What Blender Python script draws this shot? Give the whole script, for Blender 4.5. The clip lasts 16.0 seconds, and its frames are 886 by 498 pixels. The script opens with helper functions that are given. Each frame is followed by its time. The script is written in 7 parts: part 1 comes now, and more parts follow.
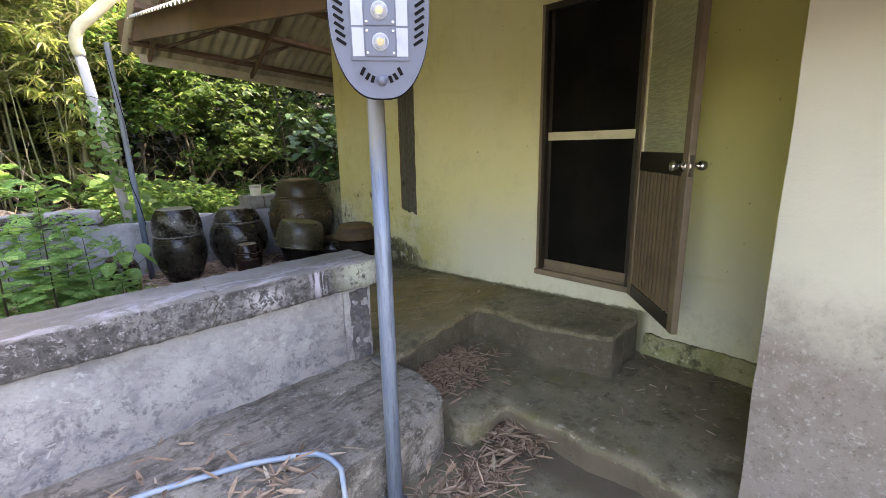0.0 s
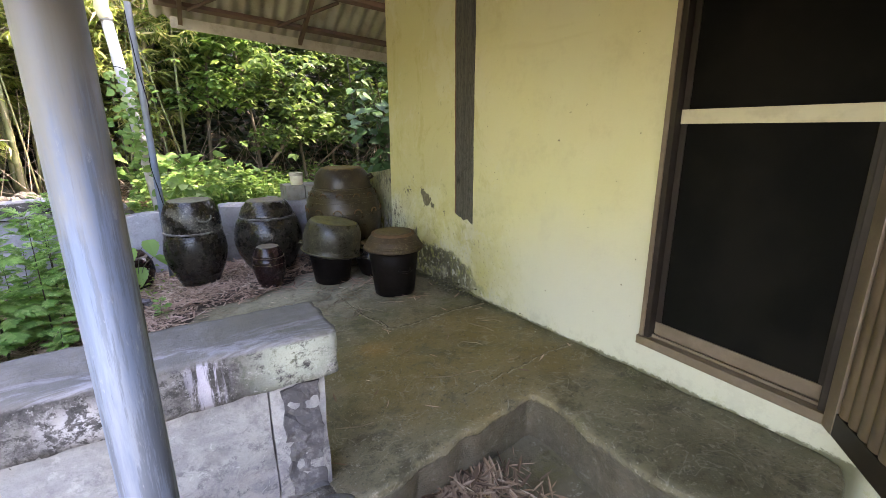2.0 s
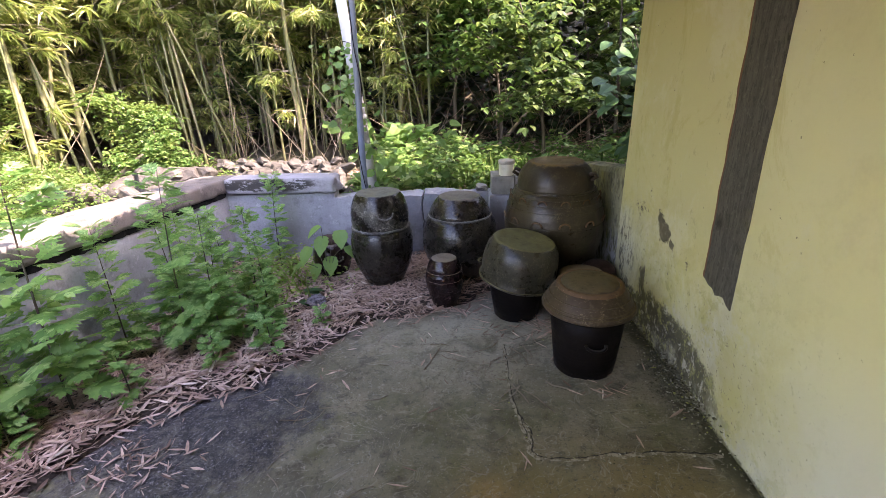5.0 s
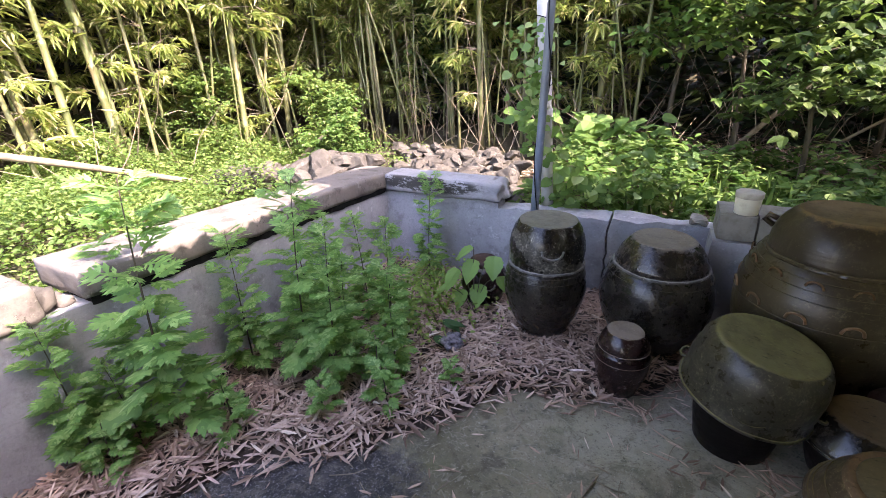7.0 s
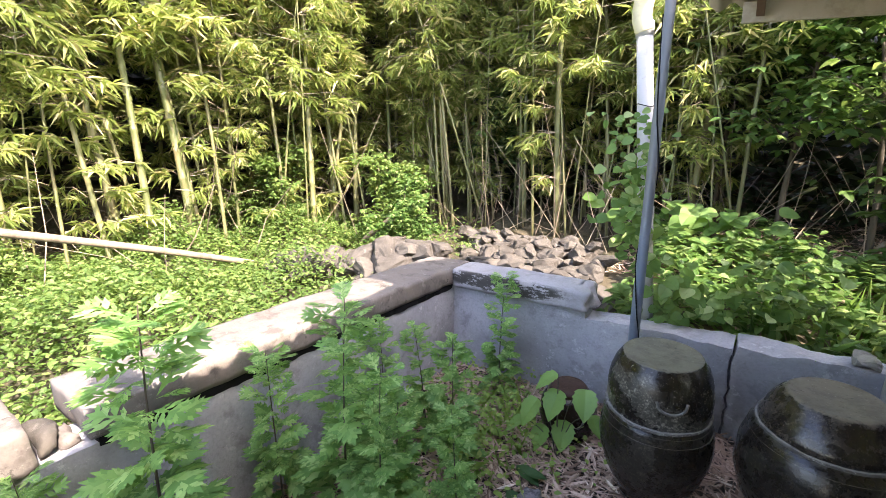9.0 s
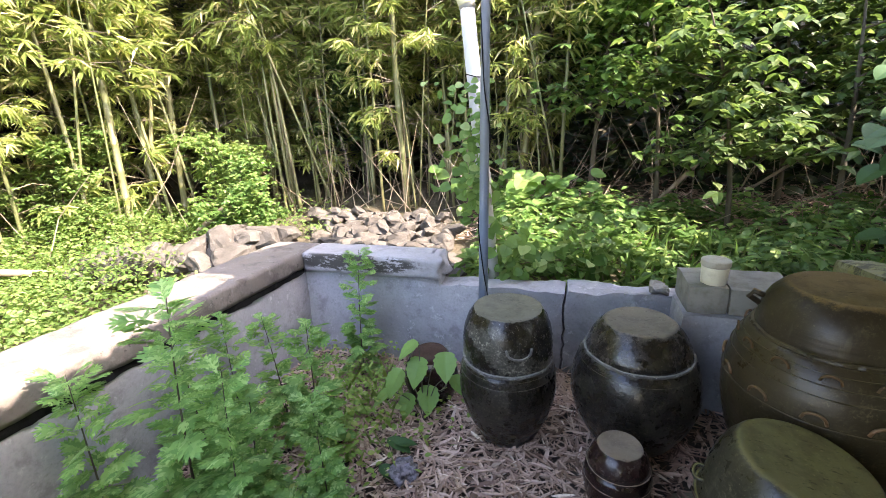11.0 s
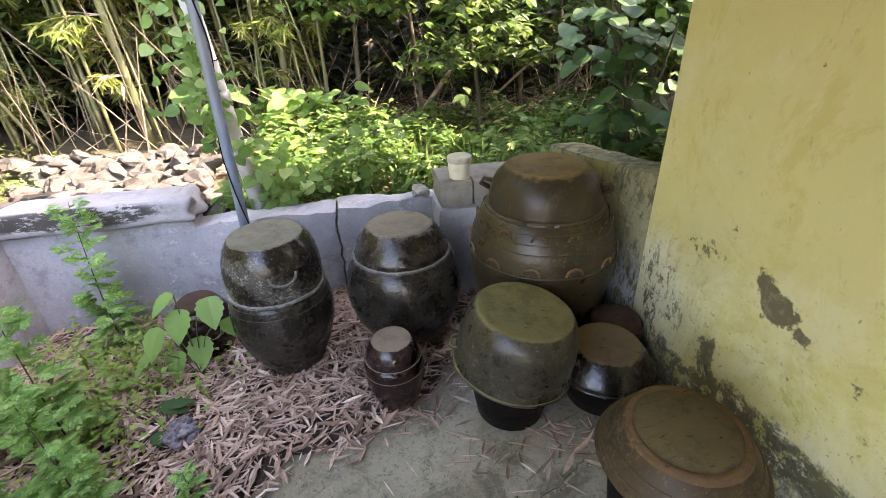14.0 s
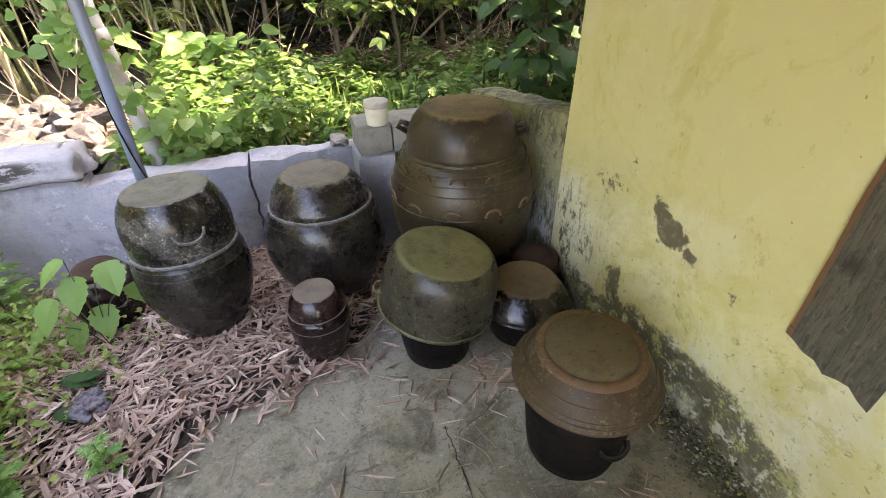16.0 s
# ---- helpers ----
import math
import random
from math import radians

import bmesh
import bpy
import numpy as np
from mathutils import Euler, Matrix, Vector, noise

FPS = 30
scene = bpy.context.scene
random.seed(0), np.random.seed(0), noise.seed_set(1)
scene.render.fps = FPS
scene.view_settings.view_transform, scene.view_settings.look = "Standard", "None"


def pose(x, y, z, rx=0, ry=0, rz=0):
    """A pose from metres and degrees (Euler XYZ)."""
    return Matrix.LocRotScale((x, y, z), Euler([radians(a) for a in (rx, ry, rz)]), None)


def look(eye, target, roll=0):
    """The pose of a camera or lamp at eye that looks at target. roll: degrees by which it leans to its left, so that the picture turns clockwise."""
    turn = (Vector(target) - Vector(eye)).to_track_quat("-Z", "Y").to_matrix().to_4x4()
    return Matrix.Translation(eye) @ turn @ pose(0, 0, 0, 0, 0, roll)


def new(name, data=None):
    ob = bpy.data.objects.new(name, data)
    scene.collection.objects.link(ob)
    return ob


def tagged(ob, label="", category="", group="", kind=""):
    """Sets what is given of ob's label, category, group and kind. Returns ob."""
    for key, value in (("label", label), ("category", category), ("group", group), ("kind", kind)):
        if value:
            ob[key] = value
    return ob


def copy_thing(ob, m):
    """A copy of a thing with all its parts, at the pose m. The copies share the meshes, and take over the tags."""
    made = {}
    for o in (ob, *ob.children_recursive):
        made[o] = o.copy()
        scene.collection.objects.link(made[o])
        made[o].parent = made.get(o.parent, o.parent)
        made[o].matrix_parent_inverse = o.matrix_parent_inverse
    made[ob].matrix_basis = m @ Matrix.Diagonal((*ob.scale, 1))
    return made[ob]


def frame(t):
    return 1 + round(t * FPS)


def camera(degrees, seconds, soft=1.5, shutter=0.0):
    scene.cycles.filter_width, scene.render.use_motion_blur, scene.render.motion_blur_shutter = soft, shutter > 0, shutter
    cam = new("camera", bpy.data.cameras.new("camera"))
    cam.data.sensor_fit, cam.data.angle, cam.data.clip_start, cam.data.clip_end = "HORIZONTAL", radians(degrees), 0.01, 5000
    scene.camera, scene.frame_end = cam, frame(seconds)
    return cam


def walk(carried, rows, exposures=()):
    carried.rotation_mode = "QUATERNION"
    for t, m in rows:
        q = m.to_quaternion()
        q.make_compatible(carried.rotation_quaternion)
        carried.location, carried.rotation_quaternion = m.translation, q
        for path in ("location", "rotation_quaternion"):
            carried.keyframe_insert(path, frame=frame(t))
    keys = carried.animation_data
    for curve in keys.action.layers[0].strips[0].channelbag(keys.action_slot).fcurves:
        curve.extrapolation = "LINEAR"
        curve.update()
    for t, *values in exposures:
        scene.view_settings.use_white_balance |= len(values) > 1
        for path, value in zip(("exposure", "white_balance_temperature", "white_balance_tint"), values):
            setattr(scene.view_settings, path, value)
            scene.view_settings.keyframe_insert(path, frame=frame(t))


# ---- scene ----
cam = camera(89.5, 16.0, soft=0.4)
PATH = [
    (0, (-3.07, -0.131, 1.301), (-1.7, 1.255, 0.854), -1.1),
    (0.5, (-2.721, 0.012, 1.309), (-1.441, 1.478, 0.845), -0.3),
    (1, (-2.434, 0.23, 1.301), (-1.233, 1.752, 0.811), -0.2),
    (1.5, (-2.171, 0.493, 1.344), (-1.029, 2.053, 0.83), -0.5),
    (2, (-1.942, 0.625, 1.316), (-0.931, 2.271, 0.795), -0.3),
    (2.5, (-1.679, 0.763, 1.325), (-0.871, 2.502, 0.755), -0.5),
    (3, (-1.568, 0.902, 1.333), (-0.919, 2.703, 0.752), 0.3),
    (5.3, (-1.048, 1.803, 1.558), (-1.296, 3.646, 0.821), -2.2),
    (5.5, (-1.081, 1.897, 1.561), (-1.407, 3.72, 0.806), -2.0),
    (6, (-1.163, 2.023, 1.571), (-1.666, 3.79, 0.78), -1.5),
    (6.5, (-1.204, 2.171, 1.567), (-1.854, 3.889, 0.774), -1.5),
    (7, (-1.201, 2.537, 1.65), (-2.046, 4.167, 0.856), -2.0),
    (7.5, (-1.259, 2.68, 1.737), (-2.264, 4.259, 1.032), -1.8),
    (8, (-1.434, 2.847, 1.759), (-2.577, 4.378, 1.168), -2.2),
    (8.2, (-1.5, 2.891, 1.762), (-2.677, 4.411, 1.212), -2.1),
    (10.3, (-1.557, 2.99, 1.766), (-2.35, 4.743, 1.22), -2.4),
    (10.5, (-1.535, 3.003, 1.758), (-2.264, 4.778, 1.192), -2.6),
    (11, (-1.514, 3.016, 1.72), (-2.054, 4.84, 1.102), -2.5),
    (11.5, (-1.468, 3.035, 1.688), (-1.817, 4.885, 1.012), -2.9),
    (12, (-1.412, 3.056, 1.69), (-1.612, 4.906, 0.957), -3.2),
    (12.5, (-1.365, 3.064, 1.683), (-1.425, 4.902, 0.895), -3.1),
    (13, (-1.339, 3.062, 1.658), (-1.262, 4.875, 0.816), -2.6),
    (13.5, (-1.3, 3.068, 1.644), (-1.119, 4.844, 0.742), -2.7),
    (14, (-1.26, 3.063, 1.628), (-0.991, 4.804, 0.682), -2.8),
    (14.5, (-1.246, 3.053, 1.615), (-0.899, 4.758, 0.629), -2.4),
    (15, (-1.224, 3.043, 1.602), (-0.811, 4.712, 0.579), -2.1),
    (15.5, (-1.205, 3.035, 1.588), (-0.727, 4.66, 0.524), -1.7),
    (16, (-1.197, 3.025, 1.569), (-0.684, 4.605, 0.455), -1.2),
]
EXPOSURES = [(0.0, 3.46, 7900, 23), (2.0, 4.0, 7850, 26), (5.5, 3.7, 7250, 34), (6.5, 3.62, 7150, 33), (8.0, 3.43, 7350, 24), (10.5, 3.6, 7350, 21), (12.0, 4.1, 7650, 25), (14.0, 4.22, 8150, 28), (15.0, 4.18, 8250, 28), (16.0, 4.38, 8350, 29)]
walk(cam, [(t, look(eye, target, roll)) for t, eye, target, roll in PATH], EXPOSURES)

# ---- world, sun ----
SUN_TRAVEL = Vector((-0.93, 0.20, -1.0)).normalized()
world = bpy.data.worlds.new("world")
scene.world = world
world.use_nodes = True
wt = world.node_tree
sky = wt.nodes.new("ShaderNodeTexSky")
sky.sky_type = "NISHITA"
sky.sun_disc = False
sky.sun_elevation = math.asin(-SUN_TRAVEL.z)
sky.sun_rotation = math.atan2(-SUN_TRAVEL.x, -SUN_TRAVEL.y)
sky.air_density, sky.dust_density = 1.0, 1.5
wt.links.new(sky.outputs["Color"], wt.nodes["Background"].inputs["Color"])
wt.nodes["Background"].inputs["Strength"].default_value = 0.15
sun = new("sun", bpy.data.lights.new("sun", "SUN"))
sun.data.energy, sun.data.angle, sun.data.color = 2.05, radians(0.55), (1.0, 0.95, 0.86)
sun.matrix_world = look((6, -3, 9), Vector((6, -3, 9)) + SUN_TRAVEL)


# ---- materials ----
def rgb(c):
    return (c[0], c[1], c[2], 1.0)


class Mat:
    """A node material on world positions: layers of colour, a roughness and a relief."""

    def __init__(self, name, rough=0.8, metal=0.0, spec=0.5):
        self.m = bpy.data.materials.new(name)
        self.m.use_nodes = True
        self.t = self.m.node_tree
        self.b = self.t.nodes["Principled BSDF"]
        self.b.inputs["Roughness"].default_value = rough
        self.b.inputs["Metallic"].default_value = metal
        self.b.inputs["Specular IOR Level"].default_value = spec
        self.pos = self.t.nodes.new("ShaderNodeNewGeometry").outputs["Position"]
        self.col = None

    def put(self, a, b):
        if isinstance(a, (int, float)):
            b.default_value = a
        elif isinstance(a, tuple):
            b.default_value = a if len(a) == 4 or len(b.default_value) == 3 else rgb(a)
        else:
            self.t.links.new(a, b)

    def vec(self, scale=(1, 1, 1), off=(0, 0, 0)):
        n = self.t.nodes.new("ShaderNodeMapping")
        n.inputs["Scale"].default_value = scale
        n.inputs["Location"].default_value = off
        self.put(self.pos, n.inputs["Vector"])
        return n.outputs["Vector"]

    def noise(self, scale, detail=4, rough=0.55, stretch=(1, 1, 1), off=(0, 0, 0), warp=0.0):
        n = self.t.nodes.new("ShaderNodeTexNoise")
        n.inputs["Scale"].default_value, n.inputs["Detail"].default_value = scale, detail
        n.inputs["Roughness"].default_value, n.inputs["Distortion"].default_value = rough, warp
        self.put(self.vec(stretch, off), n.inputs["Vector"])
        return n.outputs["Fac"]

    def voro(self, scale, feature="F1", stretch=(1, 1, 1)):
        n = self.t.nodes.new("ShaderNodeTexVoronoi")
        n.feature = feature
        n.inputs["Scale"].default_value = scale
        self.put(self.vec(stretch), n.inputs["Vector"])
        return n.outputs["Distance"]

    def ramp(self, v, lo, hi, a=0.0, b=1.0):
        n = self.t.nodes.new("ShaderNodeMapRange")
        n.interpolation_type = "SMOOTHSTEP"
        self.put(v, n.inputs["Value"])
        for k, x in (("From Min", lo), ("From Max", hi), ("To Min", a), ("To Max", b)):
            n.inputs[k].default_value = x
        return n.outputs["Result"]

    def op(self, kind, a, b=0.0):
        n = self.t.nodes.new("ShaderNodeMath")
        n.operation = kind
        self.put(a, n.inputs[0]), self.put(b, n.inputs[1])
        return n.outputs[0]

    def axis(self, k):
        n = self.t.nodes.new("ShaderNodeSeparateXYZ")
        self.put(self.pos, n.inputs[0])
        return n.outputs[k]

    def near(self, p, r, squash=(1, 1, 1)):
        """1 at the point p, falling to 0 at the distance r."""
        n = self.t.nodes.new("ShaderNodeVectorMath")
        n.operation = "DISTANCE"
        self.put(self.vec(squash), n.inputs[0])
        n.inputs[1].default_value = tuple(a * b for a, b in zip(p, squash))
        return self.ramp(n.outputs["Value"], 0, r, 1, 0)

    def island(self):
        return self.t.nodes.new("ShaderNodeNewGeometry").outputs["Random Per Island"]

    def rand(self):
        return self.t.nodes.new("ShaderNodeObjectInfo").outputs["Random"]

    def base(self, c):
        self.col = c
        return self

    def over(self, fac, c):
        n = self.t.nodes.new("ShaderNodeMix")
        n.data_type = "RGBA"
        self.put(fac, n.inputs[0])
        self.put(self.col, n.inputs[6]), self.put(c, n.inputs[7])
        self.col = n.outputs[2]
        return self

    def bump(self, h, strength=0.3, dist=0.01):
        n = self.t.nodes.new("ShaderNodeBump")
        n.inputs["Strength"].default_value, n.inputs["Distance"].default_value = strength, dist
        self.put(h, n.inputs["Height"])
        if self.b.inputs["Normal"].links:
            self.t.links.new(self.b.inputs["Normal"].links[0].from_socket, n.inputs["Normal"])
        self.t.links.new(n.outputs[0], self.b.inputs["Normal"])
        return self

    def rough(self, v):
        self.put(v, self.b.inputs["Roughness"])
        return self

    def done(self, translucent=0.0, tint=None):
        self.put(self.col, self.b.inputs["Base Color"])
        if translucent:
            tr = self.t.nodes.new("ShaderNodeBsdfTranslucent")
            self.put(tint or self.col, tr.inputs["Color"])
            mx = self.t.nodes.new("ShaderNodeMixShader")
            mx.inputs[0].default_value = translucent
            self.t.links.new(self.b.outputs[0], mx.inputs[1])
            self.t.links.new(tr.outputs[0], mx.inputs[2])
            self.t.links.new(mx.outputs[0], self.t.nodes["Material Output"].inputs[0])
        return self.m


def concrete(name, light, dark, stain, lichen=None, moss=None, amount=0.5, coarse=1.0):
    k = Mat(name, 0.88)
    k.base(light)
    k.over(k.ramp(k.noise(2.2 * coarse, 5, 0.6), 0.35, 0.68), dark)
    k.over(k.op("MULTIPLY", k.ramp(k.noise(7 * coarse, 6, 0.7, off=(4, 1, 7)), 0.5, 0.66), amount), stain)
    k.over(k.op("MULTIPLY", k.ramp(k.noise(60, 3, 0.6), 0.4, 0.75), 0.35), tuple(0.55 * c for c in light))
    if lichen:
        k.over(k.op("MULTIPLY", k.ramp(k.noise(16, 6, 0.75, off=(9, 3, 2)), 0.58, 0.66), 0.8), lichen)
    if moss:
        k.over(k.op("MULTIPLY", k.ramp(k.noise(3.1, 5, 0.65, off=(2, 8, 5)), 0.52, 0.7), 0.75), moss)
    k.bump(k.noise(90, 4, 0.7), 0.35, 0.004).bump(k.noise(14, 5, 0.7), 0.4, 0.012)
    return k


M = {}

# house paint: pale yellow, faded, flaked off and stained in the damp lower part
k = Mat("yellow_paint", 0.7)
k.base((0.67, 0.63, 0.325)).over(k.ramp(k.noise(0.9, 3), 0.35, 0.7), (0.69, 0.66, 0.39)).over(k.ramp(k.noise(4, 7, 0.75, off=(1, 2, 3)), 0.48, 0.7, 0, 0.45), (0.56, 0.52, 0.28))
k.over(k.ramp(k.axis(1), 0.5, 1.9, 0.8, 0), (0.66, 0.63, 0.215))
low = k.ramp(k.op("ADD", k.axis(2), k.op("MULTIPLY", k.noise(1.3, 4), 0.8)), 0.65, 1.5, 1, 0)
k.over(k.op("MULTIPLY", low, k.ramp(k.axis(1), 2.4, 3.2, 0.85, 0.4)), (0.58, 0.58, 0.485))
k.over(k.op("MULTIPLY", k.ramp(k.op("ADD", k.axis(1), k.op("MULTIPLY", k.noise(1.6, 5, 0.65, off=(2, 2, 2)), 0.8)), 3.4, 4.2), 0.8), (0.585, 0.54, 0.265))
k.over(k.op("MULTIPLY", k.ramp(k.axis(1), 2.7, 3.7), k.op("MULTIPLY", k.ramp(k.noise(3.4, 7, 0.75, off=(6, 2, 9), warp=0.6), 0.42, 0.58), k.ramp(k.axis(2), 0.35, 1.0, 0.85, 0))), (0.44, 0.395, 0.13))
damp = k.op("MULTIPLY", k.ramp(k.axis(1), 2.55, 3.45), k.ramp(k.axis(2), 0.15, 1.1, 1, 0))
k.over(k.op("MULTIPLY", k.ramp(k.noise(3.0, 6, 0.7), 0.44, 0.62), k.op("MULTIPLY", damp, 0.9)), (0.58, 0.545, 0.20))
k.over(k.op("MULTIPLY", k.ramp(k.noise(2.6, 6, 0.7, off=(5, 1, 9)), 0.5, 0.64), k.op("MULTIPLY", damp, 0.9)), (0.60, 0.60, 0.53))
k.over(k.op("MULTIPLY", k.ramp(k.noise(6, 7, 0.75, off=(3, 3, 1)), 0.54, 0.62), k.op("MULTIPLY", damp, 0.8)), (0.33, 0.32, 0.09))
plaster = k.op("MULTIPLY", k.ramp(k.axis(1), 4.25, 4.6), k.ramp(k.op("ADD", k.axis(2), k.op("MULTIPLY", k.noise(4, 5, 0.7), 0.5)), 0.65, 1.05, 1, 0))
k.over(k.op("MULTIPLY", plaster, 0.85), (0.68, 0.68, 0.61))
k.over(k.op("MULTIPLY", k.ramp(k.noise(1.8, 6, 0.7, off=(7, 4, 2)), 0.42, 0.6), k.op("MULTIPLY", damp, 0.75)), (0.47, 0.43, 0.20))
k.over(k.op("MULTIPLY", k.ramp(k.axis(1), 2.5, 3.2), k.ramp(k.noise(1.7, 7, 0.72, off=(3, 6, 6), warp=0.5), 0.50, 0.62, 0, 0.6)), (0.66, 0.635, 0.42))
k.over(k.op("MULTIPLY", k.ramp(k.axis(1), 2.7, 3.5), k.ramp(k.noise(2.3, 8, 0.78, stretch=(1, 1, 0.7), off=(8, 1, 4), warp=0.7), 0.53, 0.62, 0, 0.55)), (0.50, 0.45, 0.165))
k.over(k.op("MULTIPLY", k.ramp(k.axis(1), 2.9, 3.6), k.ramp(k.noise(9, 8, 0.82, stretch=(1, 1, 0.6), off=(4, 1, 1)), 0.59, 0.64, 0, 0.55)), (0.38, 0.34, 0.16))
# flaked-off places: near points (y, z), radius, strength and squash
flake = k.op("ADD", k.op("MULTIPLY", k.op("SUBTRACT", k.noise(13, 10, 0.82, off=(1, 5, 2)), 0.5), 1.7), k.op("ADD", 0.45, k.op("MULTIPLY", damp, 0.10)))
for p, r, a, q in (((0, 4.135, 0.775), 0.075, 0.34, (1, 1, 1)), ((0, 4.10, 0.725), 0.11, 0.42, (1, 1, 1)), ((0, 4.025, 0.70), 0.095, 0.42, (1, 1, 1)), ((0, 3.95, 0.668), 0.06, 0.36, (1, 1, 1)), ((0, 3.84, 0.675), 0.045, 0.27, (1, 1, 1)), ((0, 3.765, 0.645), 0.06, 0.33, (1, 1, 1)),
                   ((0, 4.40, 0.77), 0.19, 0.23, (1, 1, 1.3)), ((0, 4.30, 0.885), 0.06, 0.25, (1, 1.6, 0.8)), ((0, 4.285, 0.35), 0.15, 0.33, (1, 1.7, 0.7)), ((0, 4.62, 0.43), 0.3, 0.17, (1, 1.2, 0.6)),
                   ((0, 4.10, 0.12), 0.30, 0.28, (1, 0.8, 1.2)), ((0, 3.85, 0.17), 0.24, 0.28, (1, 0.7, 1.2)), ((0, 3.55, 0.09), 0.18, 0.22, (1, 0.5, 1.2))):
    flake = k.op("ADD", flake, k.op("MULTIPLY", k.near(p, r, q), a))
gone = k.ramp(flake, 0.745, 0.765)
k.over(gone, (0.135, 0.118, 0.075))
k.over(k.op("MULTIPLY", gone, k.ramp(k.noise(26, 6, 0.7), 0.5, 0.62)), (0.21, 0.19, 0.13))
k.over(k.op("MULTIPLY", k.ramp(k.noise(15, 8, 0.82, stretch=(1, 1, 0.45), off=(2, 2, 9)), 0.53, 0.57), k.op("MULTIPLY", plaster, 0.92)), (0.055, 0.05, 0.04))
foot = k.ramp(k.op("SUBTRACT", k.op("ADD", k.axis(2), k.op("MULTIPLY", k.noise(5, 8, 0.78), 0.55)), k.op("MULTIPLY", k.near((0, 3.88, 0.12), 0.65, (1, 0.8, 1)), 0.27)), 0.37, 0.43, 1, 0)
k.over(k.op("MULTIPLY", foot, k.ramp(k.op("ADD", k.axis(1), k.op("MULTIPLY", k.noise(3, 5, 0.7, off=(1, 4, 4)), 0.6)), 3.35, 3.8, 0.0, 0.92)), (0.075, 0.068, 0.038))
k.over(k.op("MULTIPLY", k.op("MULTIPLY", foot, k.ramp(k.axis(1), 2.6, 3.6, 0.35, 1)), k.ramp(k.noise(12, 7, 0.78, off=(8, 1, 3)), 0.52, 0.58, 0, 0.9)), (0.38, 0.38, 0.14))
k.over(k.op("MULTIPLY", foot, k.ramp(k.noise(17, 7, 0.78, off=(3, 9, 3)), 0.55, 0.60, 0, 0.9)), (0.60, 0.58, 0.48))
rise = k.op("SUBTRACT", k.op("ADD", k.axis(2), k.op("MULTIPLY", k.axis(1), 0.045)), 0.185)
k.over(k.op("MULTIPLY", k.ramp(k.op("ADD", rise, k.op("MULTIPLY", k.noise(3, 6, 0.75, off=(4, 4, 8)), 0.5)), 0.30, 0.46, 1, 0), k.ramp(k.noise(7, 7, 0.78, off=(6, 6, 1)), 0.47, 0.6, 0, 0.6)), (0.50, 0.49, 0.38))
k.over(k.op("MULTIPLY", k.ramp(k.axis(1), 0.93, 1.0), k.ramp(k.op("ADD", rise, k.op("MULTIPLY", k.noise(14, 7, 0.8, off=(2, 7, 5)), 0.09)), 0.05, 0.064, 0.85, 0)), (0.11, 0.105, 0.045))
k.over(k.op("MULTIPLY", k.ramp(k.noise(2.0, 3, 0.5, stretch=(1, 0.25, 3), off=(1, 1, 4)), 0.64, 0.72), 0.3), (0.54, 0.49, 0.22))
k.over(k.op("MULTIPLY", k.ramp(k.noise(26, 4, 0.6, off=(7, 1, 1)), 0.7, 0.74), 0.8), (0.16, 0.14, 0.08))
k.over(k.op("MULTIPLY", k.ramp(k.noise(38, 6, 0.75, off=(5, 8, 2)), 0.60, 0.63), k.op("MULTIPLY", damp, 0.9)), (0.17, 0.15, 0.08))
k.bump(gone, 0.6, -0.008).bump(k.noise(70, 4, 0.6), 0.22, 0.003).bump(k.noise(5, 4, 0.6), 0.3, 0.01)
M["yellow"] = k.done()

k = Mat("grey_wing_paint", 0.75)
k.base((0.50, 0.49, 0.41)).over(k.ramp(k.noise(1.1, 4), 0.4, 0.7), (0.55, 0.54, 0.465))
dirt = k.ramp(k.op("ADD", k.axis(2), k.op("MULTIPLY", k.noise(3, 7, 0.72), 0.7)), 0.75, 1.3, 1, 0)
k.over(k.op("MULTIPLY", dirt, 0.95), (0.235, 0.195, 0.178))
k.over(k.op("MULTIPLY", k.ramp(k.noise(9, 7, 0.78, off=(2, 8, 1)), 0.46, 0.62), k.op("MULTIPLY", dirt, 0.6)), (0.17, 0.135, 0.115))
k.over(k.op("MULTIPLY", k.ramp(k.noise(45, 6, 0.8), 0.56, 0.62), k.op("MULTIPLY", dirt, 0.6)), (0.46, 0.42, 0.39))
k.over(k.op("MULTIPLY", k.ramp(k.noise(70, 5, 0.8, off=(4, 4, 4)), 0.58, 0.64), k.op("MULTIPLY", dirt, 0.8)), (0.11, 0.09, 0.08))
k.bump(k.noise(40, 5, 0.7), 0.35, 0.006)
M["wing"] = k.done()

k = concrete("slab_concrete", (0.225, 0.194, 0.128), (0.123, 0.107, 0.062), (0.065, 0.056, 0.032), (0.33, 0.29, 0.225), (0.10, 0.097, 0.036), 0.9)
k.over(k.op("MULTIPLY", k.ramp(k.near((-0.62, 2.55, 0), 1.05, (0.9, 1.0, 0)), 0.05, 0.6), k.ramp(k.noise(2.3, 5, 0.7), 0.3, 0.55, 0.4, 0.95)), (0.19, 0.138, 0.052))
k.over(k.op("MULTIPLY", k.near((-1.02, 2.93, 0), 0.16, (1, 1, 0)), 0.8), (0.27, 0.16, 0.04))
k.over(k.op("MULTIPLY", k.near((-0.85, 4.25, 0), 0.95, (0.8, 1.1, 0)), k.ramp(k.noise(5, 6, 0.75, off=(3, 3, 6)), 0.36, 0.58, 0.35, 0.95)), (0.37, 0.34, 0.26))
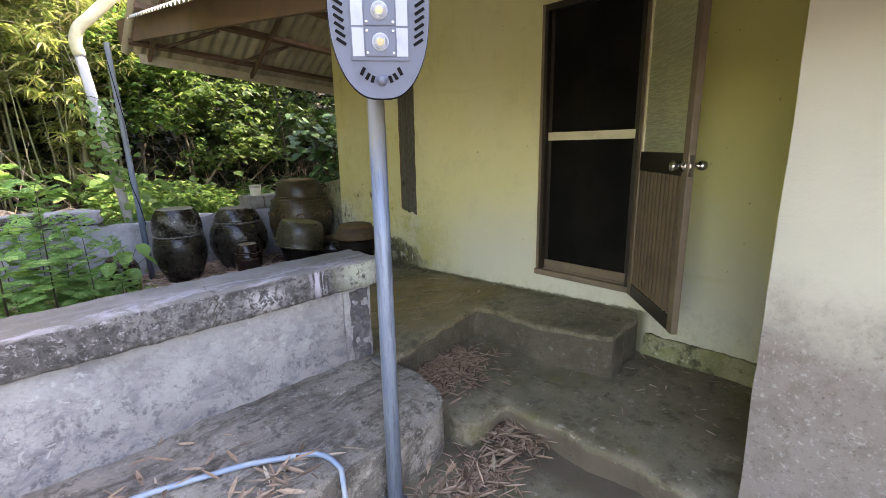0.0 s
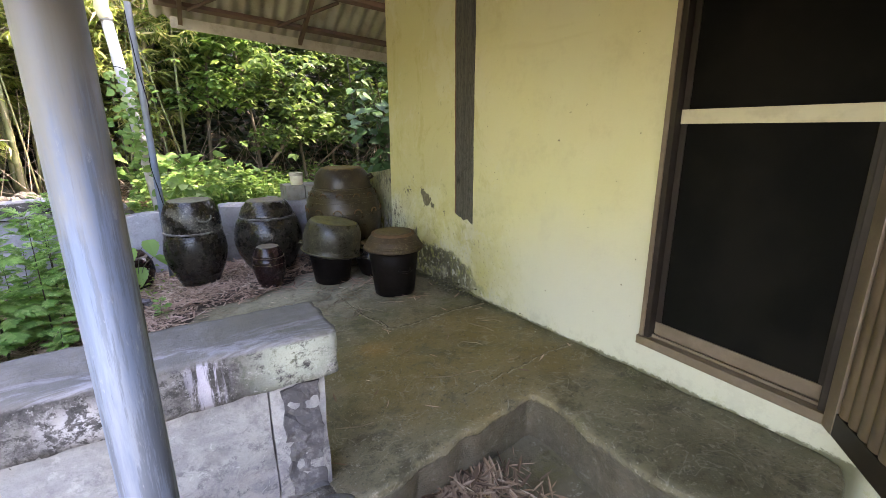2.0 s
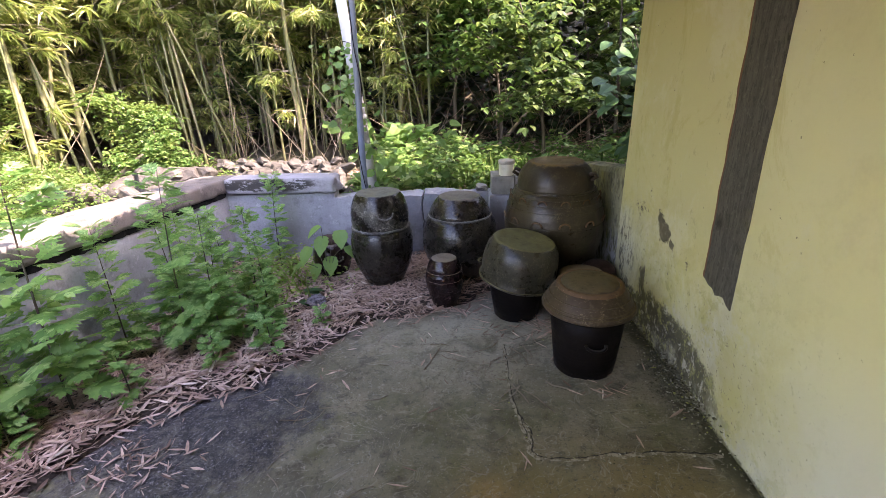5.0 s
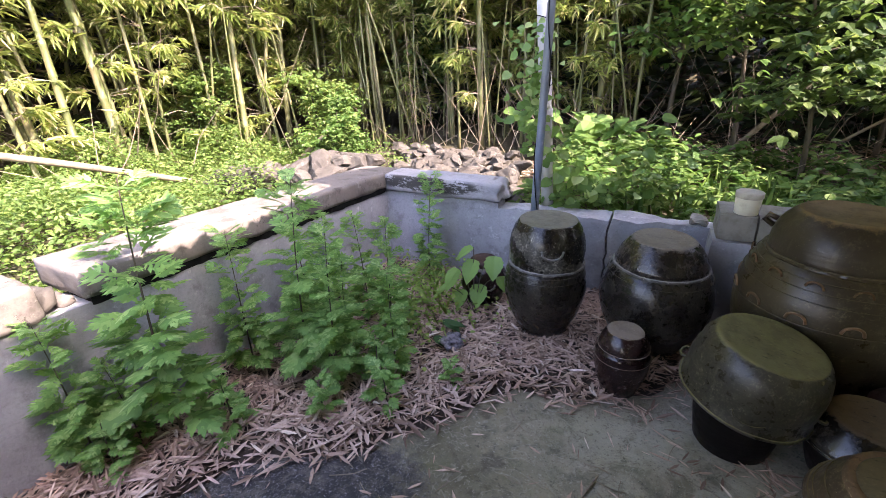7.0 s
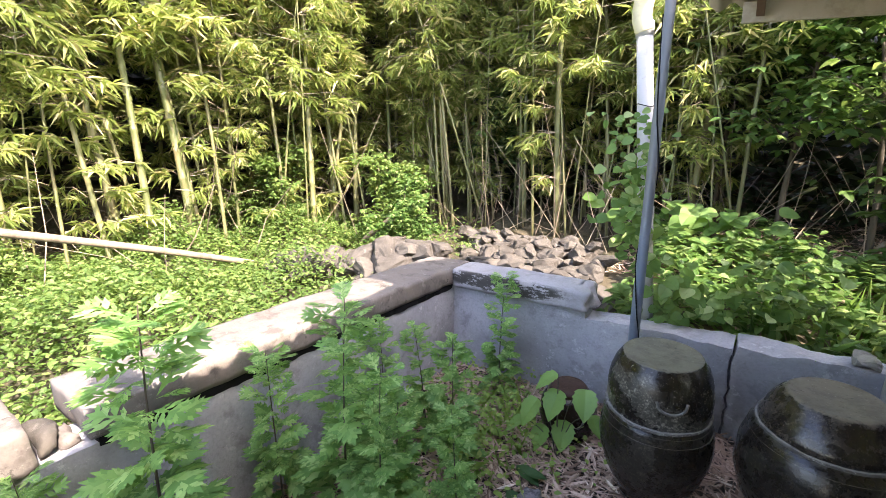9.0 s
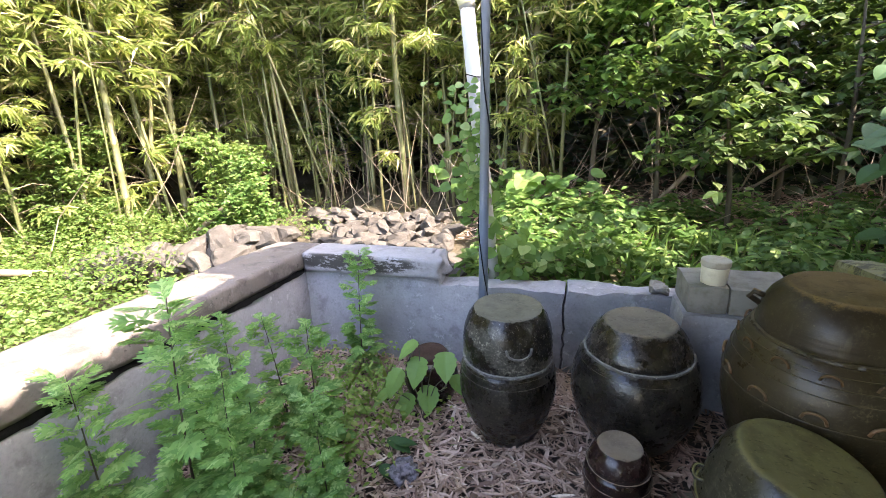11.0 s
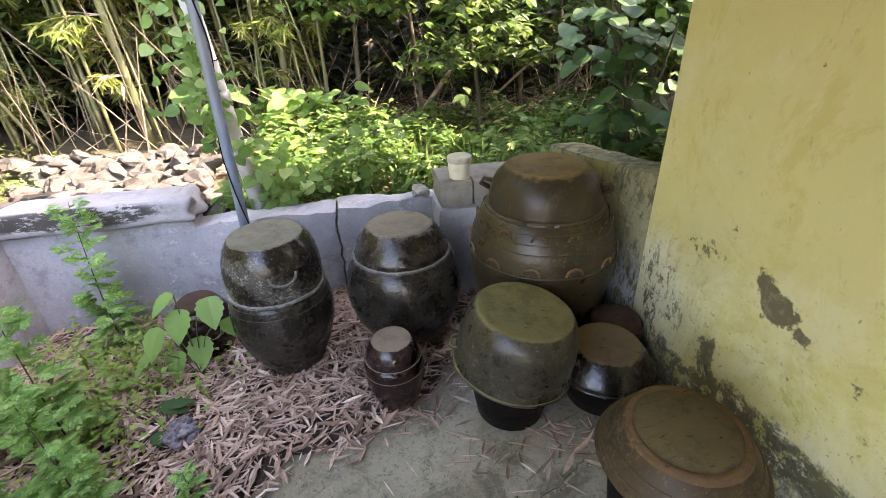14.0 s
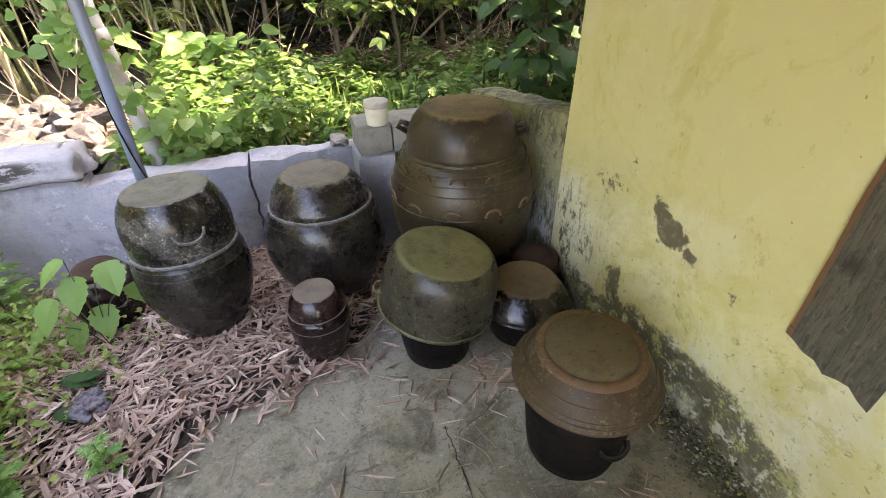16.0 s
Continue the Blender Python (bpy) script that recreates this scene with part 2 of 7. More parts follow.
k.over(k.ramp(k.noise(4.2, 7, 0.75, off=(6, 2, 1), warp=0.8), 0.52, 0.64, 0, 0.65), (0.085, 0.075, 0.045))
k.over(k.ramp(k.noise(24, 7, 0.82, off=(6, 2, 1)), 0.57, 0.64, 0, 0.75), (0.055, 0.048, 0.032))
k.over(k.ramp(k.noise(11, 7, 0.8, off=(1, 7, 1), warp=1.2), 0.62, 0.66, 0, 0.55), (0.30, 0.285, 0.24))
k.over(k.ramp(k.noise(120, 3, 0.7), 0.64, 0.70, 0, 0.7), (0.40, 0.37, 0.31))
k.over(k.op("MULTIPLY", k.ramp(k.op("ADD", k.axis(0), k.op("MULTIPLY", k.noise(5, 6, 0.7), 0.3)), 0.02, 0.13), k.ramp(k.axis(1), 1.8, 3.3, 0.35, 1)), (0.055, 0.055, 0.025))
k.over(k.ramp(k.noise(60, 6, 0.8, off=(3, 1, 1)), 0.55, 0.61, 0, 0.6), (0.06, 0.052, 0.034))
k.over(k.ramp(k.noise(48, 6, 0.82, off=(8, 1, 1)), 0.60, 0.64, 0, 0.6), (0.38, 0.35, 0.29))
k.over(k.ramp(k.op("ABSOLUTE", k.op("SUBTRACT", k.noise(4.5, 3, 0.6, off=(7, 5, 3), warp=1.0), 0.5)), 0.0, 0.012, 0.4, 0), (0.34, 0.31, 0.245))
pebbly = k.ramp(k.op("ADD", k.near((-2.42, 3.38, 0), 0.85, (0.9, 1, 0)), k.op("MULTIPLY", k.op("SUBTRACT", k.noise(4, 7, 0.78, off=(3, 3, 1)), 0.5), 1.6)), 0.2, 0.6)
k.over(k.op("MULTIPLY", pebbly, 0.7), (0.082, 0.071, 0.068))
k.over(k.op("MULTIPLY", pebbly, k.ramp(k.noise(16, 8, 0.82, off=(5, 2, 1)), 0.44, 0.54, 0, 0.9)), (0.026, 0.023, 0.026))
k.over(k.op("MULTIPLY", pebbly, k.ramp(k.noise(75, 6, 0.8, off=(9, 4, 1)), 0.55, 0.60, 0, 0.8)), (0.28, 0.26, 0.265))
k.over(k.op("MULTIPLY", pebbly, k.ramp(k.noise(95, 5, 0.8, off=(2, 6, 1)), 0.53, 0.58, 0, 0.85)), (0.018, 0.016, 0.018))
# the broken sides, browner and darker below the edge, with pale flecks
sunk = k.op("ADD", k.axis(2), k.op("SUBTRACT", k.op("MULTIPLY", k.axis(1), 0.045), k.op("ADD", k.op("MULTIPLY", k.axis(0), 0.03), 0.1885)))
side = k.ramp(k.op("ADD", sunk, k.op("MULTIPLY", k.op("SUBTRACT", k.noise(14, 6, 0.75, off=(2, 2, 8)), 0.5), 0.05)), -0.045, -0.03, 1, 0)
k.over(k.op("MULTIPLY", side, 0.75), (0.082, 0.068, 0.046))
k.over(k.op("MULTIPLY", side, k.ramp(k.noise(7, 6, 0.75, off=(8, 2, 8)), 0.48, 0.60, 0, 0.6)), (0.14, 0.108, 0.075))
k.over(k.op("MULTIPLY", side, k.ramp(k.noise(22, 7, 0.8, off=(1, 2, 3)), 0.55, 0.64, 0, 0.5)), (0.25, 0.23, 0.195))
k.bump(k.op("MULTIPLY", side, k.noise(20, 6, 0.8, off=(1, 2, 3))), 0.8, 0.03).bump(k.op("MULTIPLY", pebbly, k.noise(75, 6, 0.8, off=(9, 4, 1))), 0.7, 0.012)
k.rough(k.ramp(k.noise(3, 4), 0.35, 0.7, 0.5, 0.9))
M["slab"] = k.done()
k = concrete("landing_concrete", (0.215, 0.182, 0.125), (0.128, 0.107, 0.066), (0.075, 0.062, 0.035), (0.33, 0.30, 0.24), (0.13, 0.115, 0.04), 0.8)
k.over(k.ramp(k.noise(10, 7, 0.8, off=(1, 7, 1), warp=1.2), 0.60, 0.65, 0, 0.5), (0.34, 0.32, 0.28))
k.over(k.ramp(k.noise(24, 7, 0.82, off=(6, 2, 1)), 0.58, 0.65, 0, 0.7), (0.05, 0.045, 0.03))
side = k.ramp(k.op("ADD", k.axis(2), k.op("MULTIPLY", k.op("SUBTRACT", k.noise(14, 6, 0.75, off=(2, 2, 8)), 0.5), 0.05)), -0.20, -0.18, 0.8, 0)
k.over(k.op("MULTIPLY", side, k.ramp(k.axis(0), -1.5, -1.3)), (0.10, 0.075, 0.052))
M["landing"] = k.done()
k = concrete("apron_concrete", (0.31, 0.272, 0.236), (0.195, 0.167, 0.142), (0.095, 0.078, 0.063), (0.42, 0.385, 0.35), None, 0.8, 0.9)
k.over(k.ramp(k.noise(3.2, 8, 0.75, stretch=(0.6, 2.6, 1), off=(2, 4, 7), warp=0.5), 0.5, 0.58, 0, 0.7), (0.085, 0.068, 0.053))
k.over(k.ramp(k.noise(13, 7, 0.8, off=(2, 1, 7)), 0.52, 0.60, 0, 0.75), (0.075, 0.062, 0.05))
k.over(k.ramp(k.noise(30, 7, 0.82, off=(5, 1, 2)), 0.58, 0.63, 0, 0.7), (0.40, 0.37, 0.34))
k.bump(k.noise(5, 6, 0.75), 0.7, 0.04).bump(k.noise(3.2, 8, 0.75, stretch=(0.6, 2.6, 1), off=(2, 4, 7), warp=0.5), 0.8, 0.05)
M["apron"] = k.done()
M["plinth"] = concrete("mossy_plinth", (0.34, 0.33, 0.20), (0.17, 0.17, 0.06), (0.055, 0.055, 0.03), (0.55, 0.55, 0.42), (0.22, 0.25, 0.05), 0.95, 1.6).done()

k = concrete("whitewashed_render", (0.40, 0.39, 0.388), (0.31, 0.305, 0.31), (0.17, 0.167, 0.178), (0.47, 0.46, 0.455), None, 0.7)
k.over(k.op("MULTIPLY", k.ramp(k.op("ADD", k.axis(2), k.op("MULTIPLY", k.noise(4, 7, 0.75), 0.75)), 0.32, 0.80, 1, 0), 0.8), (0.22, 0.205, 0.205))
grime = k.ramp(k.op("ADD", k.axis(2), k.op("MULTIPLY", k.noise(2.5, 5, 0.7, off=(1, 2, 2)), 0.5)), 0.3, 0.8, 1, 0.15)
k.over(k.op("MULTIPLY", k.ramp(k.noise(7, 8, 0.8, off=(6, 3, 3), warp=0.6), 0.46, 0.58), k.op("MULTIPLY", grime, 0.85)), (0.155, 0.15, 0.175))
k.over(k.op("MULTIPLY", k.ramp(k.noise(22, 8, 0.82, off=(3, 3, 3)), 0.52, 0.60), k.op("MULTIPLY", grime, 0.9)), (0.10, 0.094, 0.11))
k.over(k.ramp(k.noise(12, 7, 0.8, off=(7, 2, 3), warp=1.5), 0.62, 0.66, 0, 0.45), (0.60, 0.58, 0.58))
k.bump(k.noise(12, 7, 0.8, off=(7, 2, 3), warp=1.5), 0.5, 0.02)
M["whitewash"] = k.done()
k = concrete("grey_render", (0.365, 0.365, 0.385), (0.275, 0.275, 0.29), (0.17, 0.168, 0.172), (0.46, 0.455, 0.47), None, 0.6)
k.over(k.ramp(k.noise(30, 7, 0.8, off=(3, 8, 3)), 0.6, 0.68, 0, 0.6), (0.17, 0.16, 0.155))
M["greywall"] = k.done()
k = concrete("mossy_coping_slab", (0.36, 0.35, 0.36), (0.28, 0.27, 0.28), (0.20, 0.19, 0.19), None, None, 0.5)
k.over(k.op("MULTIPLY", k.ramp(k.noise(7, 7, 0.8, stretch=(0.6, 1, 1.6), off=(3, 8, 3)), 0.45, 0.51), k.op("MULTIPLY", k.ramp(k.near((-3.0, 5.715, 0.665), 0.6, (0.7, 8, 5)), 0.1, 0.5), 0.95)), (0.03, 0.027, 0.022))
M["backcoping"] = k.done()
k = concrete("weathered_coping", (0.20, 0.188, 0.182), (0.125, 0.116, 0.113), (0.06, 0.055, 0.053), (0.42, 0.40, 0.41), None, 0.9, 1.3)
k.over(k.ramp(k.noise(5, 7, 0.8, off=(5, 5, 5)), 0.44, 0.56, 0, 0.85), (0.055, 0.051, 0.05))
k.over(k.ramp(k.noise(42, 7, 0.82, off=(4, 5, 8)), 0.50, 0.57, 0, 0.8), (0.028, 0.026, 0.025))
k.over(k.ramp(k.noise(36, 7, 0.82, off=(1, 5, 8)), 0.56, 0.62, 0, 0.8), (0.34, 0.325, 0.33))
k.over(k.op("MULTIPLY", k.near((-2.22, 1.985, 0.57), 0.16, (1, 1, 1.6)), k.ramp(k.noise(22, 7, 0.82, off=(2, 2, 8)), 0.46, 0.53, 0, 0.95)), (0.56, 0.53, 0.54))
k.over(k.op("MULTIPLY", k.near((-1.925, 1.98, 0.61), 0.13, (1.6, 1, 0.7)), k.ramp(k.noise(16, 5, 0.7, stretch=(2.5, 2.5, 0.22)), 0.46, 0.56, 0, 0.95)), (0.56, 0.53, 0.62))
k.over(k.op("MULTIPLY", k.near((-1.66, 1.985, 0.61), 0.24, (1, 1, 1.2)), k.ramp(k.noise(10, 8, 0.82), 0.40, 0.50, 0, 0.95)), (0.50, 0.53, 0.44))
k.over(k.op("MULTIPLY", k.near((-1.66, 1.985, 0.61), 0.26, (1, 1, 1.2)), k.ramp(k.noise(20, 8, 0.82, off=(7, 7, 2)), 0.54, 0.60, 0, 0.9)), (0.12, 0.125, 0.09))
# the trowelled top
top = k.ramp(k.op("ADD", k.axis(2), k.op("MULTIPLY", k.op("SUBTRACT", k.noise(9, 6, 0.7, off=(4, 1, 1)), 0.5), 0.03)), 0.652, 0.664)
k.over(k.op("MULTIPLY", top, 0.85), (0.172, 0.16, 0.152))
k.over(k.op("MULTIPLY", top, k.ramp(k.noise(2.6, 5, 0.65, off=(8, 1, 1)), 0.42, 0.62, 0, 0.7)), (0.115, 0.106, 0.088))
k.over(k.op("MULTIPLY", k.op("MULTIPLY", top, k.ramp(k.axis(1), 2.03, 2.17, 1, 0.1)), k.ramp(k.noise(5, 8, 0.78, stretch=(0.5, 1.6, 1), off=(3, 1, 6), warp=0.8), 0.48, 0.60, 0, 0.7)), (0.36, 0.345, 0.385))
k.over(k.op("MULTIPLY", top, k.ramp(k.noise(30, 7, 0.8, off=(3, 4, 6)), 0.60, 0.65, 0, 0.7)), (0.07, 0.065, 0.06))
k.bump(k.noise(38, 7, 0.82, off=(4, 5, 8)), 0.5, 0.012)
M["coping"] = k.done()
k = concrete("pale_coping", (0.18, 0.16, 0.143), (0.128, 0.113, 0.103), (0.072, 0.063, 0.055), (0.23, 0.212, 0.196), None, 0.8)
k.over(k.ramp(k.noise(5, 7, 0.75, off=(2, 7, 3)), 0.52, 0.66, 0, 0.8), (0.16, 0.135, 0.115))
k.over(k.ramp(k.noise(10, 7, 0.8, off=(2, 2, 3)), 0.60, 0.64, 0, 0.85), (0.05, 0.045, 0.038))
M["palecoping"] = k.done()
k = concrete("mossy_cap", (0.27, 0.26, 0.16), (0.19, 0.185, 0.095), (0.085, 0.08, 0.045), (0.46, 0.44, 0.22), (0.27, 0.26, 0.07), 0.9)
k.over(k.ramp(k.noise(8, 7, 0.8, stretch=(1, 1, 0.5), off=(4, 4, 1)), 0.5, 0.58, 0, 0.8), (0.055, 0.052, 0.04))
k.over(k.op("MULTIPLY", k.ramp(k.axis(2), 0.15, 0.6, 1, 0), k.ramp(k.noise(17, 7, 0.8, stretch=(1, 1, 0.4), off=(4, 9, 1)), 0.46, 0.54, 0, 0.9)), (0.52, 0.51, 0.53))
M["capwall"] = k.done()
M["yard"] = concrete("bounce_concrete", (0.27, 0.25, 0.22), (0.22, 0.20, 0.175), (0.15, 0.135, 0.115), (0.33, 0.31, 0.28), None, 0.5).done()
k = Mat("crack_edge", 0.95)
k.base((0.34, 0.30, 0.23)).over(k.ramp(k.noise(45, 6, 0.8), 0.46, 0.56), (0.16, 0.135, 0.085)).bump(k.noise(80, 4), 0.5, 0.004)
M["crack_edge"] = k.done()
k = Mat("crack_gap", 0.95)
k.base((0.03, 0.027, 0.02)).over(k.ramp(k.noise(60, 5, 0.75), 0.5, 0.6), (0.09, 0.08, 0.055)).bump(k.noise(80, 4), 0.5, 0.004)
M["crack"] = k.done()
k = Mat("bare_mortar", 0.95)
k.base((0.085, 0.08, 0.085)).over(k.ramp(k.noise(30, 5, 0.7), 0.45, 0.65), (0.16, 0.15, 0.16)).bump(k.noise(80, 4), 0.5, 0.004)
M["mortar"] = k.done()

# glazed dark jars: lichen specks, a dull film in patches, dust on the upper faces
def jar_glaze(name, a, b, dust, dusty=0.5, rough=0.2, top_colour=None, streaks=0.0, gloss=0.27):
    k = Mat(name, rough, spec=gloss)
    k.base(a).over(k.ramp(k.noise(4, 5, 0.65), 0.38, 0.66), b)
    patch = k.ramp(k.noise(4.5, 6, 0.7, off=(3, 6, 1)), 0.42, 0.64)
    k.over(k.op("MULTIPLY", patch, dusty * 0.45), tuple(0.45 * c for c in dust))
    k.over(k.op("MULTIPLY", k.ramp(k.noise(70, 5, 0.75), 0.52, 0.60), k.op("MULTIPLY", patch, dusty)), tuple(0.9 * c for c in dust))
    k.over(k.op("MULTIPLY", k.ramp(k.noise(34, 7, 0.88, off=(2, 4, 8)), 0.55, 0.59), k.op("MULTIPLY", patch, dusty)), tuple(2.0 * c for c in dust))
    k.over(k.ramp(k.noise(110, 4, 0.8, off=(1, 9, 1)), 0.63, 0.67, 0, dusty), tuple(2.4 * c for c in dust))
    if streaks:
        k.over(k.ramp(k.noise(16, 5, 0.7, stretch=(1, 1, 0.12), off=(8, 1, 1)), 0.56, 0.68, 0, streaks), dust)
    nz = k.t.nodes.new("ShaderNodeSeparateXYZ")
    k.t.links.new(k.t.nodes.new("ShaderNodeNewGeometry").outputs["Normal"], nz.inputs[0])
    top = k.ramp(k.op("ADD", nz.outputs[2], k.op("MULTIPLY", k.op("SUBTRACT", k.noise(22, 6, 0.75), 0.5), 0.55)), 0.72, 0.92)
    tc = top_colour or dust
    k.over(k.op("MULTIPLY", top, 0.92), tc)
    k.over(k.op("MULTIPLY", top, k.ramp(k.noise(9, 7, 0.75, off=(5, 5, 5)), 0.44, 0.66, 0, 0.7)), tuple(0.5 * c for c in tc))
    k.over(k.op("MULTIPLY", top, k.ramp(k.noise(20, 7, 0.8, stretch=(1, 3.0, 1), off=(2, 5, 1)), 0.58, 0.64, 0, 0.9)), tuple(0.22 * c for c in tc))
    k.over(k.op("MULTIPLY", top, k.ramp(k.noise(90, 4, 0.7), 0.6, 0.68, 0, 0.6)), tuple(1.6 * c for c in tc))
    k.rough(k.op("ADD", k.op("ADD", k.ramp(k.noise(28, 5, 0.7), 0.4, 0.7, rough, rough + 0.14), k.op("MULTIPLY", patch, dusty * 0.25)), k.op("MULTIPLY", top, 0.5)))
    k.bump(k.noise(60, 4, 0.65), 0.16, 0.003).bump(k.noise(9, 3, stretch=(0.3, 0.3, 5)), 0.28, 0.005)
    return k.done()


M["jar"] = jar_glaze("dark_brown_glaze", (0.0085, 0.0065, 0.005), (0.016, 0.012, 0.009), (0.095, 0.088, 0.066), 0.42, 0.20, gloss=0.42)
M["jar_lid"] = jar_glaze("dusty_lid_glaze", (0.010, 0.0078, 0.006), (0.019, 0.015, 0.011), (0.185, 0.175, 0.145), 1.0, 0.17, (0.175, 0.16, 0.11), 0.15, 0.4)
M["jar_dotted"] = jar_glaze("dotted_lid_glaze", (0.009, 0.007, 0.006), (0.017, 0.013, 0.010), (0.14, 0.115, 0.09), 0.5, 0.17, (0.185, 0.155, 0.11), 0.08, 0.45)
M["brown_top"] = jar_glaze("brown_topped_glaze", (0.011, 0.009, 0.007), (0.021, 0.017, 0.012), (0.10, 0.085, 0.06), 0.22, 0.18, (0.145, 0.098, 0.05), 0.1, 0.45)
M["jar_small"] = jar_glaze("red_brown_glaze", (0.015, 0.006, 0.0055), (0.023, 0.010, 0.009), (0.13, 0.11, 0.10), 0.18, 0.15, (0.21, 0.165, 0.12), gloss=0.4)
M["jar_big"] = jar_glaze("olive_brown_glaze", (0.027, 0.019, 0.009), (0.044, 0.032, 0.016), (0.11, 0.092, 0.058), 0.35, 0.27, None, 0.3, 0.35)
M["jar_big_lid"] = jar_glaze("earth_brown_lid", (0.024, 0.017, 0.010), (0.037, 0.027, 0.015), (0.10, 0.085, 0.055), 0.3, 0.34, (0.21, 0.145, 0.065), 0.3, 0.35)
M["basin"] = jar_glaze("mossy_grey_basin", (0.021, 0.018, 0.011), (0.036, 0.031, 0.019), (0.13, 0.12, 0.08), 0.5, 0.24, (0.165, 0.150, 0.062), 0.3, 0.35)
M["clay_lid"] = jar_glaze("rusty_clay_lid", (0.040, 0.027, 0.015), (0.070, 0.045, 0.025), (0.13, 0.10, 0.06), 0.7, 0.42, (0.115, 0.088, 0.045), 0.35, 0.2)
M["clay_ridge"] = jar_glaze("worn_clay_ridge", (0.085, 0.05, 0.028), (0.14, 0.078, 0.042), (0.14, 0.105, 0.06), 0.7, 0.6, (0.15, 0.092, 0.05), 0.0, 0.15)
M["red_lid"] = jar_glaze("brick_red_lid", (0.038, 0.015, 0.011), (0.055, 0.024, 0.017), (0.10, 0.07, 0.05), 0.5, 0.4, (0.062, 0.036, 0.026))
M["black_pot"] = jar_glaze("black_plastic", (0.0065, 0.005, 0.0045), (0.010, 0.0075, 0.0065), (0.05, 0.045, 0.04), 0.10, 0.42, None, 0.0, 0.07)
M["rope"] = jar_glaze("greyed_rim", (0.060, 0.056, 0.05), (0.12, 0.115, 0.105), (0.24, 0.23, 0.21), 0.9, 0.5)
M["mark"] = jar_glaze("ochre_slip_mark", (0.20, 0.105, 0.05), (0.10, 0.062, 0.032), (0.16, 0.12, 0.075), 0.5, 0.4)

k = Mat("wood_post", 0.85)
k.base((0.105, 0.098, 0.076)).over(k.ramp(k.noise(5, 6, 0.75, stretch=(9, 9, 0.6)), 0.42, 0.62), (0.068, 0.063, 0.05)).over(k.ramp(k.noise(40, 6, 0.8, stretch=(2, 2, 0.5)), 0.5, 0.6, 0, 0.8), (0.038, 0.035, 0.03))
k.over(k.op("MULTIPLY", k.ramp(k.noise(60, 5, 0.7), 0.58, 0.66), 0.6), (0.16, 0.15, 0.12))
k.over(k.op("MULTIPLY", k.near((0, 3.53, 0.93), 0.05, (1, 1, 1)), 1.0), (0.02, 0.015, 0.012))
k.over(k.ramp(k.axis(1), 3.566, 3.574, 0, 0.9), (0.19, 0.085, 0.04))
k.bump(k.noise(7, 6, 0.7, stretch=(14, 14, 0.5)), 0.6, 0.006)
M["wood"] = k.done()
k = Mat("brown_beam_paint", 0.7)
k.base((0.13, 0.075, 0.05)).over(k.ramp(k.noise(4, 5, 0.7), 0.4, 0.7), (0.085, 0.055, 0.04)).bump(k.noise(30, 5), 0.3, 0.004)
M["beam"] = k.done()
k = Mat("corrugated_sheet", 0.5, 0.0)
k.base((0.36, 0.32, 0.24)).over(k.ramp(k.noise(3, 6, 0.7), 0.4, 0.7), (0.24, 0.20, 0.14))
k.over(k.ramp(k.noise(14, 5, 0.75), 0.62, 0.7, 0, 0.7), (0.17, 0.085, 0.045)).bump(k.noise(40, 3), 0.15, 0.003)
M["sheet"] = k.done()
# house roof sheet, unseen, kept pale so its underside brightens the wall
k = Mat("roof_bounce_sheet", 0.5)
k.base((0.62, 0.58, 0.47)).over(k.ramp(k.noise(3, 6, 0.7), 0.4, 0.7), (0.52, 0.48, 0.38)).bump(k.noise(40, 3), 0.15, 0.003)
M["roof_sheet"] = k.done()
k = Mat("cream_fascia", 0.6)
k.base((0.46, 0.42, 0.33)).over(k.ramp(k.noise(6, 5, 0.7), 0.45, 0.7), (0.33, 0.29, 0.22)).bump(k.noise(30, 4), 0.2, 0.003)
M["fascia"] = k.done()

k = Mat("bronze_aluminium", 0.42, 0.1)
k.base((0.185, 0.14, 0.095)).over(k.ramp(k.noise(5, 5, 0.7), 0.4, 0.7), (0.245, 0.19, 0.135)).bump(k.noise(60, 3), 0.06, 0.001)
M["alu"] = k.done()
k = Mat("dark_bronze_aluminium", 0.45, 0.05)
k.base((0.022, 0.016, 0.012)).over(k.ramp(k.noise(7, 5, 0.7), 0.45, 0.7), (0.036, 0.027, 0.021))
M["alu_dark"] = k.done()
k = Mat("ribbed_bronze_panel", 0.4, 0.1)
k.base((0.17, 0.122, 0.078)).over(k.ramp(k.noise(4, 5, 0.7), 0.4, 0.72), (0.115, 0.083, 0.053)).bump(k.noise(80, 3), 0.06, 0.001)
M["ribs"] = k.done()
k = Mat("cream_rail", 0.45)
k.base((0.62, 0.57, 0.38)).over(k.ramp(k.noise(12, 4), 0.45, 0.7), (0.52, 0.47, 0.31))
M["cream"] = k.done()
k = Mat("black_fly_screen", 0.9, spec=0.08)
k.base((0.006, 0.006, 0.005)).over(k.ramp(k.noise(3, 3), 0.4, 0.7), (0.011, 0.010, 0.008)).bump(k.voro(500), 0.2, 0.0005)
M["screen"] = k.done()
k = Mat("steel", 0.22, 1.0)
k.base((0.62, 0.60, 0.57)).over(k.ramp(k.noise(30, 4), 0.5, 0.7), (0.45, 0.43, 0.40))
M["steel"] = k.done()
k = Mat("patterned_glass", 0.35)
k.base((0.74, 0.76, 0.50)).over(k.ramp(k.noise(3, 4), 0.4, 0.7), (0.68, 0.70, 0.44))
k.b.inputs["Transmission Weight"].default_value = 0.45
k.over(k.ramp(k.noise(20, 3, 0.5, stretch=(0.5, 0.5, 6.0)), 0.42, 0.58), (0.55, 0.58, 0.36))
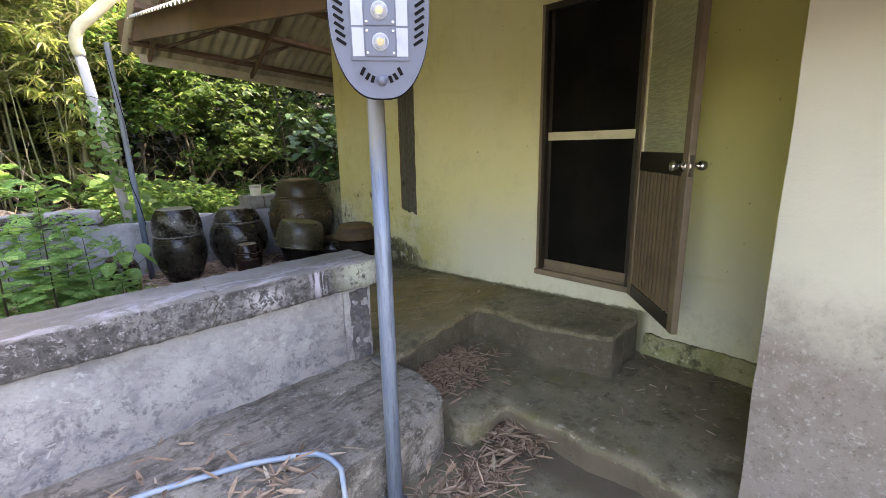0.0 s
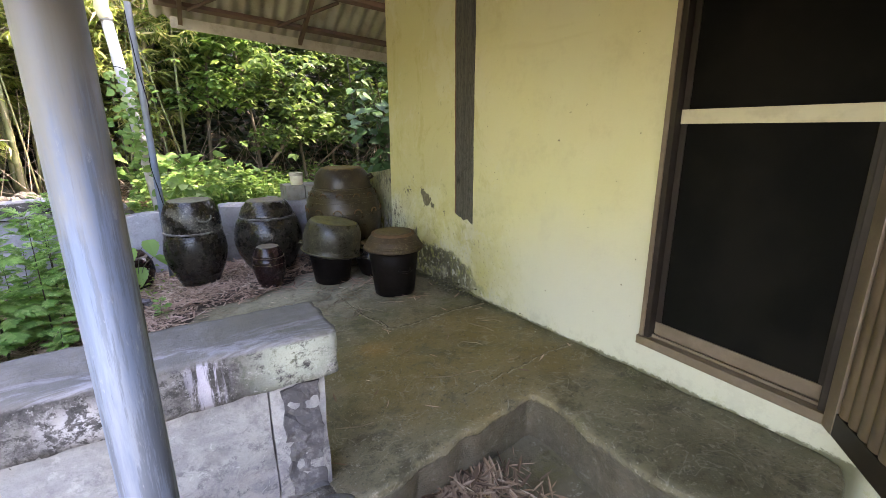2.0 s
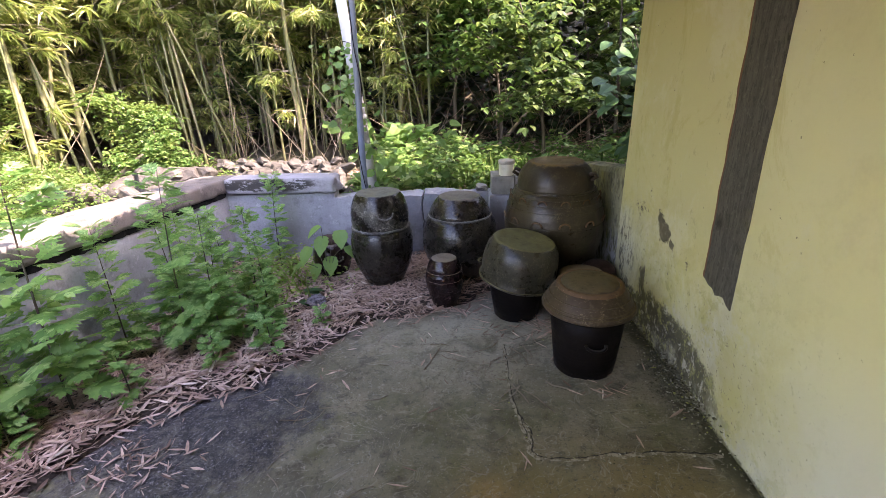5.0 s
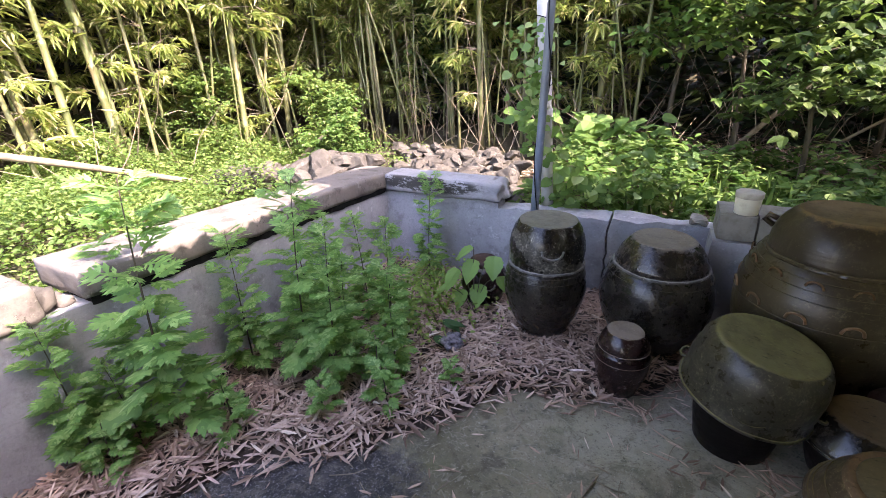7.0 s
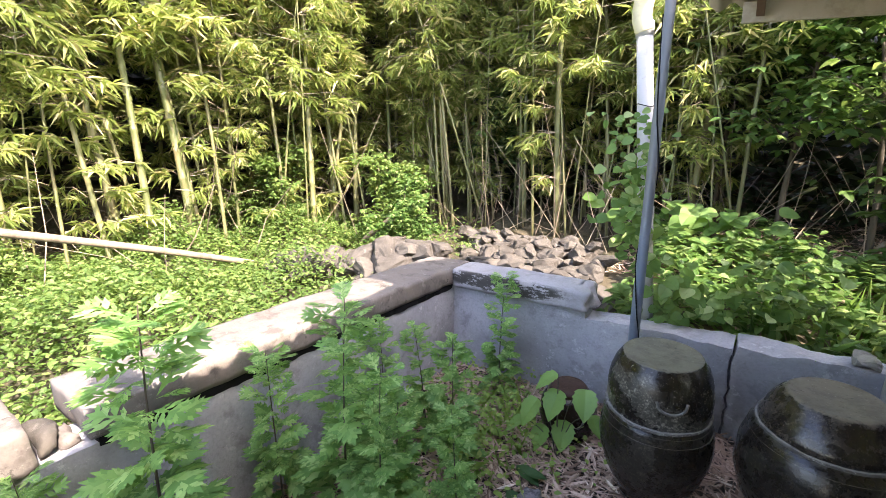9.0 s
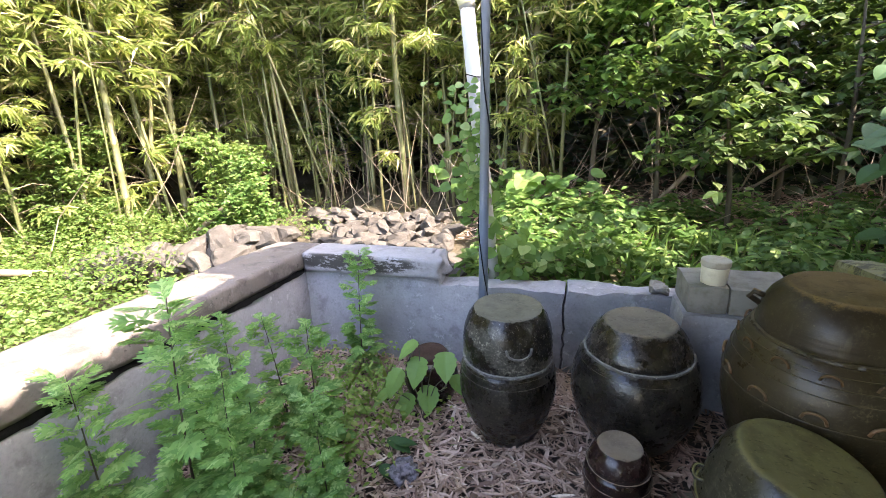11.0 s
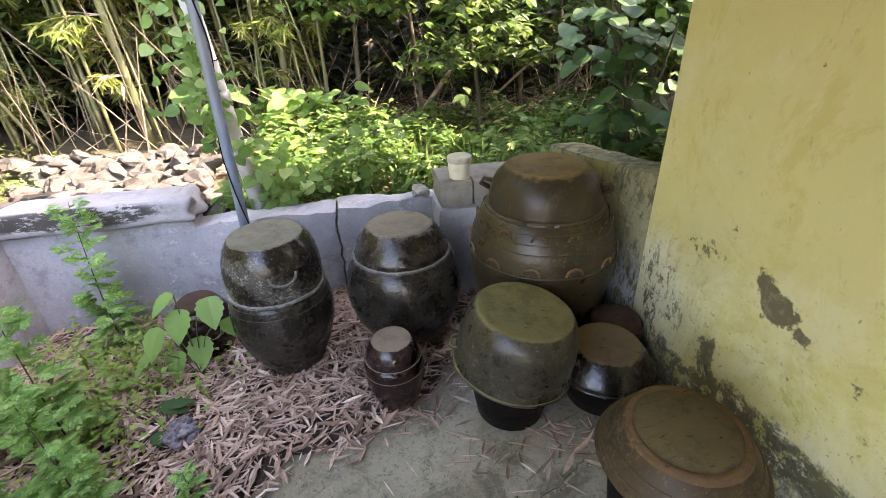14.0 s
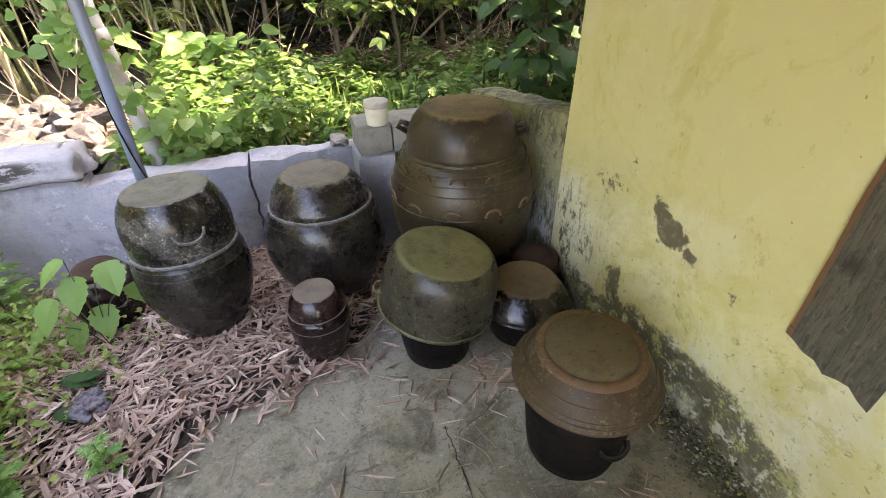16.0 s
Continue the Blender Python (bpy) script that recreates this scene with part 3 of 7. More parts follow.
k.bump(k.noise(20, 3, 0.5, stretch=(0.5, 0.5, 6.0)), 0.9, 0.006).bump(k.voro(90), 0.4, 0.003)
M["glass"] = k.done()
# near-black base puts the room's want of light into the colour
k = Mat("unlit_interior", 0.9)
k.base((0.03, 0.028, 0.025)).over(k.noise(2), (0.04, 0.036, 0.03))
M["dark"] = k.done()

k = Mat("blue_grey_pole_paint", 0.42, 0.1)
k.base((0.15, 0.19, 0.27)).over(k.ramp(k.noise(7, 6, 0.75, stretch=(4, 4, 0.4)), 0.42, 0.62), (0.21, 0.245, 0.31)).over(k.ramp(k.noise(16, 6, 0.75, stretch=(4, 4, 0.25), off=(3, 3, 3)), 0.50, 0.60, 0, 0.75), (0.105, 0.12, 0.15)).over(k.ramp(k.noise(40, 5, 0.75, stretch=(2, 2, 0.5)), 0.6, 0.68, 0, 0.6), (0.30, 0.32, 0.36))
k.over(k.ramp(k.op("ADD", k.axis(2), k.op("MULTIPLY", k.noise(9, 5, 0.7, stretch=(3, 3, 0.6)), 0.7)), 1.45, 1.75, 0, 0.9), (0.24, 0.22, 0.19))
k.bump(k.noise(40, 4), 0.08, 0.002)
M["pole"] = k.done()
k = Mat("lamp_grey_paint", 0.45, spec=0.3)
k.base((0.135, 0.152, 0.205)).over(k.ramp(k.noise(9, 4), 0.45, 0.7), (0.11, 0.125, 0.17)).bump(k.noise(120, 2), 0.04, 0.001)
M["lamp"] = k.done()
k = Mat("lamp_white_board", 0.35)
k.base((0.38, 0.41, 0.48)).over(k.ramp(k.noise(14, 3), 0.5, 0.7), (0.33, 0.36, 0.43))
M["lampwhite"] = k.done()
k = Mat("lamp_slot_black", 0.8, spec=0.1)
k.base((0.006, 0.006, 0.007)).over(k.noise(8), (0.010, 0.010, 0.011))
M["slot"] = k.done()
k = Mat("clear_lens", 0.08)
k.base((0.95, 0.95, 0.93))
k.b.inputs["Transmission Weight"].default_value = 0.8
M["lens"] = k.done()
k = Mat("yellow_phosphor", 0.4)
k.base((0.75, 0.55, 0.12)).over(k.noise(90), (0.70, 0.50, 0.10))
M["chip"] = k.done()

k = Mat("white_drain_pipe", 0.45)
k.base((0.46, 0.455, 0.44)).over(k.ramp(k.noise(6, 5, 0.7), 0.45, 0.7), (0.35, 0.34, 0.315))
k.over(k.ramp(k.noise(15, 5, 0.7), 0.6, 0.7, 0, 0.6), (0.34, 0.32, 0.25)).bump(k.noise(30, 4), 0.1, 0.002)
M["pvc"] = k.done()
k = Mat("yellowed_pipe", 0.45)
k.base((0.62, 0.57, 0.38)).over(k.ramp(k.noise(6, 5, 0.7), 0.45, 0.7), (0.50, 0.44, 0.27))
M["pvc_yellow"] = k.done()
k = Mat("blue_grey_conduit", 0.5)
k.base((0.12, 0.155, 0.21)).over(k.ramp(k.noise(8, 5, 0.7), 0.45, 0.7), (0.17, 0.20, 0.235)).over(k.ramp(k.axis(2), 1.0, 1.5, 0, 0.85), (0.12, 0.125, 0.11)).bump(k.noise(40, 4), 0.1, 0.002)
M["conduit"] = k.done()
k = Mat("pale_blue_hose", 0.4)
k.base((0.20, 0.265, 0.37)).over(k.ramp(k.noise(10, 4), 0.45, 0.7), (0.30, 0.33, 0.37))
M["hose"] = k.done()
k = Mat("cream_plastic", 0.5)
k.base((0.60, 0.57, 0.44)).over(k.ramp(k.noise(12, 5, 0.7), 0.45, 0.7), (0.48, 0.45, 0.33))
M["cup"] = k.done()
k = Mat("greyed_plastic_lid", 0.55)
k.base((0.40, 0.37, 0.30)).over(k.ramp(k.noise(14, 5, 0.7), 0.45, 0.7), (0.28, 0.26, 0.20))
M["cup_lid"] = k.done()
k = Mat("grey_block", 0.92)
k.base((0.22, 0.21, 0.18)).over(k.ramp(k.noise(8, 6, 0.7), 0.4, 0.7), (0.14, 0.13, 0.10)).bump(k.noise(60, 5, 0.7), 0.5, 0.006)
M["block"] = k.done()

k = Mat("mossy_crumbs", 0.95)
k.base((0.15, 0.14, 0.085)).over(k.ramp(k.island(), 0.4, 0.6), (0.07, 0.065, 0.035)).over(k.ramp(k.island(), 0.8, 0.85), (0.42, 0.41, 0.33)).over(k.ramp(k.island(), 0.95, 0.97), (0.34, 0.36, 0.10))
M["crumbs"] = k.done()

def rock(name, a, b, c):
    k = Mat(name, 0.9)
    k.base(a).over(k.ramp(k.noise(4, 6, 0.7), 0.4, 0.66), b).over(k.ramp(k.noise(17, 6, 0.75, off=(3, 1, 4)), 0.55, 0.66, 0, 0.8), c)
    k.over(k.op("MULTIPLY", k.rand(), 0.45), tuple(0.55 * x for x in a))
    k.bump(k.noise(25, 6, 0.7), 0.5, 0.015)
    return k.done()


M["rock"] = rock("fieldstone", (0.095, 0.085, 0.073), (0.042, 0.037, 0.031), (0.17, 0.158, 0.14))
M["rock_dark"] = rock("river_stone", (0.14, 0.135, 0.125), (0.10, 0.095, 0.09), (0.22, 0.21, 0.20))

k = Mat("dark_soil", 0.95)
k.base((0.055, 0.038, 0.028)).over(k.ramp(k.noise(6, 6, 0.7), 0.4, 0.66), (0.032, 0.022, 0.016)).over(k.ramp(k.noise(40, 5, 0.7), 0.55, 0.68, 0, 0.7), (0.20, 0.145, 0.10))
k.bump(k.noise(35, 6, 0.75), 0.8, 0.02)
M["soil"] = k.done()
k = Mat("forest_floor", 0.95)
k.base((0.085, 0.07, 0.045)).over(k.ramp(k.noise(1.6, 6, 0.7), 0.4, 0.66), (0.05, 0.05, 0.025)).over(k.ramp(k.noise(22, 5, 0.7), 0.55, 0.68, 0, 0.8), (0.15, 0.11, 0.06))
k.bump(k.noise(14, 6, 0.75), 0.8, 0.04)
M["forest"] = k.done()


def litter_mat(name, a, b, c, d):
    k = Mat(name, 0.8)
    k.base(a).over(k.ramp(k.island(), 0.2, 0.5), b).over(k.ramp(k.island(), 0.55, 0.8), c).over(k.ramp(k.island(), 0.95, 0.99), d)
    k.over(k.op("MULTIPLY", k.ramp(k.noise(60, 4), 0.45, 0.7), 0.5), tuple(0.5 * x for x in a))
    return k.done(0.1)


M["dark_litter"] = litter_mat("darker_bamboo_leaves", (0.33, 0.215, 0.145), (0.47, 0.33, 0.235), (0.14, 0.088, 0.058), (0.66, 0.53, 0.40))
M["litter"] = litter_mat("dry_bamboo_leaves", (0.43, 0.285, 0.215), (0.60, 0.435, 0.345), (0.185, 0.112, 0.08), (0.80, 0.67, 0.55))


def leaf_mat(name, a, b, c, trans=0.35, tint=1.6, rough=0.5, gloss=0.3):
    """a, b, c: three greens over which the single leaves are spread."""
    k = Mat(name, rough, spec=gloss)
    k.base(a).over(k.ramp(k.island(), 0.15, 0.55), b).over(k.ramp(k.island(), 0.7, 0.95), c)
    k.over(k.op("MULTIPLY", k.ramp(k.noise(1.3, 3), 0.35, 0.7), 0.4), tuple(0.7 * x for x in a))
    k.over(k.op("MULTIPLY", k.ramp(k.noise(50, 3), 0.5, 0.75), 0.25), tuple(0.6 * x for x in b))
    n = k.t.nodes.new("ShaderNodeMix")
    n.data_type, n.blend_type = "RGBA", "MULTIPLY"
    n.inputs[0].default_value = 1.0
    k.put(k.col, n.inputs[6]), k.put((tint * 1.1, tint * 1.05, tint * 0.85), n.inputs[7])
    return k.done(trans, n.outputs[2])


M["bamboo_leaf"] = leaf_mat("bamboo_leaf", (0.14, 0.195, 0.055), (0.26, 0.315, 0.10), (0.52, 0.475, 0.27), 0.47, 1.8, 0.33)
M["wood_leaf"] = leaf_mat("broad_leaf", (0.045, 0.088, 0.026), (0.075, 0.13, 0.036), (0.15, 0.205, 0.07), 0.4)
# greens set very dark to carry the wood's inner shade
M["dark_leaf"] = leaf_mat("deep_shade_leaf", (0.018, 0.034, 0.013), (0.032, 0.055, 0.020), (0.075, 0.10, 0.04), 0.3)
M["cover_leaf"] = leaf_mat("cover_leaf", (0.058, 0.13, 0.032), (0.112, 0.205, 0.053), (0.25, 0.34, 0.125), 0.42)
M["bright_leaf"] = leaf_mat("bright_leaf", (0.085, 0.155, 0.04), (0.14, 0.225, 0.062), (0.25, 0.325, 0.11), 0.42)
M["mugwort_leaf"] = leaf_mat("mugwort_leaf", (0.125, 0.265, 0.075), (0.205, 0.375, 0.11), (0.34, 0.50, 0.19), 0.38, 1.5)
M["nettle_leaf"] = leaf_mat("nettle_leaf", (0.17, 0.31, 0.085), (0.21, 0.36, 0.10), (0.25, 0.40, 0.12), 0.35, 1.3)
M["weed_leaf"] = leaf_mat("weed_leaf", (0.16, 0.27, 0.06), (0.23, 0.34, 0.08), (0.33, 0.40, 0.12), 0.35, 1.4)
M["vine_leaf"] = leaf_mat("vine_leaf", (0.095, 0.19, 0.05), (0.17, 0.29, 0.085), (0.34, 0.44, 0.19), 0.42)
M["big_leaf"] = leaf_mat("large_round_leaf", (0.030, 0.078, 0.028), (0.044, 0.10, 0.035), (0.062, 0.125, 0.042), 0.1, 1.4, 0.5, 0.15)
k = Mat("bamboo_culm", 0.5)
k.base((0.085, 0.105, 0.036)).over(k.rand(), (0.185, 0.18, 0.085)).over(k.ramp(k.noise(5, 5, 0.7, stretch=(3, 3, 0.6)), 0.45, 0.7), (0.20, 0.165, 0.085))
k.over(k.ramp(k.noise(20, 4), 0.6, 0.72, 0, 0.6), (0.27, 0.25, 0.19))
M["culm"] = k.done()
k = Mat("green_stem", 0.6)
k.base((0.06, 0.06, 0.03)).over(k.ramp(k.noise(12, 4), 0.4, 0.7), (0.065, 0.038, 0.032))
M["stem"] = k.done()
k = Mat("dead_twig", 0.85)
k.base((0.24, 0.19, 0.135)).over(k.ramp(k.noise(12, 5, 0.7), 0.4, 0.7), (0.13, 0.10, 0.07)).over(k.op("MULTIPLY", k.ramp(k.island(), 0.5, 1.0), 0.7), (0.28, 0.24, 0.18))
M["twig"] = k.done()
k = Mat("bark", 0.9)
k.base((0.10, 0.085, 0.06)).over(k.ramp(k.noise(9, 6, 0.7, stretch=(3, 3, 0.7)), 0.4, 0.7), (0.055, 0.045, 0.034)).bump(k.noise(20, 5, stretch=(3, 3, 0.7)), 0.6, 0.02)
M["bark"] = k.done()
k = Mat("grey_cloth", 0.9)
k.base((0.24, 0.215, 0.235)).over(k.ramp(k.noise(26, 6, 0.75), 0.42, 0.6), (0.09, 0.08, 0.09)).bump(k.noise(45, 5, 0.7), 0.9, 0.012)
M["cloth"] = k.done()


# ---- geometry helpers ----
def link(name, bm, material, parent=None, label="", smooth=False):
    me = bpy.data.meshes.new(name)
    bm.to_mesh(me)
    bm.free()
    return finish(name, me, material, parent, label, smooth)


def finish(name, me, material, parent=None, label="", smooth=False):
    me.materials.append(material)
    if smooth:
        me.polygons.foreach_set("use_smooth", [True] * len(me.polygons))
    ob = new(name, me)
    if parent:
        ob.parent = parent
    if label:
        tagged(ob, label)
    return ob


def part(name, bm, material, parent, label="", smooth=False):
    return link(name, bm, material, parent, label, smooth)


def thing(name, place, label, category, group=""):
    """An Empty at a thing's base."""
    ob = new(name)
    ob.empty_display_size = 0.05
    ob.matrix_world = place if isinstance(place, Matrix) else Matrix.Translation(place)
    return tagged(ob, label, category, group)


def fbm(x, y, z, s=1.0):
    return noise.fractal(Vector((x * s, y * s, z * s)), 1.0, 2.0, 4)


def rough_box(x0, x1, y0, y1, z0, z1, step=0.06, amp=0.006, bevel=0.015, scale=6.0):
    """A cast block: rounded edges and an uneven skin."""
    bm = bmesh.new()
    n = [max(1, int(round((b - a) / step))) for a, b in ((x0, x1), (y0, y1), (z0, z1))]
    lo, hi = Vector((x0, y0, z0)), Vector((x1, y1, z1))
    grid = {}

    def v(i, j, k):
        if (i, j, k) not in grid:
            p = Vector(lo[q] + (hi[q] - lo[q]) * (i, j, k)[q] / n[q] for q in range(3))
            c = Vector(min(max(p[q], lo[q] + bevel), hi[q] - bevel) for q in range(3))
            d = p - c
            if d.length > 1e-9 and sum(abs(x) > 1e-6 for x in d) > 1:
                p = c + d.normalized() * bevel
            f = Vector((fbm(p.x, p.y, p.z, scale), fbm(p.x + 9, p.y, p.z, scale), fbm(p.x, p.y + 9, p.z, scale)))
            grid[i, j, k] = bm.verts.new(p + f * amp)
        return grid[i, j, k]

    for a, b, c in ((0, 1, 2), (1, 2, 0), (2, 0, 1)):
        for end in (0, n[c]):
            for i in range(n[a]):
                for j in range(n[b]):
                    q = []
                    for di, dj in ((0, 0), (1, 0), (1, 1), (0, 1)):
                        t = [0, 0, 0]
                        t[a], t[b], t[c] = i + di, j + dj, end
                        q.append(v(*t))
                    bm.faces.new(q if end else q[::-1])
    return bm


def box(x0, x1, y0, y1, z0, z1, bevel=0.0, bm=None):
    bm = bm or bmesh.new()
    made = bmesh.ops.create_cube(bm, size=1, matrix=Matrix.LocRotScale(((x0 + x1) / 2, (y0 + y1) / 2, (z0 + z1) / 2), None, (x1 - x0, y1 - y0, z1 - z0)))
    if bevel:
        es = {e for w in made["verts"] for e in w.link_edges}
        bmesh.ops.bevel(bm, geom=list(es), offset=bevel, segments=2, affect="EDGES", profile=0.7)
    return bm


def lathe(profile, seg=48, wobble=0.0, seed=0):
    """Turn (radius, height) pairs about z."""
    bm = bmesh.new()
    rings = []
    for r, z in profile:
        if r < 1e-5:
            rings.append([bm.verts.new((0, 0, z))])
            continue
        row = []
        for i in range(seg):
            a = 2 * math.pi * i / seg
            d = 1 + wobble * fbm(math.cos(a) + seed, math.sin(a), z * 2, 1.3)
            row.append(bm.verts.new((r * d * math.cos(a), r * d * math.sin(a), z)))
        rings.append(row)
    for a, b in zip(rings, rings[1:]):
        for i in range(seg):
            j = (i + 1) % seg
            if len(a) == 1 and len(b) > 1:
                bm.faces.new((a[0], b[j], b[i]))
            elif len(b) == 1 and len(a) > 1:
                bm.faces.new((a[i], a[j], b[0]))
            elif len(a) > 1:
                bm.faces.new((a[i], a[j], b[j], b[i]))
    bmesh.ops.recalc_face_normals(bm, faces=bm.faces)
    return bm


def tube(points, radius, seg=10, bm=None, taper=None):
    """A pipe along points; taper: radius at each point."""
    bm = bm or bmesh.new()
    pts = [Vector(p) for p in points]
    rows = []
    side = None
    for i, p in enumerate(pts):
        d = (pts[min(i + 1, len(pts) - 1)] - pts[max(i - 1, 0)]).normalized()
        if side is None:
            side = d.orthogonal().normalized()
        side = (side - d * side.dot(d)).normalized()
        up = d.cross(side)
        r = taper[i] if taper else radius
        rows.append([bm.verts.new(p + (side * math.cos(a) + up * math.sin(a)) * r) for a in (2 * math.pi * k / seg for k in range(seg))])
    for a, b in zip(rows, rows[1:]):
        for i in range(seg):
            bm.faces.new((a[i], a[(i + 1) % seg], b[(i + 1) % seg], b[i]))
    bm.faces.new(rows[0][::-1])
    bm.faces.new(rows[-1])
    return bm


def curve_points(pts, n=8):
    """A smooth line through the points."""
    pts = [Vector(p) for p in pts]
    res = []
    for i in range(len(pts) - 1):
        p0, p1, p2, p3 = pts[max(i - 1, 0)], pts[i], pts[i + 1], pts[min(i + 2, len(pts) - 1)]
        for k in range(n):
            t = k / n
            res.append(0.5 * (2 * p1 + (p2 - p0) * t + (2 * p0 - 5 * p1 + 4 * p2 - p3) * t * t + (3 * p1 - p0 - 3 * p2 + p3) * t ** 3))
    return res + [pts[-1]]


# leaf outlines: vertices (across, along, lift) and faces, one unit long
def fan_leaf(half, fold=0.12, droop=0.15):
    """A leaf from its half outline [(along, half width)], folded on the midrib."""
    vs, fs = [(0, 0, 0)], []
    mid, left, right = [0], [None], [None]
    for y, w in half:
        mid.append(len(vs)), vs.append((0, y, -droop * y * y))
        left.append(len(vs)), vs.append((-w, y, -droop * y * y + fold * w))
        right.append(len(vs)), vs.append((w, y, -droop * y * y + fold * w))
    tip = len(vs)
    vs.append((0, 1, -droop))
    fs += [(0, mid[1], left[1]), (0, right[1], mid[1])]
    for i in range(1, len(half)):
        fs += [(mid[i], mid[i + 1], left[i + 1], left[i]), (right[i], right[i + 1], mid[i + 1], mid[i])]
    fs += [(mid[-1], tip, left[-1]), (right[-1], tip, mid[-1])]
    return np.array(vs, float), fs


LANCE = (np.array([(0, 0, 0), (0.078, 0.36, 0.02), (0, 1, -0.22), (-0.078, 0.36, 0.02)], float), [(0, 1, 2), (0, 2, 3)])
STRIP = fan_leaf([(0.35, 0.042), (0.75, 0.034)], 0.5, -0.12)
OVAL = fan_leaf([(0.18, 0.2), (0.5, 0.29), (0.8, 0.16)], 0.25, 0.2)
ROUND = fan_leaf([(-0.06, 0.22), (0.05, 0.40), (0.22, 0.48), (0.42, 0.48), (0.62, 0.41), (0.8, 0.27), (0.92, 0.12)], 0.16, 0.25)
OVAL2 = fan_leaf([(0.28, 0.25), (0.68, 0.23)], 0.25, 0.2)


def cut_leaf():
    """A deeply cut leaf: narrow lobes off a winged midrib."""
    vs, fs = [], []

    def lobe(x, y, ang, l, w):
        n = len(vs)
        c, s = math.cos(ang), math.sin(ang)
        for u, v in ((0, 0), (0.45, w), (1, 0), (0.45, -w)):
            px, py = x + s * u * l + c * v * l, y + c * u * l - s * v * l
            vs.append((px, py, -0.25 * py * py - 0.15 * px * px))
        fs.append((n, n + 1, n + 2, n + 3))

    lobe(0, 0, 0, 0.62, 0.09)
    lobe(0, 0.5, 0, 0.5, 0.17)
    for y, l in ((0.22, 0.26), (0.38, 0.40), (0.56, 0.42), (0.74, 0.26)):
        for sd in (-1, 1):
            lobe(0, y, sd * 0.75, l, 0.17)
            lobe(sd * l * 0.33, y + l * 0.33, sd * 0.25, l * 0.45, 0.2)
    return np.array(vs, float), fs


def herb_leaf():
    """A mugwort leaf: broad pointed lobes off the midrib."""
    vs, fs = [], []

    def lobe(x, y, ang, l, w):
        n = len(vs)
        c, s = math.cos(ang), math.sin(ang)
        for u, v in ((0, 0), (0.35, w), (0.62, 0.62 * w), (1, 0), (0.62, -0.62 * w), (0.35, -w)):
            px, py = x + s * u * l + c * v * l, y + c * u * l - s * v * l
            vs.append((px, py, -0.28 * py * py - 0.22 * px * px))
        fs.append((n, n + 1, n + 2, n + 3, n + 4, n + 5))

    lobe(0, 0, 0, 0.5, 0.10)
    lobe(0, 0.42, 0, 0.58, 0.24)
    for y, a, l in ((0.20, 1.05, 0.30), (0.30, 0.80, 0.50), (0.48, 0.62, 0.44), (0.66, 0.5, 0.26)):
        for sd in (-1, 1):
            lobe(0, y, sd * a, l, 0.24)
            lobe(sd * l * 0.42 * math.sin(a), y + l * 0.42 * math.cos(a), sd * (a + 0.55), l * 0.42, 0.26)
    return np.array(vs, float), fs


CUT = cut_leaf()
HERB = herb_leaf()
NETTLE = fan_leaf([(0.05, 0.22), (0.15, 0.34), (0.19, 0.30), (0.32, 0.40), (0.37, 0.35), (0.5, 0.38), (0.55, 0.32), (0.68, 0.28), (0.73, 0.22), (0.87, 0.12)], 0.2, 0.25)
CHIP = (np.array([(-0.2, 0, 0), (0.2, 0, 0.02), (0.16, 0.6, 0.05), (0, 1, 0), (-0.22, 0.55, 0.04)], float), [(0, 1, 2, 4), (4, 2, 3)])


class Cloud:
    """Many small copies of one outline gathered into one mesh."""

    def __init__(self):
        self.v, self.f, self.n = [], [], 0

    def add(self, leaf, place, size, way, up, wide=1.0):
        vs, fs = leaf
        way = Vector(way).normalized()
        side = way.cross(Vector(up))
        side = side.normalized() if side.length > 1e-4 else way.orthogonal().normalized()
        lift = side.cross(way)
        m = np.array((side * wide, way, lift), float)
        self.v.append(vs @ m * size + np.array(place, float))
        self.f += [tuple(i + self.n for i in f) for f in fs]
        self.n += len(vs)

    def mesh(self, name):
        me = bpy.data.meshes.new(name)
        me.from_pydata(np.concatenate(self.v).tolist(), [], self.f)
        return me


rnd = random.Random(7)


def spread(a=1.0):
    return Vector((rnd.gauss(0, a), rnd.gauss(0, a), rnd.gauss(0, a)))


# ---- the ground ----
def floor_z(x, y):
    """The yard's slab, which falls a little to the back."""
    return 0.04 - 0.045 * (y - 2.5) + 0.03 * (x + 1.2)


SOIL_EDGE = [(-3.6, 2.45), (-2.95, 2.95), (-2.77, 3.42), (-2.33, 3.70), (-2.1, 3.98), (-1.77, 4.48), (-1.4, 4.52), (-1.05, 4.78), (-0.6, 5.05), (0.1, 5.4)]


def soil_edge(x):
    for (a, b), (c, d) in zip(SOIL_EDGE, SOIL_EDGE[1:]):
        if x <= c:
            return b + (d - b) * (x - a) / (c - a)
    return 5.4


def soil_z(x, y):
    d = y - soil_edge(x) + 0.05 * fbm(x, y, 3, 4)
    return floor_z(x, y) + min(0.045, 0.25 * d) + 0.012 * fbm(x, y, 0, 5)


def outer_z(x, y):
    """The wooded land behind the walls, rising into a hillside."""
    d = max(-(x + 3.9), (y - 6.1), 0.0)
    h = 0.34 + 0.05 * d + 0.10 * fbm(x, y, 1, 0.5)
    if d > 4.2:
        h += 0.62 * (d - 4.2)
    return h + 0.05 * fbm(x, y, 2, 1.7)


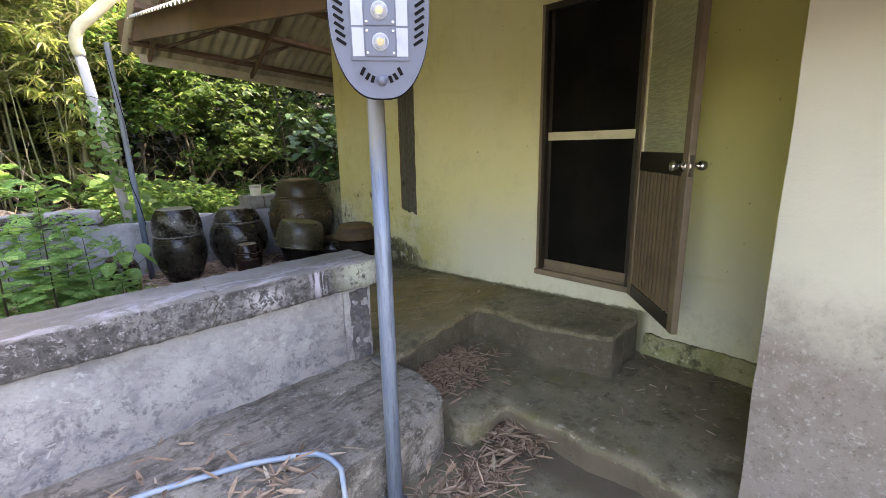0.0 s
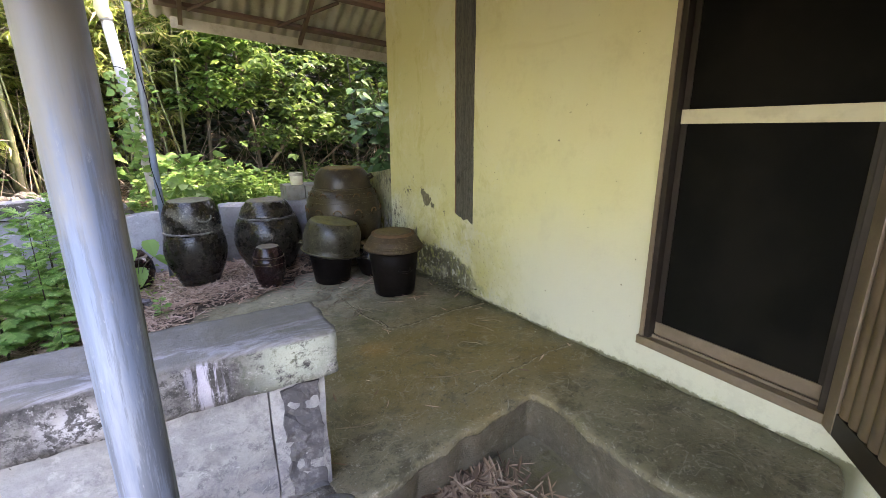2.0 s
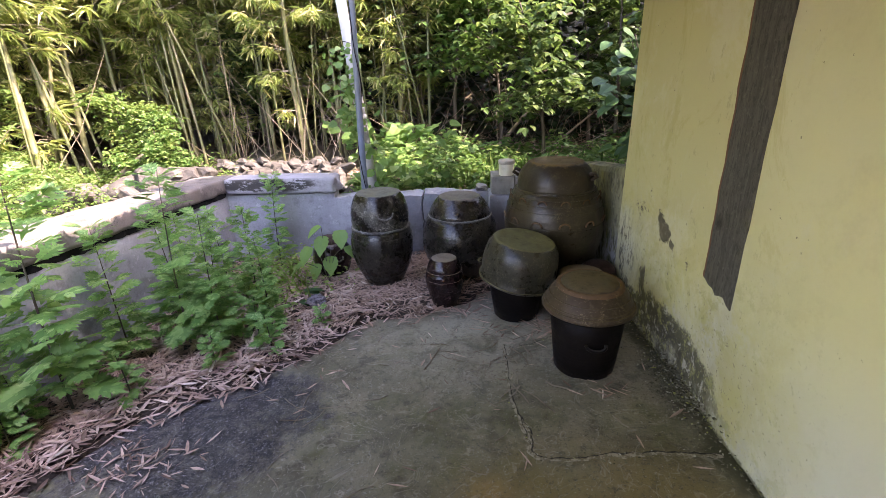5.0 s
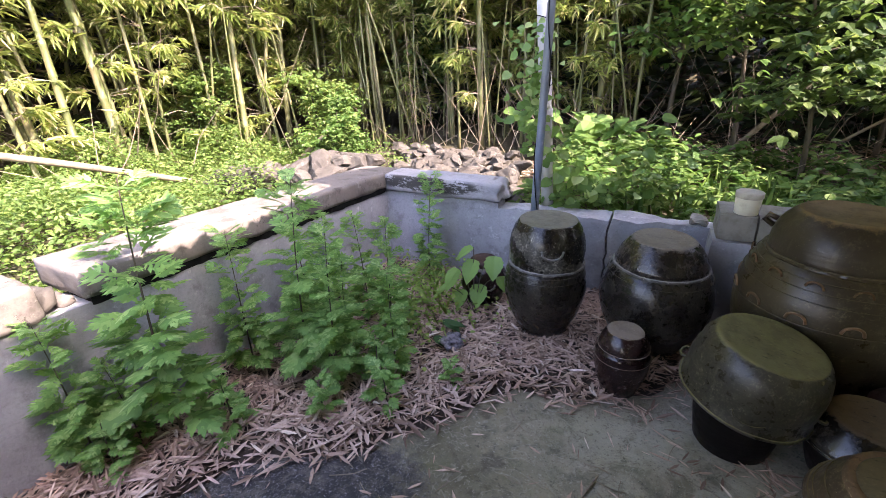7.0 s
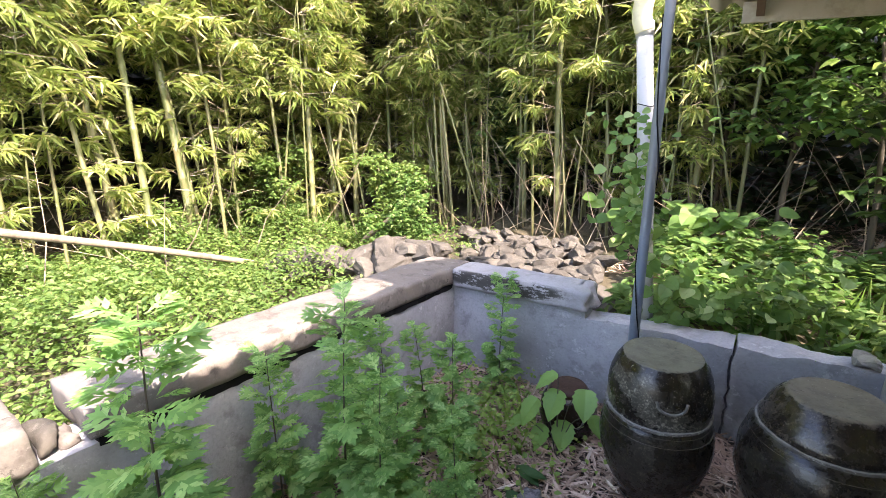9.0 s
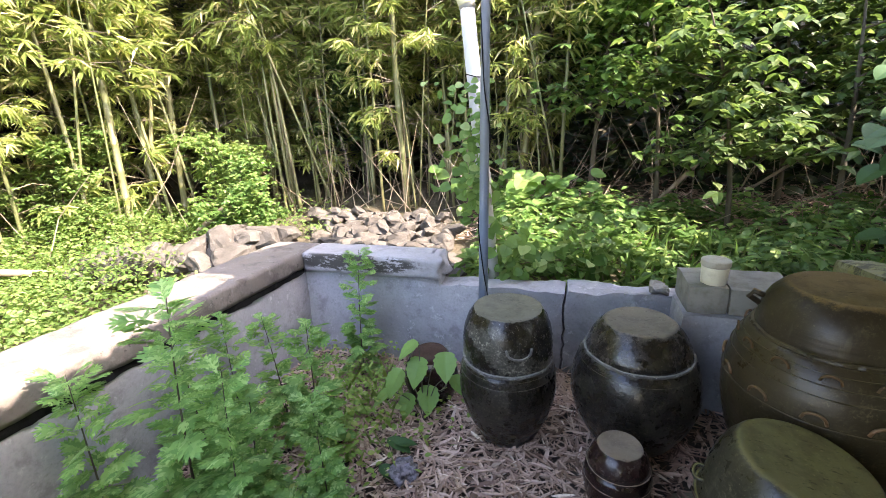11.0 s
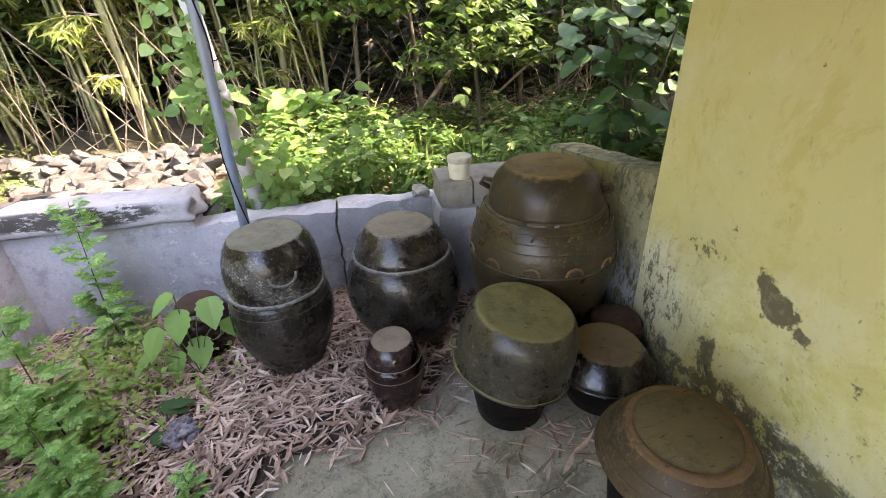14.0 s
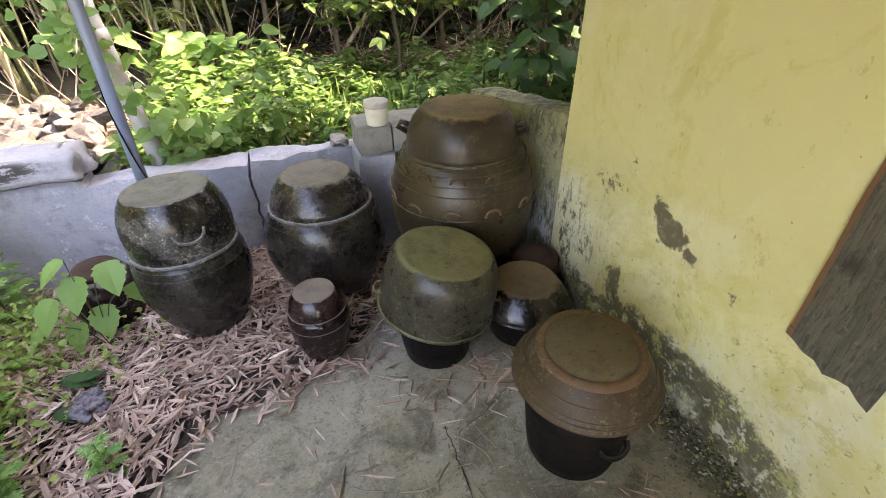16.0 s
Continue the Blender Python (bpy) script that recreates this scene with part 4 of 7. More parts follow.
def sheet(x0, x1, y0, y1, step, height, keep=None):
    nx, ny = int(round((x1 - x0) / step)), int(round((y1 - y0) / step))
    bm = bmesh.new()
    vs = {}
    for i in range(nx + 1):
        for j in range(ny + 1):
            x, y = x0 + (x1 - x0) * i / nx, y0 + (y1 - y0) * j / ny
            vs[i, j] = bm.verts.new((x, y, height(x, y)))
    for i in range(nx):
        for j in range(ny):
            c = x0 + (x1 - x0) * (i + 0.5) / nx, y0 + (y1 - y0) * (j + 0.5) / ny
            if keep is None or keep(*c):
                bm.faces.new((vs[i, j], vs[i + 1, j], vs[i + 1, j + 1], vs[i, j + 1]))
    for v in [v for v in bm.verts if not v.link_faces]:
        bm.verts.remove(v)
    return bm


# one sheet: the yard in front, the wooded slope behind, flat land to the horizon
XS = [-900, -300, -90, -40] + [-26 + 0.5 * i for i in range(44)] + [-4 + 0.2 * i for i in range(31)] + [2.5 + i for i in range(8)] + [14, 20, 40, 120, 400, 900]
YS = [-900, -300, -90, -30, -12] + [-6 + i for i in range(6)] + [0.2 * i for i in range(32)] + [6.5 + 0.5 * i for i in range(40)] + [40, 90, 300, 900]


def land(x, y):
    if (x <= -3.6 and y > 1.4) or y >= 5.9:
        z = outer_z(max(x, -26), min(y, 26))
        return z if y > 2.4 or x > -3.6 else -0.3 + (z + 0.3) * (y - 1.4)
    return -0.33 + (0.02 * fbm(x, y, 0, 1.5) if abs(x) < 30 and abs(y) < 30 else 0) - (0.3 if x > -3.5 and y > 2.2 else 0)


gv = [(x, y, land(x, y)) for x in XS for y in YS]
gf = [(i * len(YS) + j, (i + 1) * len(YS) + j, (i + 1) * len(YS) + j + 1, i * len(YS) + j + 1) for i in range(len(XS) - 1) for j in range(len(YS) - 1)]
gm = bpy.data.meshes.new("ground")
gm.from_pydata(gv, [], gf)
ground = tagged(finish("ground", gm, M["forest"], smooth=True), "dark earth and leaf mould of the wooded slope and yard", "ground", kind="structure")


def in_slab(x, y):
    if y > 2.05 + 0.18 * max(-1.0, min(0.0, x + 0.55)) + 0.022 * fbm(x, y, 0, 3.5):
        return x > -3.5 and (x > -1.56 or y > 2.1)
    return x > -0.59 + 0.05 * min(1.0, abs(y - 1.5)) + 0.016 * fbm(x, y, 2, 3.5) and y > 0.985 + 0.02 * fbm(x, y, 1, 7)


def thick(bm, depth):
    """Give an open sheet worn, rounded sides and a bottom."""
    rim = [e for e in bm.edges if len(e.link_faces) == 1]
    near = {v: [] for e in rim for v in e.verts}
    for e in rim:
        near[e.verts[0]].append(e.verts[1]), near[e.verts[1]].append(e.verts[0])
    for _ in range(8):
        flat = {v: sum((n.co for n in ns), Vector()) / len(ns) for v, ns in near.items()}
        for v, c in flat.items():
            v.co.x, v.co.y = 0.5 * (v.co.x + c.x), 0.5 * (v.co.y + c.y)
    for v in near:
        v.co += Vector((0.010 * fbm(v.co.x, v.co.y, 3, 7), 0.010 * fbm(v.co.x, v.co.y, 6, 7), -0.004 - 0.008 * fbm(v.co.x, v.co.y, 1, 9)))
    out = {}
    for e in rim:
        f = e.link_faces[0].calc_center_median()
        m = (e.verts[0].co + e.verts[1].co) / 2
        for v in e.verts:
            d = Vector((m.x - f.x, m.y - f.y, 0))
            out[v] = out.get(v, Vector()) + d
    push = {v: d.normalized() for v, d in out.items() if d.length > 1e-9}
    for drop, bulge in ((0.004, 0.004), (0.012, 0.003), (0.03, 0.0), (0.04, -0.003), (0.04, 0.002), (depth - 0.126, 0.004)):
        grown = bmesh.ops.extrude_edge_only(bm, edges=rim)["geom"]
        verts = [g for g in grown if isinstance(g, bmesh.types.BMVert)]
        nxt = {}
        for v in verts:
            old = next((e.other_vert(v) for e in v.link_edges if e.other_vert(v) in push and e.other_vert(v) not in nxt), None)
            d = push.get(old, Vector())
            nxt[v] = d
            v.co += d * (bulge + 0.007 * fbm(v.co.x, v.co.y, 3 * v.co.z, 9))
            v.co.z -= drop * (1 + 0.25 * fbm(v.co.x, v.co.y, 4, 9))
        push = nxt
        rim = [g for g in grown if isinstance(g, bmesh.types.BMEdge) and g.verts[0] in nxt and g.verts[1] in nxt]
    bmesh.ops.recalc_face_normals(bm, faces=bm.faces)
    return bm


bm = sheet(-3.5, 0.0, 0.97, 5.8, 0.035, lambda x, y: floor_z(x, y) + 0.006 * fbm(x, y, 0, 4) + 0.003 * fbm(x, y, 1, 15), in_slab)
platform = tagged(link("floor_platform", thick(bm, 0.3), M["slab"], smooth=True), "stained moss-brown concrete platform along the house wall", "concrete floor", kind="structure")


def in_landing(x, y):
    edge = -1.185 if y < 1.29 else -1.50
    return x > edge + 0.02 * fbm(x, y, 0, 6)


bm = sheet(-1.72, 0.0, -3.0, 2.08, 0.04, lambda x, y: -0.155 + 0.008 * fbm(x, y, 0, 3) + 0.003 * fbm(x, y, 1, 14) - 0.01 * max(0, x + 0.2), in_landing)
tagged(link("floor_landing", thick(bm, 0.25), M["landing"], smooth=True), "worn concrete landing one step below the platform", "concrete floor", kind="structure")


def apron_z(x, y):
    return 0.03 + 0.10 * (y - 1.75) - 0.03 * (x + 1.6) * (1 if x < -1.6 else 0) * -0.5 + 0.022 * fbm(x, y, 0, 3) + 0.005 * fbm(x, y, 1, 14)


def in_apron(x, y):
    front = 1.34 + 0.05 * fbm(x, 0, 0, 2.5)
    end = -1.52 - max(0.0, (1.62 - y)) ** 2 * 1.3 - max(0, y - 1.7) * 0.12
    return y > front and x < end + 0.015 * fbm(x, y, 4, 6)


bm = sheet(-4.6, -1.4, 1.2, 2.06, 0.035, apron_z, in_apron)
tagged(link("floor_apron", thick(bm, 0.45), M["apron"], smooth=True), "lumpy grey concrete ledge at the foot of the low wall", "concrete ledge", kind="structure")
bm = sheet(-5.2, -0.9, -3.0, 1.9, 0.06, lambda x, y: -0.30 + 0.02 * fbm(x, y, 0, 2) + 0.006 * fbm(x, y, 1, 9))
tagged(link("floor_lower", bm, M["landing"], smooth=True), "worn grey concrete of the lower path", "concrete floor", kind="structure")
# unseen paving, added to throw sunlight back up at the house wall
bm = box(-5.2, -1.13, -9.0, -3.0, -0.40, -0.295, 0.01)
box(-8.5, -5.2, -9.0, 0.6, -0.40, -0.295, 0.01, bm=bm)
box(-18.0, -8.5, -16.0, -0.8, -0.40, -0.295, 0.01, bm=bm)
box(-8.5, -1.13, -16.0, -9.0, -0.40, -0.295, 0.01, bm=bm)
tagged(link("pavement_yard", bm, M["yard"]), "unseen pale concrete yard added to bounce light onto the house", "pavement", kind="structure")
bm = sheet(-3.5, 0.05, 2.3, 5.8, 0.04, soil_z, lambda x, y: y > soil_edge(x) - 0.05)
tagged(link("soil_bed", bm, M["soil"], smooth=True), "bed of dark soil in the yard's back corner", "soil", kind="structure")


# ---- cracks in the slab ----
CRACKS = [[(-0.838, 3.388), (-0.811, 3.296), (-0.80, 3.14), (-0.634, 3.122), (-0.476, 3.145), (-0.313, 3.156), (-0.03, 3.145)], [(-0.869, 2.198), (-0.701, 2.226), (-0.52, 2.245), (-0.329, 2.265), (-0.197, 2.278), (-0.02, 2.27)],
          [(-0.87, 4.06), (-0.872, 3.784), (-0.872, 3.578), (-0.849, 3.406), (-0.823, 3.207)],
          [(-0.827, 4.009), (-0.675, 4.07), (-0.547, 4.161)]]


def crack_strip(line, wide, lift, shift, seed):
    """A ragged ribbon that follows a crack over the slab."""
    bm = bmesh.new()
    pts = curve_points([(x, y, 0) for x, y in line], 20)
    prev = None
    for i, p in enumerate(pts):
        w = wide * (0.25 + 1.5 * abs(fbm(p.x, p.y, seed, 9)))
        j = Vector((0.014 * fbm(p.x, p.y, 2, 16), 0.014 * fbm(p.x, p.y, 4, 16), 0))
        d = (pts[min(i + 1, len(pts) - 1)] - pts[max(i - 1, 0)]).normalized()
        o = Vector((-d.y, d.x, 0))
        pair = [bm.verts.new((q.x, q.y, floor_z(q.x, q.y) + 0.006 * fbm(q.x, q.y, 0, 4) + 0.003 * fbm(q.x, q.y, 1, 15) + lift)) for q in (p + j + o * (shift - w), p + j + o * (shift + w))]
        if prev:
            bm.faces.new((prev[0], pair[0], pair[1], prev[1]))
        prev = pair
    return bm


for n, line in enumerate(CRACKS):
    crack = tagged(link("floor_crack", crack_strip(line, (0.014, 0.006, 0.010, 0.007)[n], 0.0035, -0.006, 3), M["crack_edge"]), "crack in the concrete slab with pale worn edges", "crack", kind="structure")
    part("gap", crack_strip(line, (0.0045, 0.0014, 0.003, 0.003)[n], 0.0055, 0.004, 8), M["crack"], crack, "dark gap of the crack")


# ---- house ----
DOOR_Y0, DOOR_Y1, SILL, DOOR_TOP = 1.085, 1.865, 0.285, 2.29


def wall_with_hole(x0, x1, y0, y1, z0, z1, hy0, hy1, hz0, hz1):
    """A thick wall whose opening goes through it."""
    bm = bmesh.new()
    ys, zs = [y0, hy0, hy1, y1], [z0, hz0, hz1, z1]
    ny, nz = [6, 6, 22], [4, 12, 10]
    yy = [ys[i] + (ys[i + 1] - ys[i]) * k / ny[i] for i in range(3) for k in range(ny[i])] + [y1]
    zz = [zs[i] + (zs[i + 1] - zs[i]) * k / nz[i] for i in range(3) for k in range(nz[i])] + [z1]
    g = {}
    for s, x in enumerate((x0, x1)):
        for i, y in enumerate(yy):
            for j, z in enumerate(zz):
                soft = 0.008 * fbm(y, z, 3, 1.1) if s == 0 else 0
                g[s, i, j] = bm.verts.new((x + soft, y, z))
    inside = lambda i, j: hy0 - 1e-6 < (yy[i] + yy[i + 1]) / 2 < hy1 and hz0 < (zz[j] + zz[j + 1]) / 2 < hz1
    for i in range(len(yy) - 1):
        for j in range(len(zz) - 1):
            if not inside(i, j):
                bm.faces.new((g[0, i, j], g[0, i, j + 1], g[0, i + 1, j + 1], g[0, i + 1, j]))
                bm.faces.new((g[1, i, j], g[1, i + 1, j], g[1, i + 1, j + 1], g[1, i, j + 1]))
    for e in [e for e in bm.edges if len(e.link_faces) == 1 and e.verts[0].co.x < (x0 + x1) / 2 and e.verts[1].co.x < (x0 + x1) / 2]:
        key = {v: k for k, v in g.items() if v in e.verts}
        (a, ka), (b, kb) = key.items()
        bm.faces.new((a, b, g[1, kb[1], kb[2]], g[1, ka[1], ka[2]]))
    bmesh.ops.recalc_face_normals(bm, faces=bm.faces)
    return bm


bm = wall_with_hole(0.0, 0.2, 0.0, 4.79, -0.33, 2.84, DOOR_Y0, DOOR_Y1, SILL, DOOR_TOP)
house_wall = tagged(link("wall_house", bm, M["yellow"]), "pale yellow painted wall, flaking and stained low down", "wall", kind="structure")
tagged(link("wall_house_back", box(0.2, 5.0, 4.59, 4.79, -0.33, 2.52), M["yellow"]), "pale yellow painted end wall of the house", "wall", kind="structure")
tagged(link("wall_house_far", box(5.0, 5.2, -4.0, 4.79, -0.33, 2.6), M["yellow"]), "pale yellow painted wall of the house", "wall", kind="structure")
bm = rough_box(-1.12, 0.0, -4.0, 0.15, -0.34, 2.22, 0.10, 0.006, 0.02, 2)
tagged(link("wall_wing", bm, M["wing"], smooth=False), "dirty pale grey-green wall of the projecting wing", "wall", kind="structure")
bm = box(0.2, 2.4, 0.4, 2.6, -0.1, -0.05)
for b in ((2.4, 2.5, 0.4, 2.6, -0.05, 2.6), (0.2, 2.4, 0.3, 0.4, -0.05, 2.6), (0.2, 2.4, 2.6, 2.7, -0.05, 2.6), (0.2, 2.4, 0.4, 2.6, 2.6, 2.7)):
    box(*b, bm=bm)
tagged(link("wall_room", bm, M["dark"]), "unlit room behind the screen door, its darkness painted on near-black", "room", kind="structure")
tagged(link("wall_plinth", rough_box(-0.035, 0.0, 0.2, 0.965, -0.25, 0.0, 0.025, 0.018, 0.012, 8), M["plinth"]), "moss-green concrete foot of the house wall", "plinth", kind="structure")

# timber post set in the wall
bm = rough_box(-0.014, 0.02, 3.345, 3.585, 0.63, 2.80, 0.03, 0.004, 0.006, 7)
for v in bm.verts:
    if v.co.z < 0.66:
        v.co.z -= 0.05 * (3.585 - v.co.y) / 0.24 - 0.03 + 0.028 * fbm(v.co.y, 0, 0, 16)
tagged(link("timber_post", bm, M["wood"]), "weathered dark brown timber post set in the yellow wall", "post", kind="structure")


# ---- the door ----
door = tagged(new("door_1"), "bronze aluminium door frame with a black fly screen and cream rail", "door", kind="structure")
door.matrix_world = Matrix.Translation((0, DOOR_Y0, SILL))
W, HGT = DOOR_Y1 - DOOR_Y0, DOOR_TOP - SILL
FR = 0.045
part("sill", box(-0.03, 0.10, -0.012, W + 0.012, -0.022, 0.022, 0.004), M["alu"], door)
part("sill_track", box(0.012, 0.022, FR, W - FR, 0.0225, 0.036), M["alu"], door)
part("sill_track", box(0.045, 0.055, FR, W - FR, 0.0225, 0.036), M["alu"], door)
part("jamb", box(-0.016, 0.09, -0.004, FR, 0.0225, HGT, 0.004), M["alu_dark"], door)
part("jamb", box(-0.016, 0.09, W - FR, W + 0.004, 0.0225, HGT, 0.004), M["alu_dark"], door)
part("jamb_bead", box(-0.024, -0.0165, W - 0.02, W + 0.002, 0.0225, HGT, 0.002), M["alu"], door)
part("head", box(-0.016, 0.09, FR, W - FR, HGT - FR, HGT, 0.004), M["alu_dark"], door)
part("bottom_rail", box(0.026, 0.042, FR + 0.002, W - FR - 0.002, 0.037, 0.10, 0.003), M["alu"], door)
part("stile", box(0.026, 0.042, W - FR - 0.03, W - FR - 0.002, 0.1005, HGT - FR - 0.002, 0.003), M["alu_dark"], door)
part("stile", box(0.026, 0.042, FR + 0.002, FR + 0.026, 0.1005, HGT - FR - 0.002, 0.003), M["alu_dark"], door)
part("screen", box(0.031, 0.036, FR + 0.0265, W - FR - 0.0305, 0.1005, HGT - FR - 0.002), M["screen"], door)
part("middle_rail", box(0.020, 0.0255, FR + 0.003, W - FR - 0.003, 1.045, 1.105, 0.002), M["cream"], door)

# the open leaf, hinged on the near jamb
hinge = Vector((-0.02, DOOR_Y0 + 0.005, SILL - 0.02))
free = Vector((-0.56, 0.610, 0))
turn = math.atan2(free.y - hinge.y, free.x - hinge.x)
leaf = tagged(new("door_2"), "open brown aluminium door leaf with ribbed panel and patterned glass", "door", kind="structure")
leaf.matrix_world = Matrix.Translation(hinge) @ Matrix.Rotation(turn, 4, "Z")
LW, LH, ST = 0.722, 1.98, 0.062
part("stile", box(0, ST, -0.018, 0.018, 0, LH, 0.004), M["alu"], leaf)
part("stile", box(LW - ST, LW, -0.018, 0.018, 0, LH, 0.004), M["alu"], leaf)
part("bottom_rail", box(ST, LW - ST, -0.016, 0.016, 0.0, 0.09, 0.004), M["alu_dark"], leaf)
part("top_rail", box(ST, LW - ST, -0.016, 0.016, LH - 0.07, LH, 0.004), M["alu"], leaf)
part("lock_rail", box(ST, LW - ST, -0.016, 0.016, 0.86, 0.98, 0.004), M["alu_dark"], leaf)
part("glass_bead", box(ST, ST + 0.014, -0.013, 0.013, 0.9805, LH - 0.0705), M["cream"], leaf)
part("glass", box(ST + 0.0145, LW - ST, -0.003, 0.003, 0.9805, LH - 0.0705), M["glass"], leaf, "pale green patterned glass")
bm = bmesh.new()
n = 110
rows = []
for i in range(n + 1):
    x = ST + (LW - 2 * ST) * i / n
    d = 0.012 * (abs(math.sin(math.pi * 11 * i / n)) ** 0.6)
    rows.append([bm.verts.new((x, s * (0.003 + d), z)) for s in (-1, 1) for z in (0.0905, 0.8595)])
for a, b in zip(rows, rows[1:]):
    bm.faces.new((a[0], b[0], b[1], a[1]))
    bm.faces.new((a[2], a[3], b[3], b[2]))
part("ribbed_panel", bm, M["ribs"], leaf, "light bronze vertically ribbed panel", smooth=True)
for s in (-1, 1):
    knob = lathe([(0.0, 0.0), (0.030, 0.0), (0.032, 0.006), (0.012, 0.010), (0.011, 0.030), (0.020, 0.036), (0.027, 0.048), (0.027, 0.062), (0.021, 0.073), (0.0, 0.077)], 28)
    knob.transform(Matrix.Translation((LW - 0.04, s * 0.018, 0.915)) @ Matrix.Rotation(radians(-90 * s), 4, "X"))
    part("knob", knob, M["steel"], leaf, "polished steel round knob", smooth=True)
part("latch_plate", box(LW + 0.0002, LW + 0.002, -0.011, 0.011, 0.86, 0.97), M["steel"], leaf)
part("latch", box(LW + 0.002, LW + 0.010, -0.006, 0.006, 0.905, 0.925), M["steel"], leaf)
part("hinge", tube([(0.002, 0.022, 0.2), (0.002, 0.022, 0.3)], 0.008), M["alu"], leaf)
part("hinge", tube([(0.002, 0.022, 1.7), (0.002, 0.022, 1.8)], 0.008), M["alu"], leaf)


# ---- roofs ----
EY = 5.95


def eave_z(x):
    """The back lean-to's eave, sagging towards the house."""
    return 2.38 - 0.075 * (x + 1.68)


def board_z(y):
    """The lower edge of the brown side fascia."""
    return 2.04 + 0.126 * (y - 2.55)


lean = tagged(new("roof_lean_to"), "cream corrugated lean-to roof with a pale fascia and brown purlins", "roof", kind="structure")
SL = 0.55
bm = bmesh.new()
rows = []
n = 420
for i in range(n + 1):
    x = -1.86 + 6.9 * i / n
    w = 0.021 * math.cos(2 * math.pi * x / 0.125)
    rows.append([bm.verts.new((x, EY + 0.05 - s, eave_z(x) + (s - 0.05) * SL + w + d)) for d in (0.0, 0.002) for s in (0.0, 0.4, 0.85, 1.3)])
for p, q in zip(rows, rows[1:]):
    for s in (0, 4):
        for k in range(3):
            f = (p[s + k], q[s + k], q[s + k + 1], p[s + k + 1])
            bm.faces.new(f if s else f[::-1])
part("sheet", bm, M["sheet"], lean, "cream corrugated metal sheet with rust", smooth=True)


def sloped(bm, f):
    for v in bm.verts:
        v.co.z += f(v.co.x, v.co.y)
    return bm


under = lambda x, y: eave_z(x) + (EY - y) * SL - 0.019
part("fascia", sloped(box(-1.70, 5.0, EY - 0.008, EY + 0.022, -0.12, -0.02, 0.004), lambda x, y: eave_z(x)), M["fascia"], lean, "cream painted fascia board")
for s, h in ((0.16, 0.035), (0.62, 0.05), (1.1, 0.05)):
    part("purlin", sloped(box(-1.82, 5.0, EY - s - 0.022, EY - s + 0.022, -h, 0.0, 0.003), under), M["beam"], lean)
for x in (-1.62, -0.5, 0.8):
    part("rafter", sloped(box(x - 0.018, x + 0.018, EY - 1.2, EY - 0.04, -0.10, -0.051, 0.0), under), M["beam"], lean)
for x in (-1.55, -0.75):
    part("brace", tube([(x, EY - 0.18, under(x, EY - 0.18) - 0.06), (x + 0.5, EY - 0.62, under(x + 0.5, EY - 0.62) - 0.075)], 0.017, 6), M["beam"], lean)

roof = tagged(new("roof_house"), "deep-eaved house roof with a wide brown fascia board", "roof", kind="structure")
part("fascia", sloped(box(-1.785, -1.75, -4.5, 6.35, 0.0, 0.24, 0.004), lambda x, y: board_z(y)), M["beam"], roof, "wide brown painted fascia board")
top = lambda x, y: board_z(y) + 0.23 + (x + 1.785) * 0.5
bm = bmesh.new()
rows = []
n = 400
for i in range(n + 1):
    y = -4.5 + 9.9 * i / n
    w = 0.017 * math.cos(2 * math.pi * y / 0.086)
    # eave edge pushed out at the front, unseen, to keep sun off the side wall
    rows.append([bm.verts.new((x, y, top(x, y) + w + d)) for d in (0.0, 0.002) for x in (-1.88 - 0.17 * min(1, max(0, (3.9 - y) / 0.5)), -1.0, 0.0, 1.6)])
for p, q in zip(rows, rows[1:]):
    for s in (0, 4):
        for k in range(3):
            f = (p[s + k], q[s + k], q[s + k + 1], p[s + k + 1])
            bm.faces.new(f[::-1] if s else f)
part("sheet", bm, M["roof_sheet"], roof, "corrugated metal sheet, made pale to bounce light onto the wall", smooth=True)
part("ridge_cap", sloped(box(1.6, 5.6, -4.5, 5.4, 0.0, 0.06), lambda x, y: top(1.6, y)), M["sheet"], roof)
for y in (4.4, 3.2, 2.0, 0.8, -0.4):
    part("rafter", sloped(box(-1.748, -0.004, y - 0.03, y + 0.03, -0.125, -0.025, 0.0), top), M["beam"], roof)


# ---- yard walls ----
back = tagged(new("wall_back"), "low grey rendered wall behind the jars, cracked and with broken coping", "garden wall", kind="structure")
for a, b in ((-3.44, -1.532), (-1.520, 0.0)):
    bm = rough_box(a, b, 5.78, 5.96, -0.25, 0.525, 0.03, 0.008, 0.008, 5)
    for v in bm.verts:
        if v.co.z > 0.4:
            v.co.z += 0.025 * fbm(v.co.x, v.co.y, 0, 4) + (0.02 if b > -1 else 0)
        v.co.x += 0.05 * fbm(0, 0, v.co.z, 9) if abs(v.co.x + 1.526) < 0.03 else 0
    part("wall_body", bm, M["greywall"], back)
part("crack_fill", box(-1.56, -1.49, 5.80, 5.94, -0.25, 0.47), M["mortar"], back)
bm = rough_box(-3.40, -2.34, 5.725, 6.00, 0.575, 0.72, 0.03, 0.008, 0.014, 6)
for v in bm.verts:
    if v.co.x > -2.42:
        v.co.x += 0.05 * fbm(0, v.co.y, v.co.z, 9) - 0.25 * (v.co.z - 0.575) * 0.5
part("coping", bm, M["backcoping"], back, "pale grey broken coping slab", smooth=True)
part("wall_riser", rough_box(-3.44, -2.37, 5.776, 5.955, 0.47, 0.560, 0.04, 0.008, 0.01, 6), M["greywall"], back)
